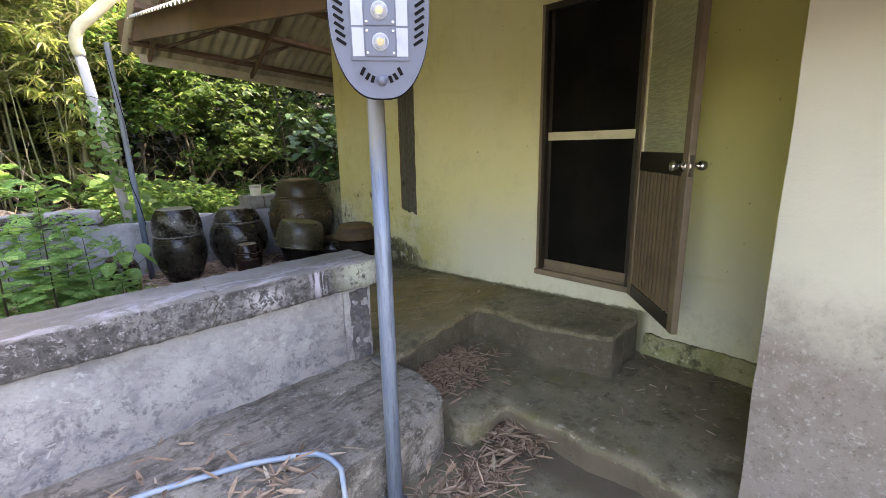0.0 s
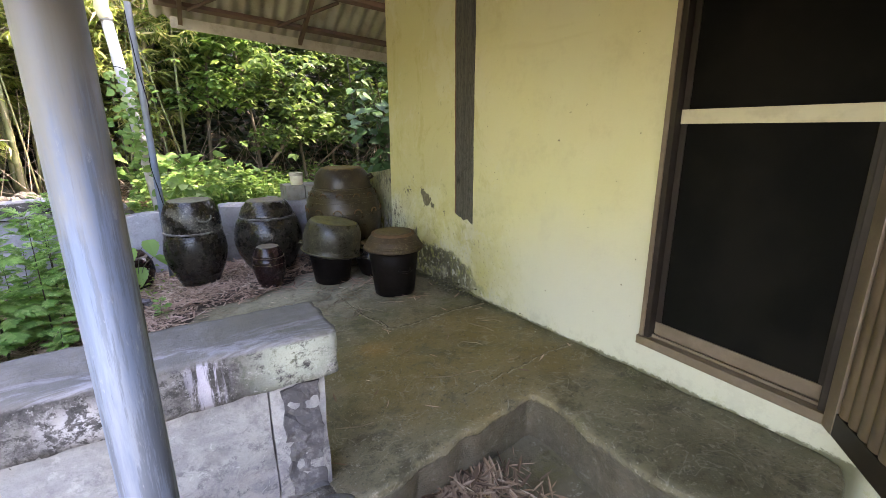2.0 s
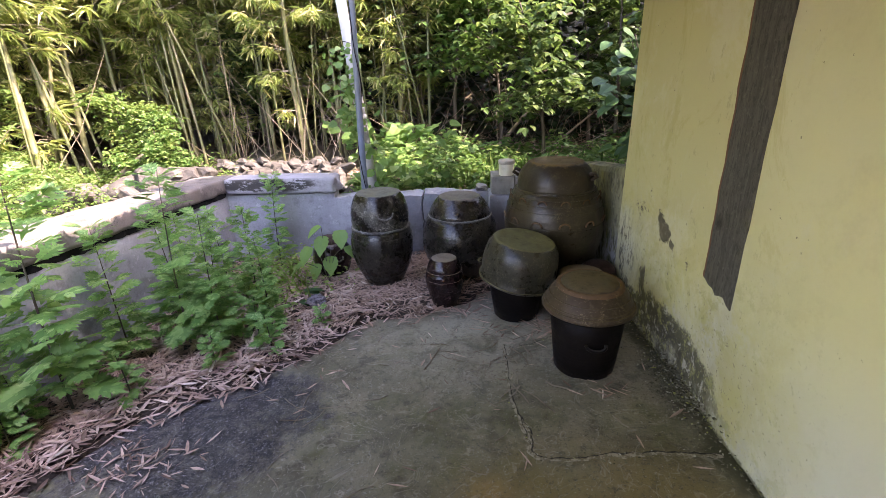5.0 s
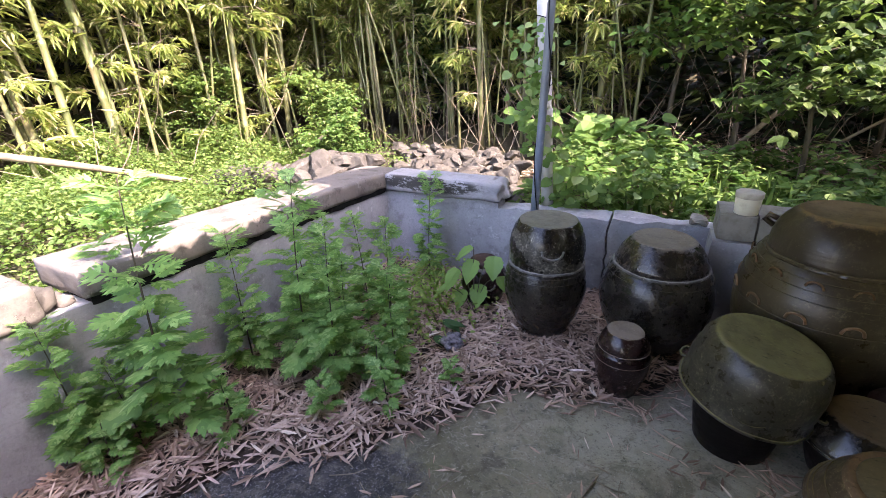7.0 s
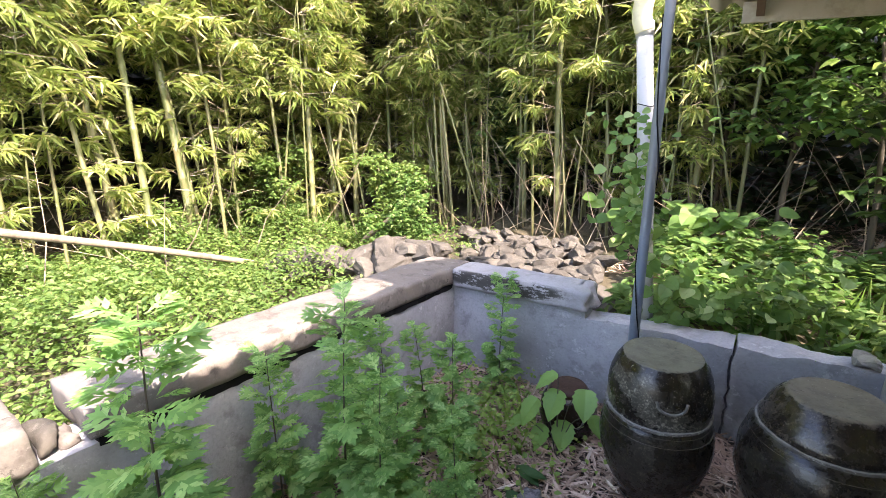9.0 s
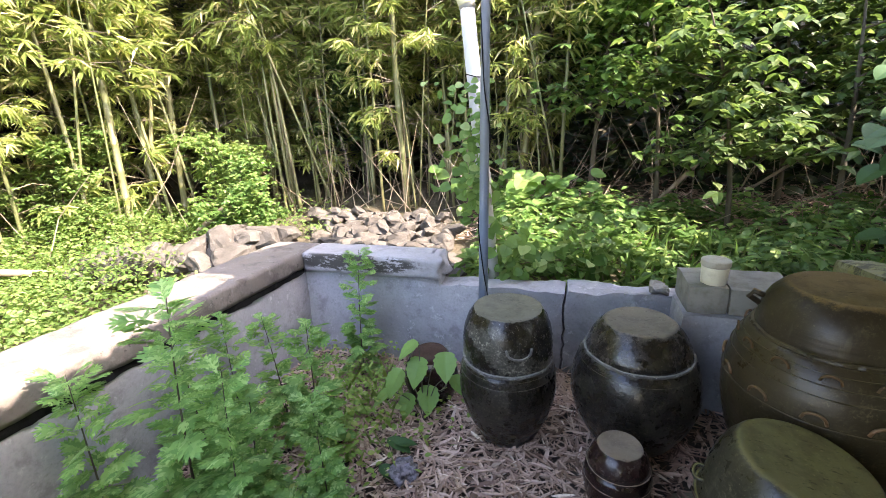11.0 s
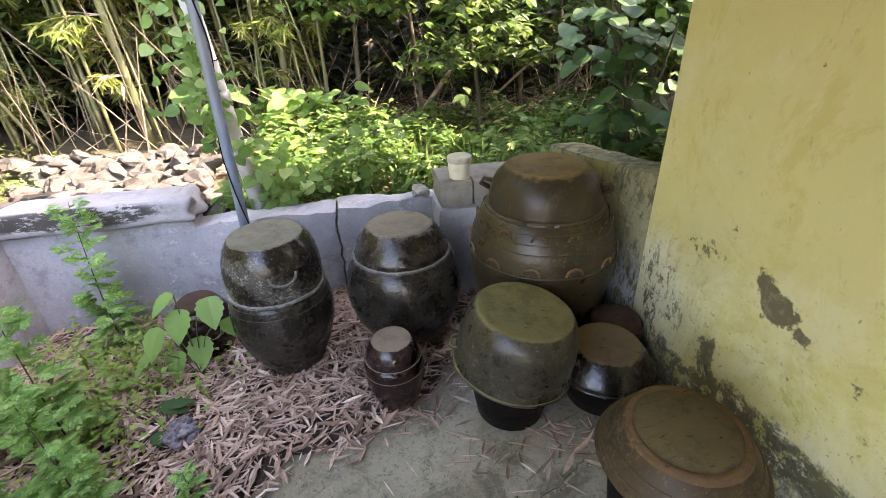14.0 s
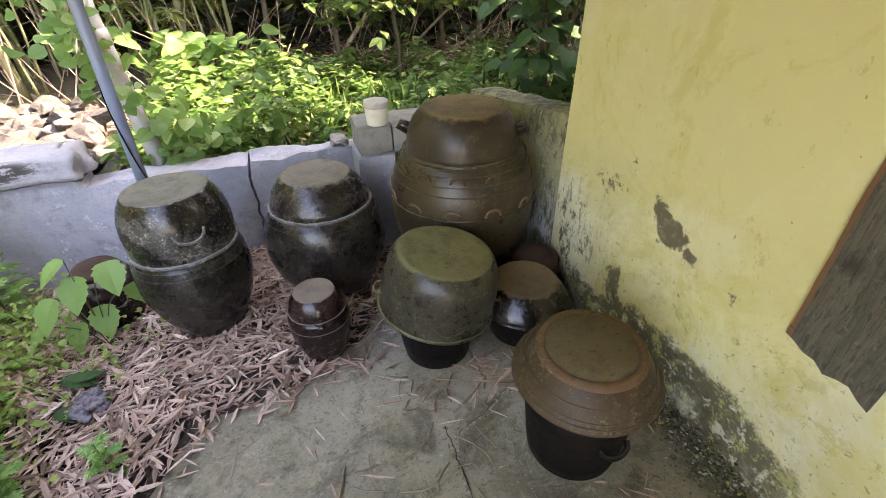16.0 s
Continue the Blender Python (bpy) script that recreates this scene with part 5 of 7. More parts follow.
# black fill that gives the gap below the coping its shadow
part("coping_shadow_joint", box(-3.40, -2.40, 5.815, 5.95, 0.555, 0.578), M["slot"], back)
for x0, x1, z1 in ((-0.885, -0.69, 0.742), (-0.684, -0.36, 0.735)):
    tagged(link("concrete_block", rough_box(x0, x1, 5.482, 5.80, 0.586, z1, 0.05, 0.006, 0.008, 8), M["block"]), "mossy grey concrete block laid on the low wall", "concrete block", "blocks on the wall")
part("wall_ledge", rough_box(-0.90, -0.002, 5.465, 5.78, -0.2, 0.58, 0.05, 0.006, 0.01, 6), M["greywall"], back)
part("rubble", rough_box(-1.02, -0.905, 5.79, 5.93, 0.545, 0.60, 0.03, 0.02, 0.02, 11), M["block"], back)
# the sloping wall that runs on from the house corner
bm = rough_box(0.0, 0.22, 4.79, 6.05, -0.3, 0.93, 0.05, 0.010, 0.03, 5)
for v in bm.verts:
    if v.co.z > 0.2:
        v.co.z -= 0.155 * (v.co.y - 4.79) / 1.2 * (v.co.z - 0.2) / 0.66
tagged(link("wall_cap", bm, M["capwall"]), "mossy sloping wall running on from the house corner", "garden wall", kind="structure")

def climb(bm):
    """The side wall's top rises towards the front."""
    for v in bm.verts:
        if v.co.z > 0.3:
            v.co.z += 0.05 * (5.76 - v.co.y)
    return bm


left = tagged(new("wall_left"), "grey rendered side wall with a thick sunlit coping", "garden wall", kind="structure")
part("wall_body", climb(rough_box(-3.66, -3.43, 2.1, 5.96, -0.3, 0.565, 0.07, 0.008, 0.01, 4)), M["greywall"], left)
# solid black strip drawn as the shadow line of the coping joint
part("joint", climb(rough_box(-3.60, -3.423, 3.38, 5.76, 0.545, 0.596, 0.03, 0.010, 0.004, 12)), M["slot"], left, "black strip in place of the shaded open joint under the coping")
part("coping", climb(rough_box(-3.80, -3.412, 3.36, 6.01, 0.588, 0.722, 0.025, 0.007, 0.009, 7)), M["palecoping"], left, "pale sunlit concrete coping", smooth=True)
part("coping", climb(rough_box(-3.95, -3.415, 1.95, 3.21, 0.56, 0.722, 0.025, 0.008, 0.011, 7)), M["palecoping"], left, "pale rounded coping block", smooth=True)
part("joint_stone", climb(rough_box(-3.66, -3.45, 3.225, 3.31, 0.565, 0.66, 0.03, 0.03, 0.04, 8)), M["rock"], left, smooth=True)
part("joint_stone", climb(rough_box(-3.62, -3.46, 3.28, 3.355, 0.565, 0.62, 0.03, 0.03, 0.03, 9)), M["palecoping"], left, smooth=True)

par = tagged(new("wall_parapet"), "whitewashed low wall with a blackened concrete coping", "garden wall", kind="structure")
part("wall_body", rough_box(-3.46, -1.755, 2.03, 2.25, -0.3, 0.505, 0.05, 0.006, 0.01, 4), M["whitewash"], par)
part("pier", rough_box(-1.755, -1.57, 2.022, 2.26, -0.3, 0.505, 0.04, 0.006, 0.01, 6), M["whitewash"], par)
bm = rough_box(-1.715, -1.592, 2.0165, 2.03, 0.03, 0.485, 0.02, 0.016, 0.003, 17)
part("bare_patch", bm, M["mortar"], par, "dark bare mortar where the whitewash has gone")
bm = rough_box(-3.46, -1.525, 1.985, 2.295, 0.505, 0.672, 0.02, 0.006, 0.011, 13)
part("coping", bm, M["coping"], par, "blackened lichen-spotted coping", smooth=True)
part("crack", tube([(-2.45, 2.12, 0.673), (-2.462, 2.05, 0.674), (-2.444, 1.994, 0.670), (-2.452, 1.9835, 0.65), (-2.437, 1.9835, 0.62), (-2.462, 1.983, 0.585), (-2.45, 1.983, 0.56), (-2.474, 1.984, 0.51)], 0.002, 5), M["crack"], par, "dark crack through the coping")
part("crack", tube([(-2.39, 2.029, 0.48), (-2.376, 2.0285, 0.455), (-2.35, 2.0285, 0.41), (-2.342, 2.0285, 0.37), (-2.36, 2.0285, 0.325), (-2.352, 2.0285, 0.31)], 0.0016, 5), M["crack"], par, "fine crack in the whitewash")


# ---- jars ----
def jar(name, x, y, label, body, lid, mats, seed, group="sauce jars in the yard corner", tilt=0.0, lid_name="lid", seg=56, z=None):
    base = Vector((x, y, (soil_z(x, y) if y > soil_edge(x) else floor_z(x, y)) + 0.0 if z is None else z))
    ob = thing(name, Matrix.Translation(base) @ Matrix.Rotation(radians(tilt), 4, "Y"), label, "jar" if "jar" in name else "pot", group)
    part("body", lathe(body, seg, 0.012, seed), mats[0], ob, smooth=True)
    if lid:
        part(lid_name, lathe(lid, seg, 0.014, seed + 3), mats[1], ob, smooth=True)
    return ob


def ring(r, z, t, wobble=0.01, seed=0, squash=0.8):
    prof = [(r + t * math.cos(a), z + t * squash * math.sin(a)) for a in (2 * math.pi * k / 8 for k in range(9))]
    bm = lathe(prof, 88, wobble, seed)
    for v in bm.verts:
        f = noise.fractal(v.co * 42 + Vector((seed, 0, 0)), 0.8, 2, 3)
        v.co += Vector((v.co.x, v.co.y, 0)).normalized() * 0.35 * t * f + Vector((0, 0, 0.25 * t * f + 0.35 * t * noise.noise(v.co * 9)))
    return bm


def loop_handle(ob, r, z, ang, wide, drop, rad, material, out=0.012, up=False, name="handle"):
    """A thin loop pressed onto the side of a jar."""
    pts = []
    for i in range(13):
        s = i / 12 * 2 - 1
        a = ang + s * wide / r / 2
        q = math.sqrt(max(0, 1 - s * s))
        pts.append(((r + out * (0.3 + q)) * math.cos(a), (r + out * (0.3 + q)) * math.sin(a), z + (q if up else -q) * drop))
    part(name, tube(pts, rad, 7), material, ob, smooth=True)


TOWARD = math.atan2(3.04 - 5.1, -1.28 + 1.8)
J1 = jar("sauce_jar", -1.798, 5.089, "tall lichen-dusted dark brown jar under an upturned jar as lid",
         [(0.0, 0.0), (0.128, 0.0), (0.142, 0.008), (0.176, 0.08), (0.222, 0.18), (0.250, 0.28), (0.257, 0.34), (0.252, 0.41), (0.236, 0.475), (0.222, 0.51), (0.0, 0.51)],
         [(0.0, 0.495), (0.214, 0.495), (0.226, 0.508), (0.232, 0.56), (0.231, 0.62), (0.222, 0.68), (0.203, 0.735), (0.180, 0.772), (0.173, 0.781), (0.166, 0.784), (0.15, 0.780), (0.0, 0.778)],
         (M["jar"], M["jar_lid"]), 1)
part("rim", ring(0.226, 0.510, 0.012, 0.012, 2), M["rope"], J1, "greyed rim")
loop_handle(J1, 0.224, 0.66, -1.19, 0.126, 0.047, 0.0065, M["rope"])
for z, r in ((0.482, 0.2335), (0.445, 0.2445)):
    part("shoulder_line", ring(r, z, 0.0025, 0.012, 1), M["jar"], J1)

J2 = jar("sauce_jar", -1.158, 5.176, "wide round-bellied dark jar with an upturned bowl as lid",
         [(0.0, 0.0), (0.165, 0.0), (0.180, 0.010), (0.238, 0.10), (0.288, 0.20), (0.311, 0.29), (0.312, 0.34), (0.303, 0.42), (0.280, 0.50), (0.250, 0.548), (0.0, 0.548)],
         [(0.0, 0.535), (0.240, 0.535), (0.252, 0.548), (0.246, 0.575), (0.226, 0.62), (0.196, 0.665), (0.170, 0.692), (0.160, 0.699), (0.152, 0.700), (0.14, 0.696), (0.0, 0.694)],
         (M["jar"], M["jar_dotted"]), 5)
part("rim", ring(0.251, 0.543, 0.011, 0.014, 8), M["rope"], J2, "greyed rim")
for z, r in ((0.50, 0.2785),):
    part("shoulder_line", ring(r, z, 0.0025, 0.012, 5), M["jar"], J2)

J3 = jar("sauce_jar", -1.268, 4.677, "small red-brown glazed jar with a dusty lid",
         [(0.0, 0.0), (0.084, 0.0), (0.092, 0.007), (0.112, 0.07), (0.134, 0.15), (0.140, 0.215), (0.136, 0.255), (0.124, 0.285), (0.0, 0.285)],
         [(0.0, 0.275), (0.120, 0.275), (0.128, 0.284), (0.124, 0.305), (0.112, 0.340), (0.097, 0.366), (0.090, 0.374), (0.085, 0.376), (0.075, 0.373), (0.0, 0.372)],
         (M["jar_small"], M["jar_small"]), 9)
part("rim", ring(0.127, 0.282, 0.006, 0.014, 3), M["jar_small"], J3)
part("shoulder_line", ring(0.1395, 0.225, 0.0025, 0.012, 9), M["jar_small"], J3)

J4 = jar("large_sauce_jar", -0.423, 5.055, "very large olive-brown jar with crescent marks under an upturned eared pot",
         [(0.0, 0.0), (0.195, 0.0), (0.215, 0.014), (0.285, 0.14), (0.341, 0.29), (0.371, 0.43), (0.379, 0.53), (0.371, 0.62), (0.346, 0.71), (0.312, 0.775), (0.288, 0.80), (0.0, 0.80)],
         [(0.0, 0.79), (0.278, 0.79), (0.287, 0.80), (0.283, 0.82), (0.279, 0.86), (0.270, 0.90), (0.248, 0.945), (0.214, 0.982), (0.196, 0.996), (0.186, 0.999), (0.175, 0.995), (0.0, 0.990)],
         (M["jar_big"], M["jar_big_lid"]), 12)
part("rim", ring(0.288, 0.795, 0.014, 0.014, 3), M["jar_big"], J4)
for z, r in ((0.565, 0.3785), (0.675, 0.3575), (0.72, 0.343), (0.76, 0.322)):
    part("groove_line", ring(r, z, 0.0035, 0.012, 12), M["jar_big"], J4)
for i in range(12):
    loop_handle(J4, 0.3755, 0.578, -1.535 + i * 2 * math.pi / 12, 0.078, 0.037, 0.0065, M["mark"], 0.0035, True, "crescent_mark")
for i in range(13):
    loop_handle(J4, 0.337, 0.735, -1.515 + i * 2 * math.pi / 13, 0.065, 0.028, 0.005, M["clay_ridge"], 0.001, True, "crescent_mark")
for a in (radians(165), radians(-35)):
    bm = tube([(q * math.cos(a), q * math.sin(a), z) for q, z in ((0.265, 0.915), (0.302, 0.93), (0.318, 0.905), (0.276, 0.878))], 0.014, 8)
    part("ear", bm, M["jar_big_lid"], J4, smooth=True)

J5 = jar("black_pot", -0.755, 4.511, "black plastic pot under an upturned mossy grey-green basin",
         [(0.0, 0.0), (0.146, 0.0), (0.154, 0.008), (0.168, 0.09), (0.190, 0.24), (0.198, 0.268), (0.0, 0.268)], None, (M["black_pot"],), 15)
bas = lathe([(0.0, 0.262), (0.246, 0.262), (0.259, 0.270), (0.259, 0.286), (0.252, 0.300), (0.255, 0.34), (0.255, 0.40), (0.249, 0.455), (0.236, 0.505), (0.219, 0.538), (0.207, 0.553), (0.197, 0.559), (0.18, 0.556), (0.0, 0.554)], 64, 0.012, 21)
tiltm = Matrix.Translation((0, 0, 0.268)) @ Matrix.Rotation(radians(9.5), 4, Vector((0.3, 0.95, 0)).normalized()) @ Matrix.Translation((0, 0, -0.262))
bas.transform(tiltm)
basin = part("basin", bas, M["basin"], J5, "upturned mossy grey-green basin", smooth=True)
bm = ring(0.258, 0.276, 0.009, 0.012, 21)
bm.transform(tiltm)
part("basin_rim", bm, M["basin"], J5, smooth=True)
loop_handle(J5, 0.257, 0.36, TOWARD - 0.25, 0.15, 0.05, 0.0035, M["basin"], 0.002)
for a in (radians(166), radians(-14)):
    at5 = lambda q, b, z: tuple(tiltm @ Vector((q * math.cos(a + b), q * math.sin(a + b), z)))
    bm = tube(curve_points([at5(0.252, -0.16, 0.34), at5(0.276, -0.13, 0.335), at5(0.284, 0.0, 0.33), at5(0.276, 0.13, 0.335), at5(0.252, 0.16, 0.34)], 5), 0.007, 7)
    part("handle", bm, M["basin"], J5, smooth=True)

J6 = jar("lidded_pot", -0.443, 3.837, "black pot with side handles under a wide rust-brown stepped clay lid",
         [(0.0, 0.0), (0.152, 0.0), (0.161, 0.008), (0.170, 0.07), (0.188, 0.25), (0.203, 0.385), (0.0, 0.385)], None, (M["black_pot"],), 18)
lid6 = part("lid", lathe([(0.0, 0.376), (0.226, 0.376), (0.239, 0.380), (0.245, 0.391), (0.240, 0.403), (0.229, 0.411), (0.220, 0.432), (0.198, 0.468), (0.174, 0.497)], 72, 0.012, 31), M["clay_lid"], J6, "dusty rust-brown clay lid", smooth=True)
part("ridge", lathe([(0.176, 0.496), (0.172, 0.511), (0.160, 0.517), (0.148, 0.513)], 72, 0.012, 31), M["clay_ridge"], lid6, smooth=True)
part("crown", lathe([(0.149, 0.513), (0.137, 0.523), (0.09, 0.529), (0.0, 0.530)], 72, 0.012, 31), M["clay_lid"], lid6, smooth=True)
for r, z, t in ((0.234, 0.405, 0.005), (0.2255, 0.420, 0.0025), (0.205, 0.458, 0.0025)):
    part("lip", ring(r, z, t, 0.012, 31), M["clay_lid"], lid6, smooth=True)
for a in (-1.55, -1.55 + math.pi):
    loop_handle(J6, 0.188, 0.245, a, 0.10, 0.020, 0.009, M["black_pot"], 0.024)

J7 = jar("small_black_pot", -0.318, 4.487, "squat black pot with a dusty brown-topped glazed lid",
         [(0.0, 0.0), (0.148, 0.0), (0.158, 0.008), (0.196, 0.13), (0.206, 0.185), (0.0, 0.185)],
         [(0.0, 0.178), (0.214, 0.178), (0.224, 0.189), (0.217, 0.206), (0.190, 0.252), (0.158, 0.290), (0.144, 0.303), (0.136, 0.305), (0.12, 0.301), (0.0, 0.298)],
         (M["black_pot"], M["brown_top"]), 22, seg=56)
part("rim", ring(0.220, 0.187, 0.008, 0.012, 3), M["jar"], J7, smooth=True)
J8 = jar("small_clay_pot", -0.15, 4.70, "small dark pot with a brick-red clay lid against the wall",
         [(0.0, 0.0), (0.09, 0.0), (0.105, 0.06), (0.115, 0.16), (0.12, 0.20), (0.0, 0.20)],
         [(0.0, 0.19), (0.126, 0.19), (0.134, 0.205), (0.128, 0.235), (0.115, 0.262), (0.075, 0.292), (0.0, 0.30)],
         (M["jar"], M["red_lid"]), 25, seg=44)
part("lip", ring(0.124, 0.245, 0.005, 0.012, 5), M["red_lid"], J8, smooth=True)
J9 = jar("small_clay_pot", -2.31, 5.328, "squat dark pot with a red-brown rim behind leafy weeds",
         [(0.0, 0.0), (0.112, 0.0), (0.145, 0.06), (0.172, 0.16), (0.160, 0.25), (0.122, 0.315), (0.0, 0.32)],
         [(0.0, 0.313), (0.112, 0.313), (0.118, 0.322), (0.095, 0.35), (0.0, 0.358)],
         (M["jar_small"], M["red_lid"]), 28, seg=44)
loop_handle(J9, 0.168, 0.21, TOWARD + 0.3, 0.10, 0.035, 0.006, M["jar_lid"])

cup = thing("plastic_tub", (-0.752, 5.565, 0.738), "small round cream plastic tub with a grey lid on the blocks", "tub")
part("body", lathe([(0.0, 0.0), (0.058, 0.0), (0.062, 0.004), (0.068, 0.10), (0.066, 0.104), (0.0, 0.104)], 32), M["cup"], cup, smooth=True)
part("lid", lathe([(0.0, 0.100), (0.070, 0.100), (0.072, 0.104), (0.072, 0.130), (0.068, 0.134), (0.0, 0.134)], 32), M["cup_lid"], cup, smooth=True)


# ---- solar street lamp ----
pole = thing("street_lamp", (-2.022, 1.268, -0.29), "blue-grey steel pole with a shield-shaped grey lamp head", "street lamp")
part("pole", tube([(0, 0, 0), (0, 0, 0.9), (0, 0, 2.02)], 0.0, 28, taper=[0.034, 0.033, 0.032]), M["pole"], pole, smooth=True)
part("base_collar", lathe([(0.0, 0.0), (0.06, 0.0), (0.06, 0.012), (0.034, 0.016), (0.031, 0.03)], 28), M["pole"], pole, smooth=True)
face = math.atan2(-1.31, -0.96)
HM = Matrix.Translation((0.095 * math.cos(face) - 0.053, 0.095 * math.sin(face) - 0.108, 1.746)) @ Matrix.Rotation(face + math.pi / 2, 4, "Z") @ Matrix.Rotation(radians(97), 4, "X") @ Matrix.Scale(0.84, 4)


def shield(s, z0, z1, bm=None, inset=0.0):
    """The head's outline: a blunt shield, its tip at y = 0."""
    half = [(0.0, 0.0), (0.045, 0.004), (0.085, 0.022), (0.125, 0.065), (0.155, 0.125), (0.175, 0.20), (0.183, 0.30), (0.178, 0.42), (0.160, 0.54), (0.12, 0.62), (0.0, 0.64)]
    fine = curve_points([(x, y, 0) for x, y in half], 4)
    half = [(p.x, p.y) for p in fine]
    half[0], half[-1] = (0.0, half[0][1]), (0.0, half[-1][1])
    pts = [(x, y) for x, y in half] + [(-x, y) for x, y in half[-2:0:-1]]
    pts = [(x * s, 0.30 + (y - 0.30) * s) for x, y in pts]
    bm = bm or bmesh.new()
    lo = [bm.verts.new((x, y, z0)) for x, y in pts]
    hi = [bm.verts.new((x, y, z1)) for x, y in pts]
    bm.faces.new(hi), bm.faces.new(lo[::-1])
    for i in range(len(pts)):
        j = (i + 1) % len(pts)
        bm.faces.new((lo[i], lo[j], hi[j], hi[i]))
    return bm


def on_head(name, bm, material, label=""):
    bm.transform(HM)
    return part(name, bm, material, pole, label)


bm = shield(1.0, -0.05, -0.004)
bmesh.ops.bevel(bm, geom=[e for e in bm.edges if abs(e.verts[0].co.z - e.verts[1].co.z) < 1e-6], offset=0.006, segments=2, affect="EDGES")
on_head("head", bm, M["lamp"], "light grey die-cast shield-shaped lamp head")
on_head("head_seam", shield(1.022, -0.030, -0.018), M["slot"], "dark seam round the head")
on_head("module_frame", box(-0.108, 0.108, 0.135, 0.48, -0.004, 0.004, 0.003), M["lamp"], "grey module frame")
for r in range(3):
    y = 0.150 + r * 0.104
    on_head("module_board", box(-0.056, 0.056, y, y + 0.098, 0.0042, 0.010, 0.002), M["lamp"])
    on_head("reflector_plate", box(-0.102, -0.060, y, y + 0.096, 0.0042, 0.007), M["lampwhite"])
    on_head("reflector_plate", box(0.060, 0.102, y, y + 0.096, 0.0042, 0.007), M["lampwhite"])
    c = Matrix.Translation((0.0, y + 0.049, 0.010))
    b = lathe([(0.0, 0.0), (0.031, 0.0), (0.031, 0.004), (0.027, 0.006), (0.0, 0.006)], 28)
    b.transform(c)
    on_head("lens_ring", b, M["lampwhite"])
    b = lathe([(0.0, 0.006), (0.013, 0.006), (0.013, 0.008), (0.0, 0.008)], 20)
    b.transform(c)
    on_head("led_chip", b, M["chip"])
    b = lathe([(0.026, 0.0062), (0.0245, 0.012), (0.017, 0.019), (0.0, 0.022)], 28)
    b.transform(c)
    on_head("lens", b, M["lens"])
    for sx in (-0.048, 0.048):
        for sy in (0.012, 0.086):
            b = lathe([(0.0, 0.0), (0.004, 0.0), (0.004, 0.002), (0.0, 0.0025)], 10)
            b.transform(Matrix.Translation((sx, y + sy, 0.010)))
            on_head("screw", b, M["steel"])
for s in (-1, 1):
    for i in range(11):
        y = 0.20 + i * 0.026
        b = box(-0.020, 0.020, -0.0055, 0.0055, -0.0060, 0.0014, 0.001)
        b.transform(Matrix.Translation((s * (0.142 + 0.006 * math.sin(i / 10 * math.pi)), y, 0)) @ Matrix.Rotation(s * radians(32), 4, "Z"))
        on_head("vent_slot", b, M["slot"])
    for i, (x, y, a, l) in enumerate(((0.07, 0.098, 62, 0.030), (0.052, 0.080, 58, 0.026), (0.034, 0.070, 70, 0.026))):
        b = box(-l / 2, l / 2, -0.0065, 0.0065, -0.0060, 0.0014, 0.001)
        b.transform(Matrix.Translation((s * x, y, 0)) @ Matrix.Rotation(s * radians(-a), 4, "Z"))
        on_head("vent_slot", b, M["slot"])
b = lathe([(0.0, -0.004), (0.020, -0.004), (0.019, 0.008), (0.011, 0.017), (0.0, 0.020)], 24)
b.transform(Matrix.Translation((0.0, 0.066, 0)))
on_head("sensor_dome", b, M["lamp"], "grey sensor dome")
on_head("bracket", box(-0.035, 0.035, 0.10, 0.42, -0.27, -0.0505, 0.006), M["lamp"])


# ---- pipes at the back corner ----
drain = thing("drain_pipe", (-2.03, 6.04, 0.34), "white plastic drain pipe with a yellowed elbow, leaning, vine-grown", "drain pipe")
o = Vector((-2.03, 6.04, 0.34))
lo, hi = Vector((-2.026, 6.04, 0.34)) - o, Vector((-2.206, 6.125, 2.32)) - o
part("pipe", tube([lo, lo.lerp(hi, 0.5), hi], 0.048, 24), M["pvc"], drain, smooth=True)
for t in (0.42, 0.985):
    part("joint_collar", tube([lo.lerp(hi, t), lo.lerp(hi, t + 0.04)], 0.0535, 24), M["pvc"], drain, smooth=True)
elb = curve_points([hi, hi + Vector((-0.02, -0.02, 0.10)), hi + Vector((0.02, -0.05, 0.24)), hi + Vector((0.13, -0.09, 0.36)), hi + Vector((0.42, -0.18, 0.66))], 8)
part("elbow", tube(elb, 0.057, 20), M["pvc_yellow"], drain, "yellowed plastic elbow", smooth=True)
for t in (0.55, 0.78):
    part("tie_wire", tube([lo.lerp(hi, t) + Vector((0.056 * math.cos(a), 0.056 * math.sin(a), 0.01 * math.sin(a * 2))) for a in (k * math.pi / 6 for k in range(13))], 0.003, 5), M["slot"], drain)
cond = thing("conduit_pole", (-2.017, 5.487, -0.07), "blue-grey steel pole leaning before the low back wall", "pole")
part("pole", tube([(0, 0, 0), (0.0, 0.145, 1.23), (0.0, 0.29, 2.47)], 0.0, 18, taper=[0.030, 0.028, 0.027]), M["conduit"], cond, smooth=True)
part("wire", tube(curve_points([(0.033, 0.07, 0.6), (0.0, 0.064, 0.85), (-0.032, 0.13, 1.1), (0.0, 0.196, 1.35), (0.033, 0.188, 1.6), (0.0, 0.187, 1.9), (-0.03, 0.28, 2.4)], 6), 0.004, 5), M["slot"], cond)

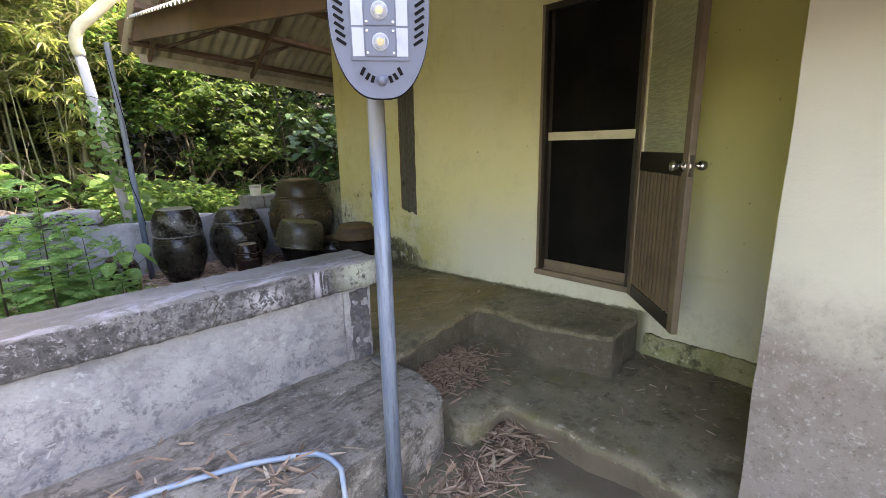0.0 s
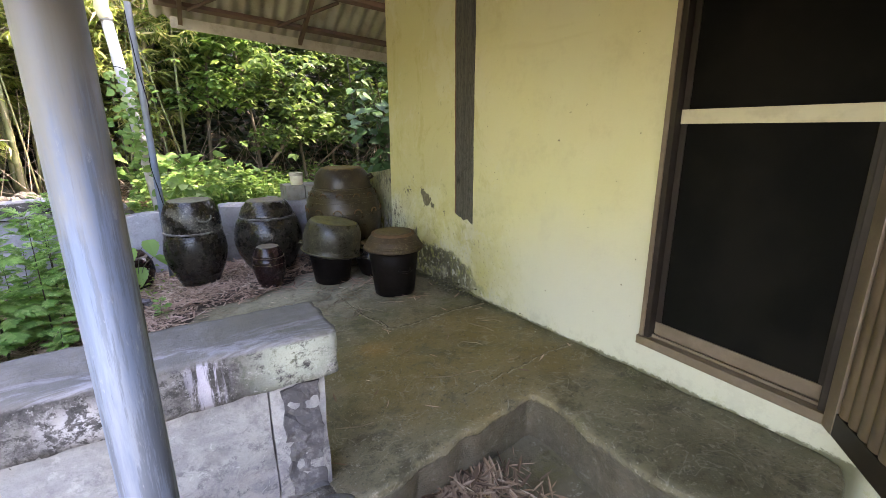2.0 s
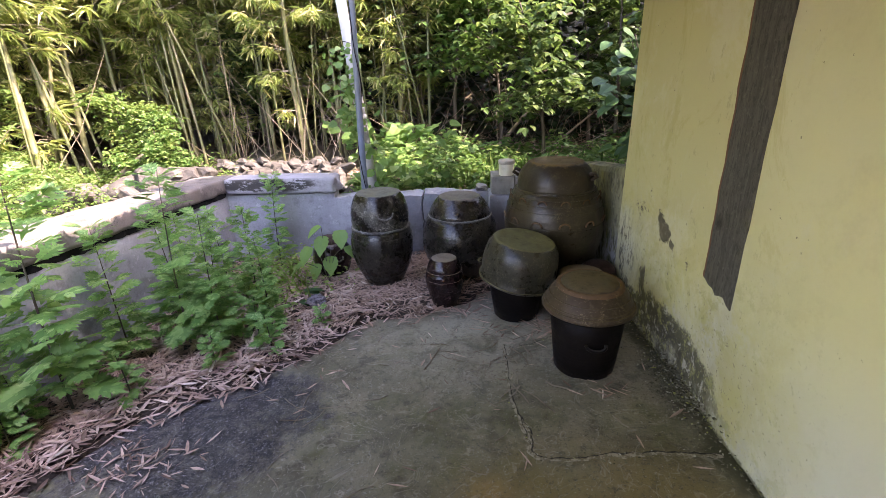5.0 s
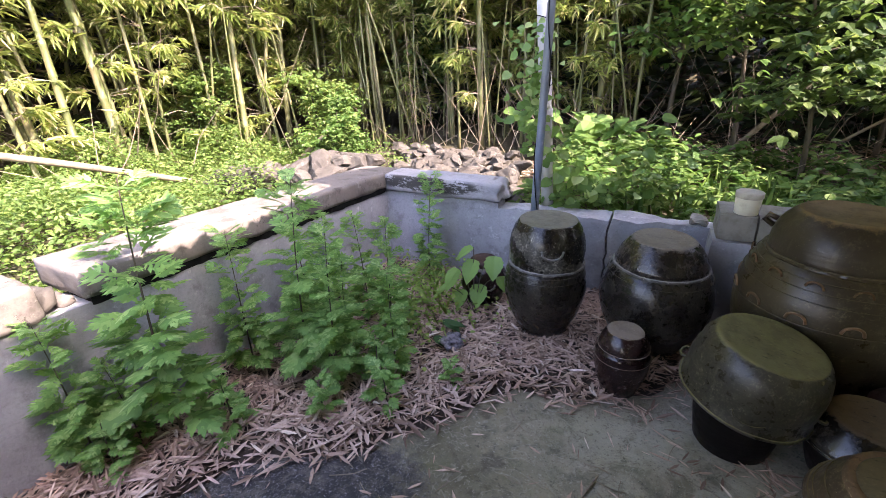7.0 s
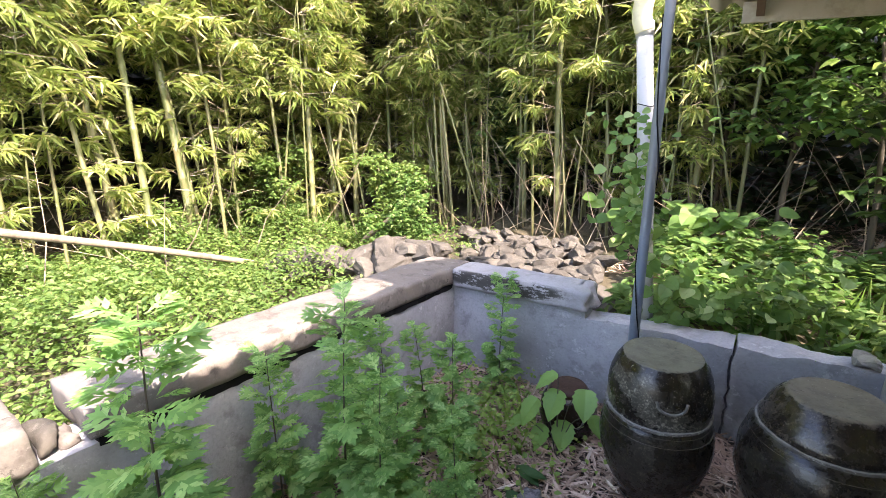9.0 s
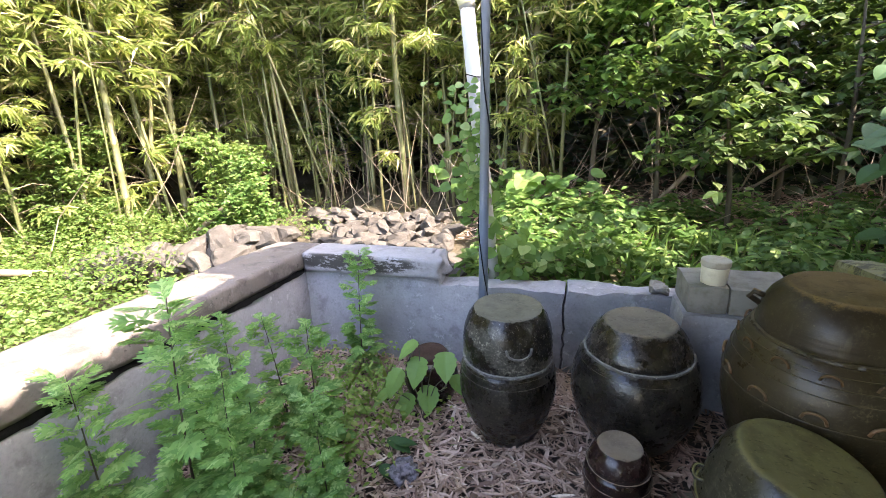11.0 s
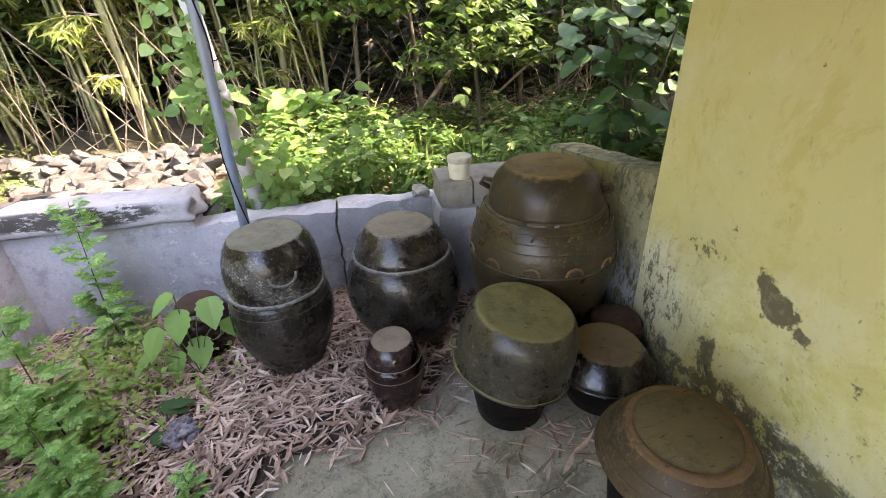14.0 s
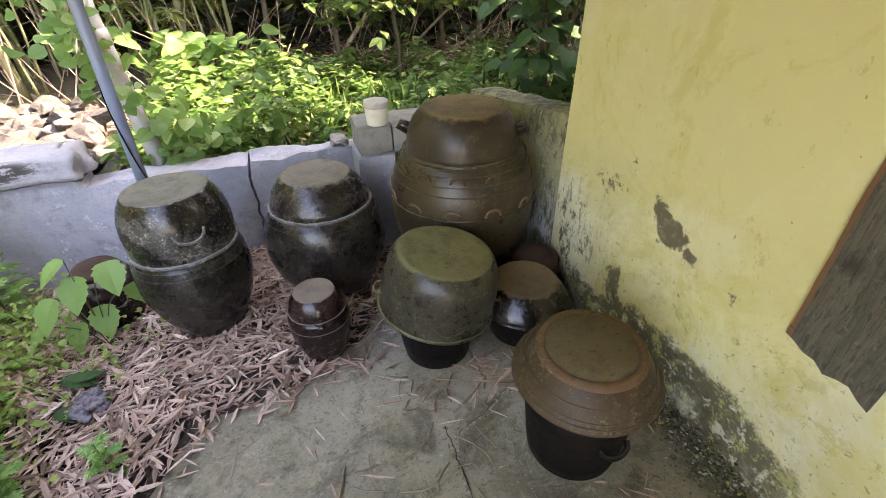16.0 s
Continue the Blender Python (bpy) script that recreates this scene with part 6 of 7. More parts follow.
hose = thing("garden_hose", (-2.9, 1.5, 0.0), "pale blue plastic hose lying over the concrete ledge", "hose")
pts = curve_points([(-3.6, 1.72, 0), (-2.95, 1.735, 0), (-2.6, 1.64, 0), (-2.40, 1.56, 0), (-2.28, 1.49, 0), (-2.245, 1.395, 0)], 8)
pts = [Vector((p.x, p.y, apron_z(p.x, p.y) + 0.014)) for p in pts] + [Vector((-2.245, 1.335, -0.01)), Vector((-2.265, 1.285, -0.12)), Vector((-2.30, 1.255, -0.268)), Vector((-2.55, 1.1, -0.268))]
part("tube", tube([p - Vector((-2.9, 1.5, 0.0)) for p in pts], 0.0115, 10), M["hose"], hose, smooth=True)


# ---- stones ----
def stone_mesh(seed, sx, sy, sz, sub=3, amp=0.35):
    bm = bmesh.new()
    bmesh.ops.create_icosphere(bm, subdivisions=sub, radius=0.5)
    r = random.Random(seed)
    cuts = [(Vector((r.gauss(0, 1), r.gauss(0, 1), r.gauss(0, 1))).normalized(), r.uniform(0.27, 0.42)) for _ in range(13)]
    for v in bm.verts:
        p = v.co.copy()
        for n, d in cuts:
            h = p.dot(n) - d
            if h > 0:
                p -= n * h
        p += p.normalized() * 0.05 * noise.fractal(p * 4 + Vector((seed, 0, 0)), 1, 2, 3)
        v.co = Vector((p.x * sx, p.y * sy, p.z * sz))
    me = bpy.data.meshes.new("stone")
    bm.to_mesh(me)
    bm.free()
    return me


STONES = [stone_mesh(i, 1.25, 1.0, 0.8, 3) for i in range(9)]
for me in STONES:
    me.materials.append(M["rock"])


def stone(parent, place, size, r):
    ob = new("stone", r.choice(STONES))
    ob.parent = parent
    ob.matrix_basis = Matrix.LocRotScale(place, Euler((r.uniform(-0.4, 0.4), r.uniform(-0.4, 0.4), r.uniform(0, 6.3))), (size * r.uniform(0.9, 1.3), size * r.uniform(0.8, 1.1), size * r.uniform(0.7, 1.0)))
    return ob


r = random.Random(3)
dry = tagged(new("stone_wall"), "tumbled dry-stone wall of pale fieldstones behind the coping", "stone wall")
dry.matrix_world = Matrix.Translation((-3.4, 6.5, 0.3))
for row in range(6):
    for i in range(12):
        t = (i + 0.5 * (row % 2) + r.uniform(-0.3, 0.3)) / 12
        x, y = -3.62 - 0.14 * row + (1.37 + 0.03 * row) * t, 6.24 + 0.25 * row + r.uniform(-0.08, 0.08)
        stone(dry, (x + 3.4, y - 6.5, outer_z(x, y) - 0.3 + 0.07 + r.uniform(-0.02, 0.035)), r.uniform(0.17, 0.30) * (1.1 - 0.25 * t), r)
        if row > 2 and i % 2:
            stone(dry, (x + 3.46, y - 6.5, outer_z(x, y) - 0.3 + 0.16), r.uniform(0.13, 0.2), r)
for i in range(58):
    t = r.random()
    x, y = -3.7 - 1.5 * t + r.uniform(-0.1, 0.1), 6.25 - 0.6 * t + r.uniform(-0.28, 0.28)
    x = min(x, -4.05) if y < 6.1 else x
    stone(dry, (x + 3.4, y - 6.5, outer_z(x, y) - 0.3 + 0.10 + r.choice((0.0, 0.15, 0.3)) * (1 - 0.6 * t)), r.uniform(0.22, 0.40), r)
for x, y, s in ((-3.98, 3.0, 0.25), (-3.98, 3.45, 0.2), (-4.1, 2.75, 0.3)):
    stone(dry, (x + 3.4, y - 6.5, outer_z(x, y) - 0.3 + 0.1), s, r)
flat = link("flat_stone", bmesh.new(), M["rock_dark"])
flat.data = stone_mesh(44, 0.27, 0.2, 0.10, 3)
flat.data.materials.append(M["rock_dark"])
flat.data.polygons.foreach_set("use_smooth", [True] * len(flat.data.polygons))
flat.location = (-3.345, 2.82, soil_z(-3.345, 2.82) + 0.035)
tagged(flat, "flat dark grey stone lying at the foot of the side wall", "stone")
peb = stone_mesh(40, 0.17, 0.13, 0.075, 3)
pebm = link("river_stone", bmesh.new(), M["rock_dark"])
pebm.data = peb
peb.materials.append(M["rock_dark"])
peb.polygons.foreach_set("use_smooth", [True] * len(peb.polygons))
pebm.location = (-1.615, 1.875, apron_z(-1.615, 1.875) + 0.03)
tagged(pebm, "smooth dark grey river stone lying at the foot of the wall", "stone")


# ---- plants ----
def stuff(name, cloud, material, label, category):
    ob = finish(name, cloud.mesh(name), material)
    return tagged(ob, label, category, kind="stuff")


# dry bamboo leaves
lit, heap = Cloud(), Cloud()


def litter(x, y, z, size=None, flat=0.14, into=lit):
    a = rnd.uniform(0, 6.3)
    into.add(STRIP, (x, y, z), size or rnd.uniform(0.035, 0.135), (math.cos(a), math.sin(a), rnd.uniform(-flat, flat)), (rnd.gauss(0, flat), rnd.gauss(0, flat), 1), rnd.uniform(0.8, 2.3))


for _ in range(31000):
    x = rnd.uniform(-3.42, 0.0)
    y = rnd.uniform(2.5, 5.76)
    d = y - soil_edge(x)
    bare = ((x + 2.84) / 0.13) ** 2 + ((y - 2.94) / 0.07) ** 2 < 1
    if not bare and d > 0.25 * rnd.random() - 0.12 and (x < -0.9 or rnd.random() < 0.5):
        litter(x, y, max(soil_z(x, y), floor_z(x, y)) + rnd.uniform(0.004, 0.026))
for cx, cy, z, n, sx, sy in ((-1.20, 1.78, -0.15, 1500, 0.15, 0.11), (-1.28, 1.16, -0.27, 300, 0.08, 0.09), (-1.68, 1.10, -0.285, 420, 0.18, 0.09), (-2.5, 1.42, 0.02, 60, 0.15, 0.06), (-2.9, 1.75, 0.03, 30, 0.2, 0.1)):
    for _ in range(n):
        x, y = cx + rnd.gauss(0, sx), cy + rnd.gauss(0, sy)
        if z == -0.15:
            x, y = max(x, -1.48), min(y, 1.90)
            zz = -0.145
        elif z > -0.1:
            y = min(max(y, 1.4), 1.98)
            zz = apron_z(x, y) + 0.004
        else:
            x = min(x, -1.21)
            y = min(y, 1.28)
            zz = z - 0.01
        litter(x, y, zz + abs(rnd.gauss(0, 0.016)) + 0.004, rnd.uniform(0.05, 0.13), 0.10, heap)
for _ in range(240):
    x, y = rnd.uniform(-2.6, -0.05), rnd.uniform(2.1, 5.0)
    if y < soil_edge(x) and rnd.random() < 0.35 + 0.5 * (y > 3.6):
        litter(x, y, floor_z(x, y) + 0.007, rnd.uniform(0.03, 0.11), 0.06)
for _ in range(110):
    x, y = rnd.gauss(-2.60, 0.13), rnd.gauss(3.08, 0.09)
    litter(x, y, max(floor_z(x, y), soil_z(x, y)) + 0.006 + abs(rnd.gauss(0, 0.004)), rnd.uniform(0.03, 0.10), 0.06)
for cx, cy, n in ((-0.60, 4.30, 34), (-0.52, 4.20, 22), (-0.93, 4.28, 16), (-0.42, 3.58, 14), (-1.12, 4.50, 26), (-1.45, 4.5, 20)):
    for _ in range(n):
        x, y = cx + rnd.gauss(0, 0.09), cy + rnd.gauss(0, 0.05)
        litter(x, y, max(floor_z(x, y), soil_z(x, y) if y > soil_edge(x) else -9) + 0.006 + abs(rnd.gauss(0, 0.005)), rnd.uniform(0.04, 0.12), 0.08)
for _ in range(26):
    x, y = rnd.uniform(-0.95, -0.1), rnd.uniform(0.2, 0.95)
    litter(x, y, -0.147, rnd.uniform(0.03, 0.08), 0.08)
for _ in range(5200):
    x, y = rnd.uniform(-2.6, 2.0), rnd.uniform(7.0, 9.8)
    litter(x, y, outer_z(x, y) + rnd.uniform(0.005, 0.04), rnd.uniform(0.08, 0.20), 0.3)
stuff("leaf_heap", heap, M["dark_litter"], "darker brown bamboo leaves heaped in the corner of the step", "dry leaves")
stuff("leaf_litter", lit, M["litter"], "pinkish-brown dry bamboo leaves strewn over the soil and concrete", "dry leaves")
tw = bmesh.new()
for _ in range(80):
    x, y = rnd.uniform(-2.6, -0.1), rnd.uniform(2.3, 4.9)
    a, l = rnd.uniform(0, 6.3), rnd.uniform(0.06, 0.2)
    z = max(floor_z(x, y), soil_z(x, y) if y > soil_edge(x) else -9) + 0.008
    p = [(x + math.cos(a + 0.1 * k) * l * k / 3, y + math.sin(a + 0.1 * k) * l * k / 3, z + 0.004 * (k % 2)) for k in range(4)]
    tube(p, 0.0022, 4, tw)
for _ in range(24):
    x, y = rnd.gauss(-0.85, 0.22), rnd.gauss(3.85, 0.22)
    a, l, b = rnd.uniform(0, 6.3), rnd.uniform(0.08, 0.24), rnd.uniform(-0.2, 0.2)
    z = max(floor_z(x, y), soil_z(x, y) if y > soil_edge(x) else -9) + 0.008
    p = [(x + math.cos(a + b * k) * l * k / 3, y + math.sin(a + b * k) * l * k / 3, z + 0.006 * (k % 2)) for k in range(4)]
    tube(p, rnd.uniform(0.0025, 0.0042), 5, tw)
tagged(link("fallen_twigs", tw, M["twig"]), "thin dead twigs scattered on the concrete", "twigs", kind="stuff")


deb = Cloud()
for _ in range(1500):
    y = rnd.uniform(2.5, 4.75)
    x = -abs(rnd.gauss(0, 0.035 + 0.05 * math.exp(-((y - 3.75) / 0.35) ** 2)))
    if rnd.random() < 0.25 + 0.75 * math.exp(-((y - 3.85) / 0.5) ** 2):
        a = rnd.uniform(0, 6.3)
        deb.add(CHIP, (x - 0.005, y, floor_z(x, y) + rnd.uniform(0.004, 0.03) * (1 if x > -0.06 else 0.4)), rnd.uniform(0.004, 0.013), (math.cos(a), math.sin(a), rnd.uniform(-0.3, 0.3)), (rnd.gauss(0, 0.3), rnd.gauss(0, 0.3), 1), 1.6)
for _ in range(900):
    y = rnd.gauss(3.62, 0.17)
    x = -abs(rnd.gauss(0.0, 0.045))
    a = rnd.uniform(0, 6.3)
    deb.add(CHIP, (x - 0.004, y, floor_z(x, y) + rnd.uniform(0.004, 0.07) * max(0.1, 1 + x / 0.09)), rnd.uniform(0.005, 0.018), (math.cos(a), math.sin(a), rnd.uniform(-0.3, 0.3)), (rnd.gauss(0, 0.3) - 0.3, rnd.gauss(0, 0.3), 1), 1.6)
for line in CRACKS:
    pts = curve_points([(x, y, 0) for x, y in line], 14)
    for p in pts:
        for _ in range(rnd.choice((0, 0, 1, 2))):
            a = rnd.uniform(0, 6.3)
            x, y = p.x + rnd.gauss(0, 0.022), p.y + rnd.gauss(0, 0.022)
            deb.add(CHIP, (x, y, floor_z(x, y) + 0.007), rnd.uniform(0.004, 0.014), (math.cos(a), math.sin(a), 0.1), (0, 0, 1), 1.5)
stuff("plaster_debris", deb, M["crumbs"], "mossy crumbs of fallen plaster along the wall foot", "debris")


def weed(name, seed, height, leaf_shape, size, pairs, leaf_material, label, category, group, lean=0.12, wide=1.0):
    """An upright herb: a stem and whorls of leaves that shrink to the tip."""
    q = random.Random(seed)
    ob = thing(name, (0, 0, 0), label, category, group)
    bend = Vector((q.gauss(0, lean), q.gauss(0, lean), 0))
    pts = [Vector((bend.x * t * t * height, bend.y * t * t * height, t * height)) for t in [k / 8 for k in range(9)]]
    part("stem", tube(pts, 0, 6, taper=[0.0055 * (1 - 0.75 * k / 8) for k in range(9)]), M["stem"], ob)
    c = Cloud()
    for i in range(pairs):
        t = 0.12 + 0.88 * i / pairs
        p = Vector((bend.x * t * t * height, bend.y * t * t * height, t * height))
        for s in range(3 if t < 0.5 else 2 if t < 0.8 else 5):
            a = i * 2.4 + s * 2.1 + q.uniform(-0.3, 0.3)
            l = size * (1.05 - 0.6 * t) * q.uniform(0.75, 1.15)
            w = Vector((math.cos(a), math.sin(a), q.uniform(-0.1, 0.45) + 0.5 * t))
            stemlet = p + w.normalized() * l * 0.25
            c.add(HERB if t < 0.66 else leaf_shape, stemlet, l * (0.80 if t < 0.66 else 1.0), w, (q.gauss(0, 0.3), q.gauss(0, 0.3), 1), wide if t >= 0.66 else 1.0)
            for e in range(1):
                a2 = a + q.choice((-0.8, 0.8))
                c.add(HERB if t < 0.66 else leaf_shape, p + w.normalized() * l * 0.2, l * 0.55, (math.cos(a2), math.sin(a2), q.uniform(-0.2, 0.4)), (q.gauss(0, 0.3), q.gauss(0, 0.3), 1), wide)
    me = c.mesh("leaves")
    tagged(finish("leaves", me, leaf_material, ob), kind="stuff")
    return ob


KINDS = [weed("mugwort", 10 + i, 0.80 + 0.05 * (i % 4), CUT, 0.19, 21, M["mugwort_leaf"], "tall fresh-green mugwort with deeply lobed leaves", "weed", "mugwort in the soil bed", 0.05, 1.35) for i in range(4)]
SPOTS = [(-3.15, 3.43, 1.6), (-2.90, 4.07, 1.36), (-2.67, 4.05, 1.0), (-2.88, 5.51, 0.98), (-2.72, 4.68, 0.98),
         (-3.22, 3.95, 1.05), (-3.10, 4.35, 1.0), (-3.0, 4.80, 0.85), (-3.32, 3.14, 0.95), (-3.34, 2.62, 0.8), (-2.44, 4.28, 0.75),
         (-3.28, 4.75, 0.8), (-2.80, 4.30, 0.85), (-3.26, 3.30, 0.6)]
r = random.Random(5)
for i, (x, y, s) in enumerate(SPOTS):
    m = Matrix.Translation((x, y, soil_z(x, y) - 0.01)) @ Matrix.Rotation(r.uniform(0, 6.3), 4, "Z") @ Matrix.Scale(s, 4)
    if i < 4:
        KINDS[i].matrix_basis = m
    else:
        o = copy_thing(KINDS[i % 4], Matrix())
        o.matrix_basis = m

# younger shoots, short and bushy
SHOOTS = [(-2.93, 3.56, 1.0), (-2.34, 4.03, 0.95), (-2.60, 3.83, 0.85), (-2.48, 4.16, 1.15), (-3.2, 3.15, 1.0), (-2.11, 4.32, 0.6)]
shoot = weed("young_mugwort", 31, 0.27, HERB, 0.17, 7, M["mugwort_leaf"], "short bushy mugwort shoot with broad lobed leaves", "weed", "young mugwort in the soil bed", 0.1, 1.0)
for i, (x, y, s) in enumerate(SHOOTS):
    m = Matrix.Translation((x, y, soil_z(x, y) - 0.01)) @ Matrix.Rotation(r.uniform(0, 6.3), 4, "Z") @ Matrix.Scale(s, 4)
    (copy_thing(shoot, Matrix()) if i else shoot).matrix_basis = m

# low weeds between the mugwort and the back wall
low = Cloud()
for _ in range(7000):
    x, y = rnd.uniform(-3.4, -1.95), rnd.uniform(4.0, 5.7)
    dens = max(math.exp(-((x + 2.75) / 0.45) ** 2 - ((y - 5.25) / 0.4) ** 2), 0.75 * math.exp(-((x + 2.62) / 0.22) ** 2 - ((y - 4.65) / 0.35) ** 2))
    if rnd.random() < dens:
        h = 0.22 * rnd.random() ** 1.3
        a = rnd.uniform(0, 6.3)
        low.add(OVAL, (x, y, soil_z(x, y) + h), rnd.uniform(0.018, 0.042), (math.cos(a), math.sin(a), rnd.uniform(-0.2, 0.8)), (rnd.gauss(0, 0.3), rnd.gauss(0, 0.3), 1), 1.2)
for cx, cy in ((-2.70, 5.0), (-2.63, 4.74)):
    for _ in range(14):
        a = rnd.uniform(0, 6.3)
        low.add(OVAL, (cx + rnd.gauss(0, 0.05), cy + rnd.gauss(0, 0.05), soil_z(cx, cy) + rnd.uniform(0.02, 0.07)), rnd.uniform(0.05, 0.09), (math.cos(a), math.sin(a), 0.2), (0, 0, 1), 1.1)
stuff("low_weeds", low, M["weed_leaf"], "low yellow-green weeds in the soil bed", "weeds")
gr = Cloud()
for _ in range(50):
    x, y = rnd.gauss(-2.62, 0.22), rnd.gauss(5.0, 0.25)
    if y < 5.7 and y > soil_edge(x):
        gr.add(LANCE, (x, y, soil_z(x, y)), rnd.uniform(0.12, 0.3), (rnd.gauss(0, 0.35), rnd.gauss(0, 0.35), 1), (rnd.gauss(0, 1), rnd.gauss(0, 1), 0.1), 0.12)
stuff("grass_tuft", gr, M["weed_leaf"], "thin yellow-green grass blades in the soil bed", "grass")


def leafy(name, place, label, spots, leaf_shape, material, category="plant", stems=True):
    """A few big leaves on thin stalks from one root."""
    ob = thing(name, place, label, category)
    for x, y, z, s, a, tip in spots:
        if stems:
            part("stalk", tube(curve_points([(0, 0, 0), (x * 0.4, y * 0.4, z * 0.75), (x, y, z)], 4), 0.0028, 5), M["stem"], ob)
        c = Cloud()
        c.add(leaf_shape, (x, y, z), s, (math.cos(a), math.sin(a), tip), (0, 0, 1))
        finish("leaf", c.mesh("leaf"), material, ob)
    return ob


leafy("nettle_plant", (-2.28, 5.06, soil_z(-2.28, 5.06)), "young plant with big toothed bright green leaves before the pot",
      [(0.13, 0.05, 0.47, 0.17, 5.0, -0.75), (-0.01, 0.05, 0.42, 0.18, 4.5, -0.9), (0.03, 0.05, 0.24, 0.17, 4.8, -1.0), (-0.13, 0.04, 0.33, 0.18, 4.2, -0.8), (-0.03, 0.07, 0.50, 0.15, 3.8, -0.4),
       (0.17, 0.04, 0.33, 0.12, 5.6, -0.6), (-0.19, 0.0, 0.20, 0.15, 3.6, -0.5), (-0.08, 0.03, 0.18, 0.15, 4.4, -0.9)], NETTLE, M["nettle_leaf"])
leafy("dock_plant", (-2.36, 4.76, soil_z(-2.36, 4.76)), "small flat dark green leaves on the leaf litter",
      [(-0.06, 0.08, 0.05, 0.16, 6.0, 0.0), (0.0, 0.05, 0.05, 0.12, 0.4, 0.0), (-0.03, -0.10, 0.04, 0.14, 5.9, 0.0)], OVAL, M["big_leaf"])

rag = bmesh.new()
bmesh.ops.create_icosphere(rag, subdivisions=4, radius=0.5)
for v in rag.verts:
    f = noise.fractal(v.co * 3.2 + Vector((3, 1, 2)), 0.8, 2, 4)
    v.co *= 1 + 0.5 * f
    v.co = Vector((v.co.x * 0.12, v.co.y * 0.15, max(v.co.z, -0.25) * 0.10))
rag = link("crumpled_rag", rag, M["cloth"], smooth=True)
rag.location = (-2.25, 4.645, soil_z(-2.25, 4.645) + 0.035)
tagged(rag, "crumpled grey-violet rag on the dry leaves", "rag")


# ---- woods ----
def bamboo(seed, height, rad, first=0.13, bend=0.09):
    q = random.Random(seed)
    ob = thing("bamboo", (0, 0, 0), "tall green bamboo with drooping narrow leaves in the grove", "bamboo", "bamboo grove")
    lean = Vector((q.gauss(0, bend), q.gauss(0, bend), 0))
    at = lambda t: Vector((lean.x * height * t * t, lean.y * height * t * t, height * t))
    pts, tap = [], []
    n = int(height / 0.26)
    for i in range(n):
        for d, g in ((0.0, 1.0), (0.92, 0.97), (0.97, 1.10)):
            t = min(1, (i + d) / n)
            pts.append(at(t)), tap.append(max(0.004, rad * (1 - 0.75 * t) * g))
    part("culm", tube(pts, 0, 9, taper=tap), M["culm"], ob, smooth=True)
    c = Cloud()
    tws = bmesh.new()
    for i in range(int(n * first), n):
        t = i / n
        for s in range(3):
            a = q.uniform(0, 6.3)
            l = q.uniform(0.25, 0.75) * (1.0 if t > 0.28 else 0.8)
            p = at(t)
            w = Vector((math.cos(a), math.sin(a), q.uniform(0.0, 0.7)))
            e = p + w * l + Vector((0, 0, -0.25 * l))
            tube([p, p + w * l * 0.55, e], 0.0, 3, tws, [0.005, 0.0035, 0.0015])
            if t < 0.2 and q.random() < 0.3:
                continue
            for b in range(11):
                u = q.uniform(0.35, 1.0)
                o = p.lerp(e, u) + Vector((q.gauss(0, 0.04), q.gauss(0, 0.04), q.gauss(0, 0.03)))
                aa = a + q.gauss(0, 0.9)
                for f in range(q.choice((3, 4, 5))):
                    c.add(LANCE, o, q.uniform(0.07, 0.20), (math.cos(aa + f * 0.7 - 0.9), math.sin(aa + f * 0.7 - 0.9), q.uniform(-1.0, 0.45)), (q.gauss(0, 0.4), q.gauss(0, 0.4), 1), 1.15)
    tagged(part("branchwork", tws, M["twig"], ob), kind="stuff")
    tagged(finish("foliage", c.mesh("foliage"), M["bamboo_leaf"], ob), kind="stuff")
    return ob


GROVE = [bamboo(100 + i, 5.2 + 0.35 * (i % 4), 0.020 + 0.007 * (i % 4)) for i in range(8)]
r = random.Random(11)
spots = []
for _ in range(6000):
    if len(spots) >= 190:
        break
    if r.random() < 0.62:
        x, y = r.uniform(-12.5, -6.0), r.uniform(0.0, 12.5)
    else:
        x, y = r.uniform(-7.0, -1.6), r.uniform(8.1, 12.5)
    if x > -6.0 and y < 8.1 + 0.4 * math.sin(x * 2):
        continue
    if min([(x - a) ** 2 + (y - b) ** 2 for a, b in spots] or [9]) < 0.16:
        continue
    spots.append((x, y))
for i, (x, y) in enumerate(spots):
    m = Matrix.Translation((x, y, outer_z(x, y) - 0.05)) @ Matrix.Rotation(r.uniform(0, 6.3), 4, "Z") @ Matrix.Rotation(r.gauss(0, 0.07), 4, "X") @ Matrix.Scale(r.uniform(0.8, 1.25), 4)
    if i < 8:
        GROVE[i].matrix_basis = m
    else:
        o = copy_thing(GROVE[i % 8], Matrix())
        o.matrix_basis = m


# nearly bare canes at the grove's edge
CANES = [bamboo(200 + i, 5.4 + 0.3 * i, 0.011 + 0.0045 * i, 0.36, 0.05) for i in range(4)] + [bamboo(230, 6.2, 0.038, 0.36, 0.03)]
spots = [(-4.97, 7.81, 1), (-5.88, 7.36, 2), (-4.52, 8.23, 1), (-4.08, 8.55, 3), (-6.07, 6.58, 4), (-6.25, 6.30, 3), (-6.9, 6.1, 4), (-3.58, 8.8, 2), (-3.37, 8.74, 0), (-4.85, 7.94, 2), (-6.5, 4.9, 4), (-6.4, 5.6, 2), (-6.3, 3.6, 3), (-6.6, 4.2, 1)]
spots += [(r.uniform(-5.6, -1.4), r.uniform(7.9, 9.2), r.choice((0, 0, 1, 2))) for _ in range(34)] + [(r.uniform(-7.2, -6.0), r.uniform(3.0, 7.2), r.choice((0, 1, 2, 3))) for _ in range(14)]
used = set()
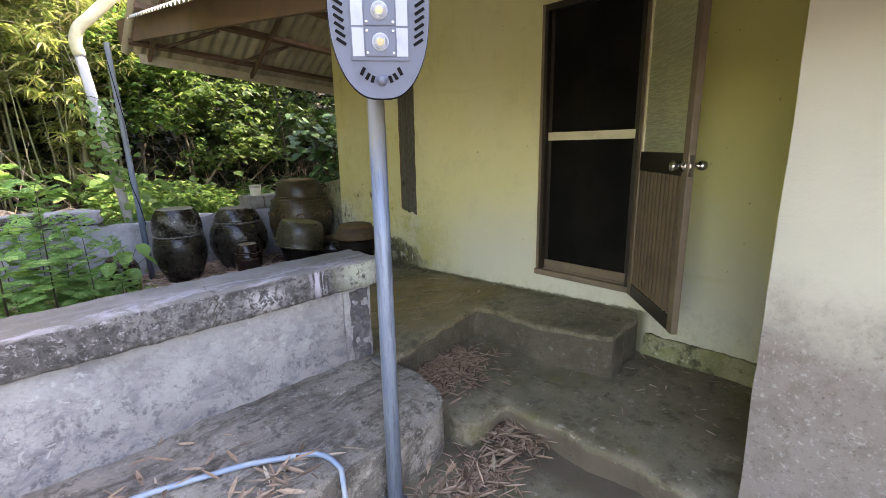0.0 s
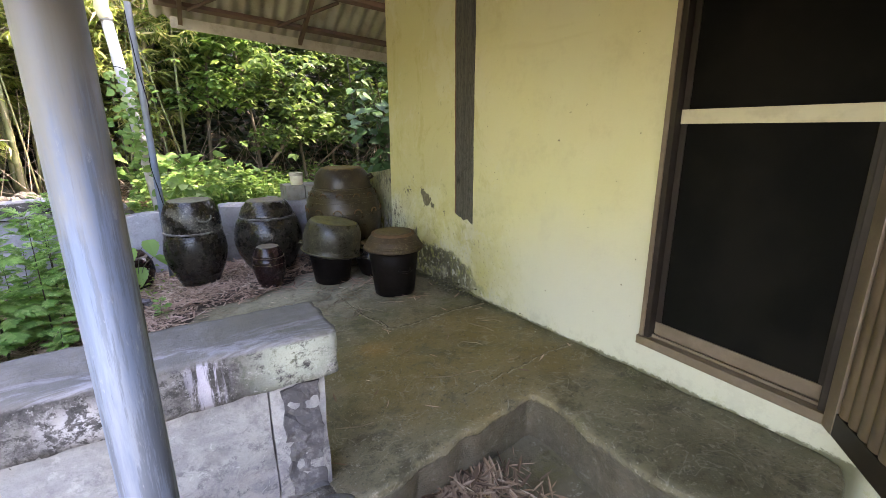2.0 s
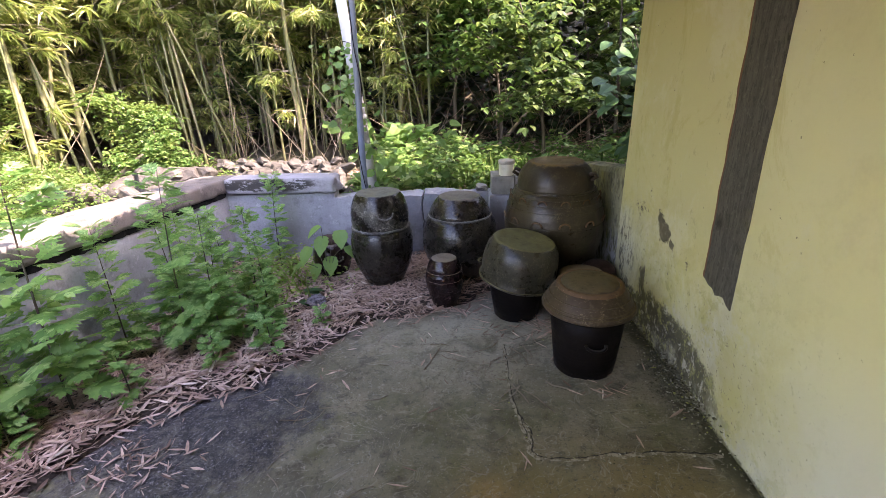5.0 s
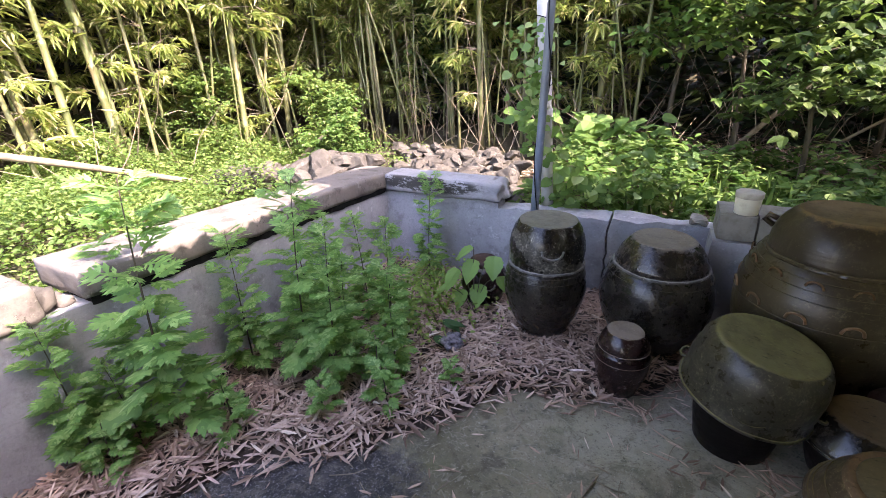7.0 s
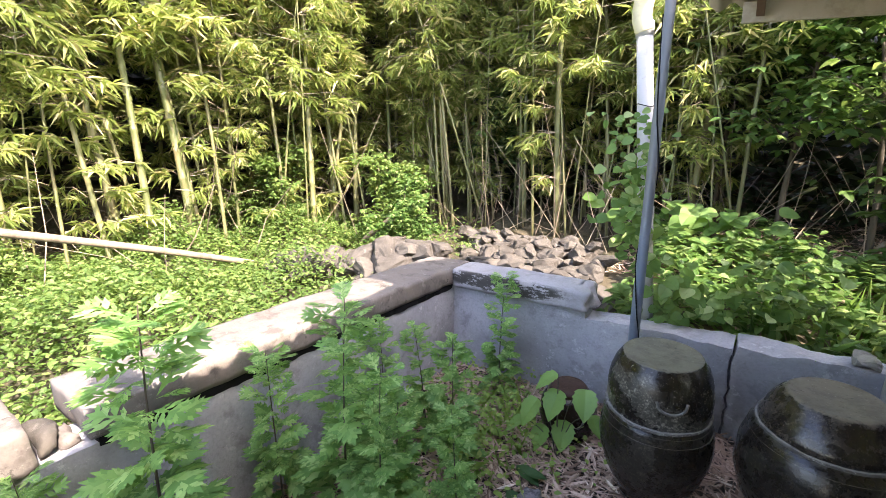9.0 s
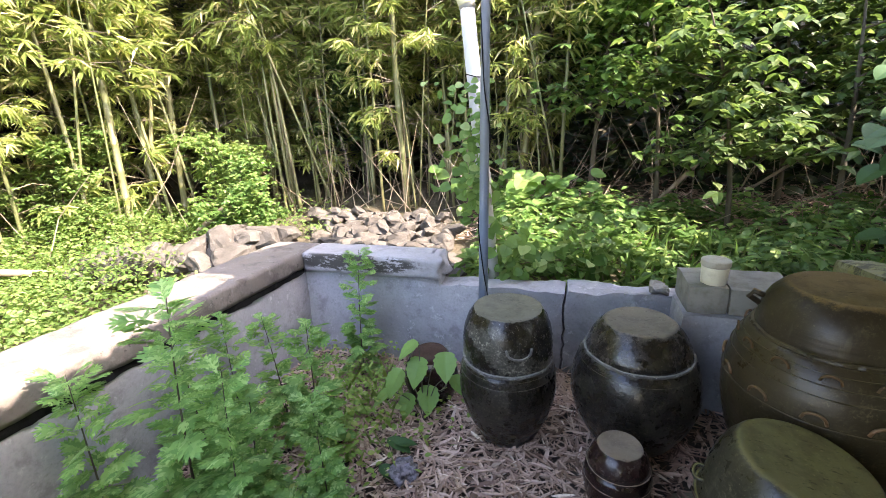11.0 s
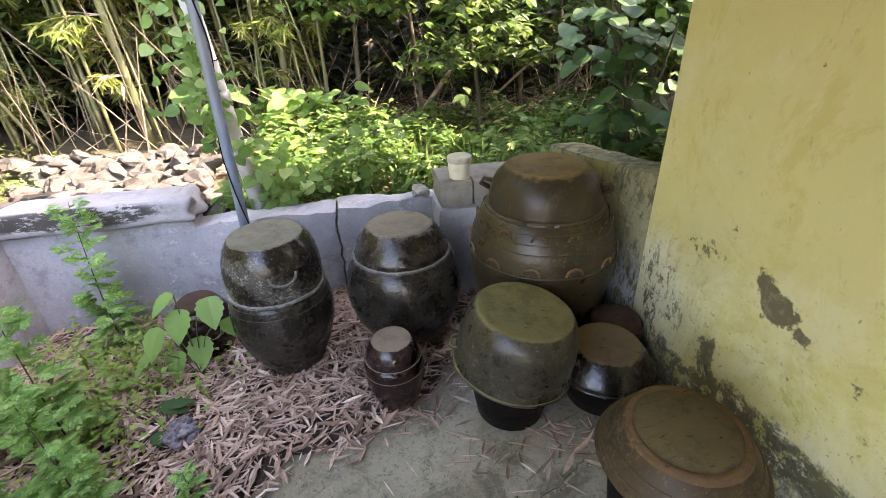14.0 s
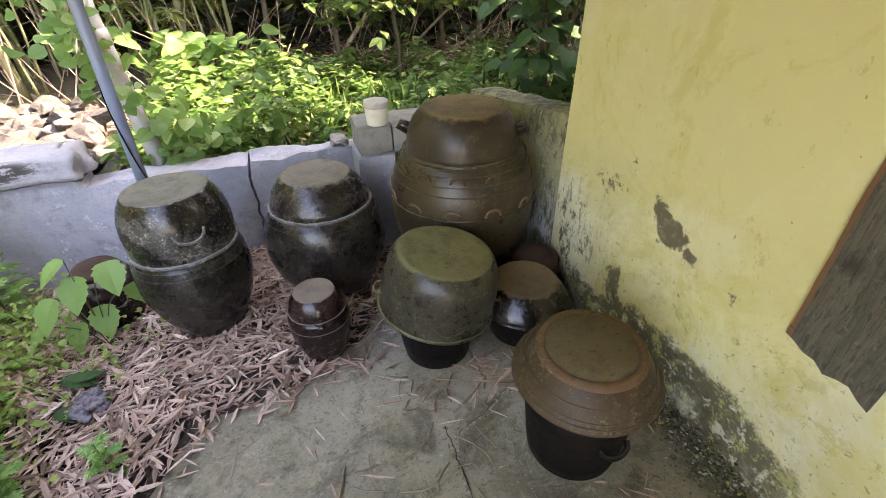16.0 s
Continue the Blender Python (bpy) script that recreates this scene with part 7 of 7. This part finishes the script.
for x, y, kind in spots:
    m = Matrix.Translation((x, y, outer_z(x, y) - 0.05)) @ Matrix.Rotation(r.uniform(0, 6.3), 4, "Z") @ Matrix.Rotation(r.gauss(0, 0.12), 4, "X") @ Matrix.Scale(r.uniform(0.85, 1.15), 4)
    o = copy_thing(CANES[kind], Matrix()) if kind in used else CANES[kind]
    used.add(kind)
    o.matrix_basis = m


def tree(name, seed, place, height, spread_r, leaf_shape, size, count, material, label, bare=0.3):
    """A small broad-leaved tree: tapered trunk, limbs and a loose crown."""
    q = random.Random(seed)
    ob = thing(name, place, label, "tree")
    top = Vector((q.gauss(0, 0.15) * height, q.gauss(0, 0.15) * height, height))
    at = lambda t: Vector((top.x * t * t, top.y * t * t, height * t))
    part("trunk", tube([at(k / 8) for k in range(9)], 0, 9, taper=[0.05 * height / 4 * (1 - 0.8 * k / 8) for k in range(9)]), M["bark"], ob, smooth=True)
    c = Cloud()
    for k in range(13):
        t = q.uniform(bare, 1.0)
        a = q.uniform(0, 6.3)
        p = at(t)
        l = spread_r * q.uniform(0.5, 1.0) * (1.15 - 0.5 * t)
        e = p + Vector((math.cos(a) * l, math.sin(a) * l, q.uniform(-0.1, 0.5) * l))
        mid = p.lerp(e, 0.5) + Vector((0, 0, 0.12 * l))
        limb = curve_points([p, mid, e], 5)
        part("limb", tube(limb, 0, 6, taper=[0.018 * height / 4 * (1 - 0.85 * j / (len(limb) - 1)) for j in range(len(limb))]), M["bark"], ob)
        for j in range(count // 13):
            u = q.random() ** 0.6
            o = limb[int(u * (len(limb) - 1))] + Vector((q.gauss(0, 0.16), q.gauss(0, 0.16), q.gauss(0, 0.10))) * spread_r * 0.8
            aa = q.uniform(0, 6.3)
            for f in range(3):
                c.add(leaf_shape, o, size * q.uniform(0.7, 1.2), (math.cos(aa + f), math.sin(aa + f), q.uniform(-0.6, 0.15)), (q.gauss(0, 0.3), q.gauss(0, 0.3), 1))
    tagged(finish("crown", c.mesh("crown"), material, ob), kind="stuff")
    return ob


# the last tree, hidden by the house, is added to shade the large-leaf shrub
for i, (x, y, h, s, n) in enumerate(((-0.6, 8.4, 2.5, 1.2, 650), (0.9, 8.0, 2.5, 1.2, 650), (-1.9, 9.2, 3.0, 1.4, 750), (0.2, 9.8, 3.2, 1.6, 800), (2.2, 9.3, 4.6, 2.0, 900), (-3.2, 9.9, 2.6, 1.3, 600), (1.6, 7.4, 1.7, 0.9, 600), (3.6, 8.0, 4.2, 1.8, 700), (-1.2, 10.4, 3.6, 1.6, 800), (1.2, 10.8, 4.2, 1.8, 800), (-4.4, 9.0, 2.0, 1.1, 500), (-0.1, 7.6, 2.2, 0.9, 500), (-1.3, 8.6, 2.8, 1.1, 700), (0.8, 9.0, 2.6, 1.2, 800), (2.6, 7.4, 3.0, 1.3, 700), (3.2, 6.05, 3.5, 0.8, 1100))):
    tree("broadleaf_tree", 50 + i, (x, y, outer_z(x, y) - 0.05), h, s, OVAL, 0.115, n, M["wood_leaf"] if i % 3 else M["cover_leaf"], "young broad-leaved tree with layered bright leaves at the wood's edge", 0.3)

# shrub by the house corner with very large leaves
shr = thing("large_leaf_shrub", (0.80, 6.30, outer_z(0.80, 6.30)), "shrub with very large round dull green leaves behind the house corner", "shrub")
q = random.Random(4)
for k in range(7):
    a = q.uniform(0, 6.3)
    e = Vector((math.cos(a) * 0.30 - 0.02, math.sin(a) * 0.28 + 0.1, 1.0 + 0.75 * q.random()))
    limb = curve_points([(0, 0, 0), e * 0.5 + Vector((0.03, 0, 0.05)), e], 5)
    part("stem", tube(limb, 0, 6, taper=[0.014 * (1 - 0.07 * j) for j in range(len(limb))]), M["bark"], shr)
    for j in range(24):
        o = limb[2 + int(q.random() * (len(limb) - 3))] + Vector((q.gauss(0, 0.17), q.gauss(0, 0.15), q.gauss(0, 0.12)))
        aa = q.uniform(0, 6.3)
        c = Cloud()
        c.add(ROUND, o, q.uniform(0.10, 0.175), (math.cos(aa), math.sin(aa) - 0.5, q.uniform(-0.55, 0.0)), (q.gauss(0, 0.25), -0.45 + q.gauss(0, 0.2), 1.0))
        finish("leaf", c.mesh("leaf"), M["big_leaf"], shr)

# ground cover behind the low wall
cov = Cloud()
for _ in range(9000):
    x, y = rnd.uniform(-2.3, 1.6), rnd.uniform(6.0, 8.2)
    h = (0.12 + 0.36 * max(0, fbm(x, y, 4, 1.9) + 0.42)) * rnd.random() ** 0.5
    a = rnd.uniform(0, 6.3)
    cov.add(OVAL, (x, y, outer_z(x, y) + h), rnd.uniform(0.035, 0.115), (math.cos(a), math.sin(a) - 0.3, rnd.uniform(-0.4, 0.4)), (rnd.gauss(0, 0.3), rnd.gauss(0, 0.3), 1), 1.05)
stuff("ground_cover", cov, M["cover_leaf"], "dense leafy green undergrowth behind the low wall", "undergrowth")
gr = Cloud()
for _ in range(260):
    x, y = rnd.uniform(-1.6, 0.6), rnd.uniform(6.05, 7.0)
    gr.add(LANCE, (x, y, outer_z(x, y)), rnd.uniform(0.2, 0.45), (rnd.gauss(0, 0.5), rnd.gauss(0, 0.5), 1), (rnd.gauss(0, 1), rnd.gauss(0, 1), 0.1), 0.5)
stuff("grass_tuft", gr, M["cover_leaf"], "long green grass blades behind the low wall", "grass")
cov = Cloud()
for _ in range(72000):
    x, y = rnd.uniform(-7.4, -3.92), rnd.uniform(1.6, 7.6)
    if y > 5.5 and x > -5.6 and rnd.random() < 0.85:
        continue
    h = (0.14 + 0.55 * max(0, fbm(x, y, 6, 0.9) + 0.45) * min(1, 0.35 + (-3.9 - x) * 0.6)) * rnd.random() ** 0.45
    a = rnd.uniform(0, 6.3)
    cov.add(OVAL2, (x, y, outer_z(x, y) + h), rnd.uniform(0.026, 0.056), (math.cos(a), math.sin(a), rnd.uniform(-0.7, 0.6)), (rnd.gauss(0, 0.5), rnd.gauss(0, 0.5), 1), 1.0)
stuff("ground_cover", cov, M["bright_leaf"], "sunlit yellow-green undergrowth beyond the side wall", "undergrowth")

# vine on the drain pipe and the pole
vine = Cloud()
for _ in range(330):
    t = rnd.random() ** 1.1
    x = -2.06 - 0.07 * t + rnd.gauss(-0.03 * t, 0.085)
    if abs(x + 2.03) < 0.04 and rnd.random() < 0.6 or t < 0.35 and x < -2.06:
        continue
    y = (6.02 if t < 0.2 else 5.86) + rnd.gauss(0, 0.09)
    y = max(y, 5.99) if t < 0.2 else y
    a = rnd.uniform(0, 6.3)
    vine.add(ROUND, (x, y, 0.50 + 1.35 * t), rnd.uniform(0.04, 0.10) * (1 - 0.35 * t), (math.cos(a), math.sin(a) - 0.8, rnd.uniform(-0.9, 0.1)), (rnd.gauss(0, 0.45), -0.6 + rnd.gauss(0, 0.45), 0.8))
for _ in range(95):
    x, y = rnd.gauss(-1.66, 0.24), rnd.gauss(6.14, 0.10)
    a = rnd.uniform(0, 6.3)
    vine.add(ROUND, (x, max(y, 5.99), 0.5 + abs(rnd.gauss(0, 0.22))), rnd.uniform(0.05, 0.115), (math.cos(a), math.sin(a) - 0.8, rnd.uniform(-0.7, 0.3)), (rnd.gauss(0, 0.5), -0.4 + rnd.gauss(0, 0.5), 0.9))
stuff("climbing_vine", vine, M["vine_leaf"], "heart-leaved vine climbing the drain pipe", "vine")
# broad pale leaves at the wood's edge
broad = Cloud()
for cx, cy, cz in ((-2.40, 8.0, 0.98), (-1.72, 7.6, 0.95)):
    for _ in range(46):
        a, u = rnd.uniform(0, 6.3), rnd.random() ** 0.6
        x, y = cx + rnd.gauss(0, 0.24), cy + rnd.gauss(0, 0.14)
        broad.add(ROUND, (x, y, outer_z(x, y) + 0.06 + (cz - outer_z(x, y)) * u), rnd.uniform(0.11, 0.19), (math.cos(a), math.sin(a) - 0.6, rnd.uniform(-0.5, 0.1)), (rnd.gauss(0, 0.3), -0.5 + rnd.gauss(0, 0.25), 1))
stuff("broad_leaf_weeds", broad, M["vine_leaf"], "weeds with broad pale green leaves at the wood's edge", "weeds")

# shrub in the grove's edge
for i, (x, y, h) in enumerate(((-4.62, 6.55, 0.95), (-5.35, 7.2, 1.2), (-6.6, 6.3, 1.0))):
    tree("shrub", 80 + i, (x, y, outer_z(x, y) - 0.03), h, 0.5 if i == 0 else 0.7, OVAL, 0.045 if i == 0 else 0.056, 1500, M["cover_leaf"] if i == 0 else M["bright_leaf"], "leafy green shrub at the edge of the bamboo", 0.05)

# dense foliage deep in the wood, its shade put into the leaf colour
deep = Cloud()


def chip(x, y, z, size, flat=0.5):
    a = rnd.uniform(0, 6.3)
    deep.add(CHIP, (x, y, z), size, (math.cos(a), math.sin(a), rnd.uniform(-0.8, 0.2) * flat * 2), (rnd.gauss(0, flat), rnd.gauss(0, flat), 1), 1.5)


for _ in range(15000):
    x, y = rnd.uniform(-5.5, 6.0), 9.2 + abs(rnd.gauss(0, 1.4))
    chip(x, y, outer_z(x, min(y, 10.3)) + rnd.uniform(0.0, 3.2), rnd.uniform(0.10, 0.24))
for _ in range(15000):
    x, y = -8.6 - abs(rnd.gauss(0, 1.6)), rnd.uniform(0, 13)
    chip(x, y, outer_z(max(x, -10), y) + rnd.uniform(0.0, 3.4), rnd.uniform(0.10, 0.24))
# leaf screen added out of view on the right to block sky light
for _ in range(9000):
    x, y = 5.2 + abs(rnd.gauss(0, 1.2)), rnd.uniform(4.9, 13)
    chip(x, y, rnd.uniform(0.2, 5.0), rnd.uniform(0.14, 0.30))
# unseen leaf layer added overhead to shade the wood
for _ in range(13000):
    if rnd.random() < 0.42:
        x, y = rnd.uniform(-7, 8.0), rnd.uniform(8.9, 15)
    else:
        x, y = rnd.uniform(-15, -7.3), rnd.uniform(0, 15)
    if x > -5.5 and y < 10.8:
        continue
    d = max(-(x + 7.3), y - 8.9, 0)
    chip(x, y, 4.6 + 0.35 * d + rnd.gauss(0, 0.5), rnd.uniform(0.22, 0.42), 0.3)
stuff("deep_foliage", deep, M["dark_leaf"], "dense foliage coloured dark for deep shade, with added canopy and side leaves", "foliage")

# dead canes and twigs
dead = bmesh.new()
for _ in range(330):
    if rnd.random() < 0.25:
        x, y = rnd.uniform(-9, -5.4), rnd.uniform(0.5, 9)
    else:
        x, y = rnd.uniform(-5, 3), rnd.uniform(7.6, 10.5)
    z = outer_z(x, y)
    a, l = rnd.uniform(0, 6.3), rnd.uniform(0.5, 1.9)
    w = Vector((math.cos(a) * rnd.uniform(0.1, 1.2), math.sin(a) * 0.5, rnd.uniform(0.2, 1.5))).normalized()
    tube([(x, y, z), Vector((x, y, z)) + w * l * 0.5 + spread(0.05), Vector((x, y, z)) + w * l], 0, 4, dead, [0.006, 0.0045, 0.002])
tagged(link("dead_canes", dead, M["twig"]), "dead brown canes and twigs among the trees", "dead canes", kind="stuff")


def pole_stick(a, b, rad, label):
    a = Vector(a)
    ob = thing("fallen_stick", a, label, "stick")
    part("stick", tube(curve_points([Vector((0, 0, 0)), (Vector(b) - a) * 0.5 + Vector((0.02, 0, 0.02)), Vector(b) - a], 4), rad, 7), M["twig"], ob, smooth=True)


pole_stick((-0.72, 7.95, 0.60), (-0.05, 8.1, 1.35), 0.024, "pale bare stick leaning in the undergrowth")
pole_stick((0.25, 8.6, 0.6), (1.1, 8.4, 1.35), 0.016, "thin bare stick leaning in the undergrowth")
pole_stick((-5.6, 5.60, 0.46), (-5.6, 3.1, 1.40), 0.03, "pale fallen pole lying in the undergrowth")
pole_stick((-5.35, 6.7, 0.5), (-4.75, 6.6, 0.86), 0.035, "broken pale stub of a branch beside the stones")
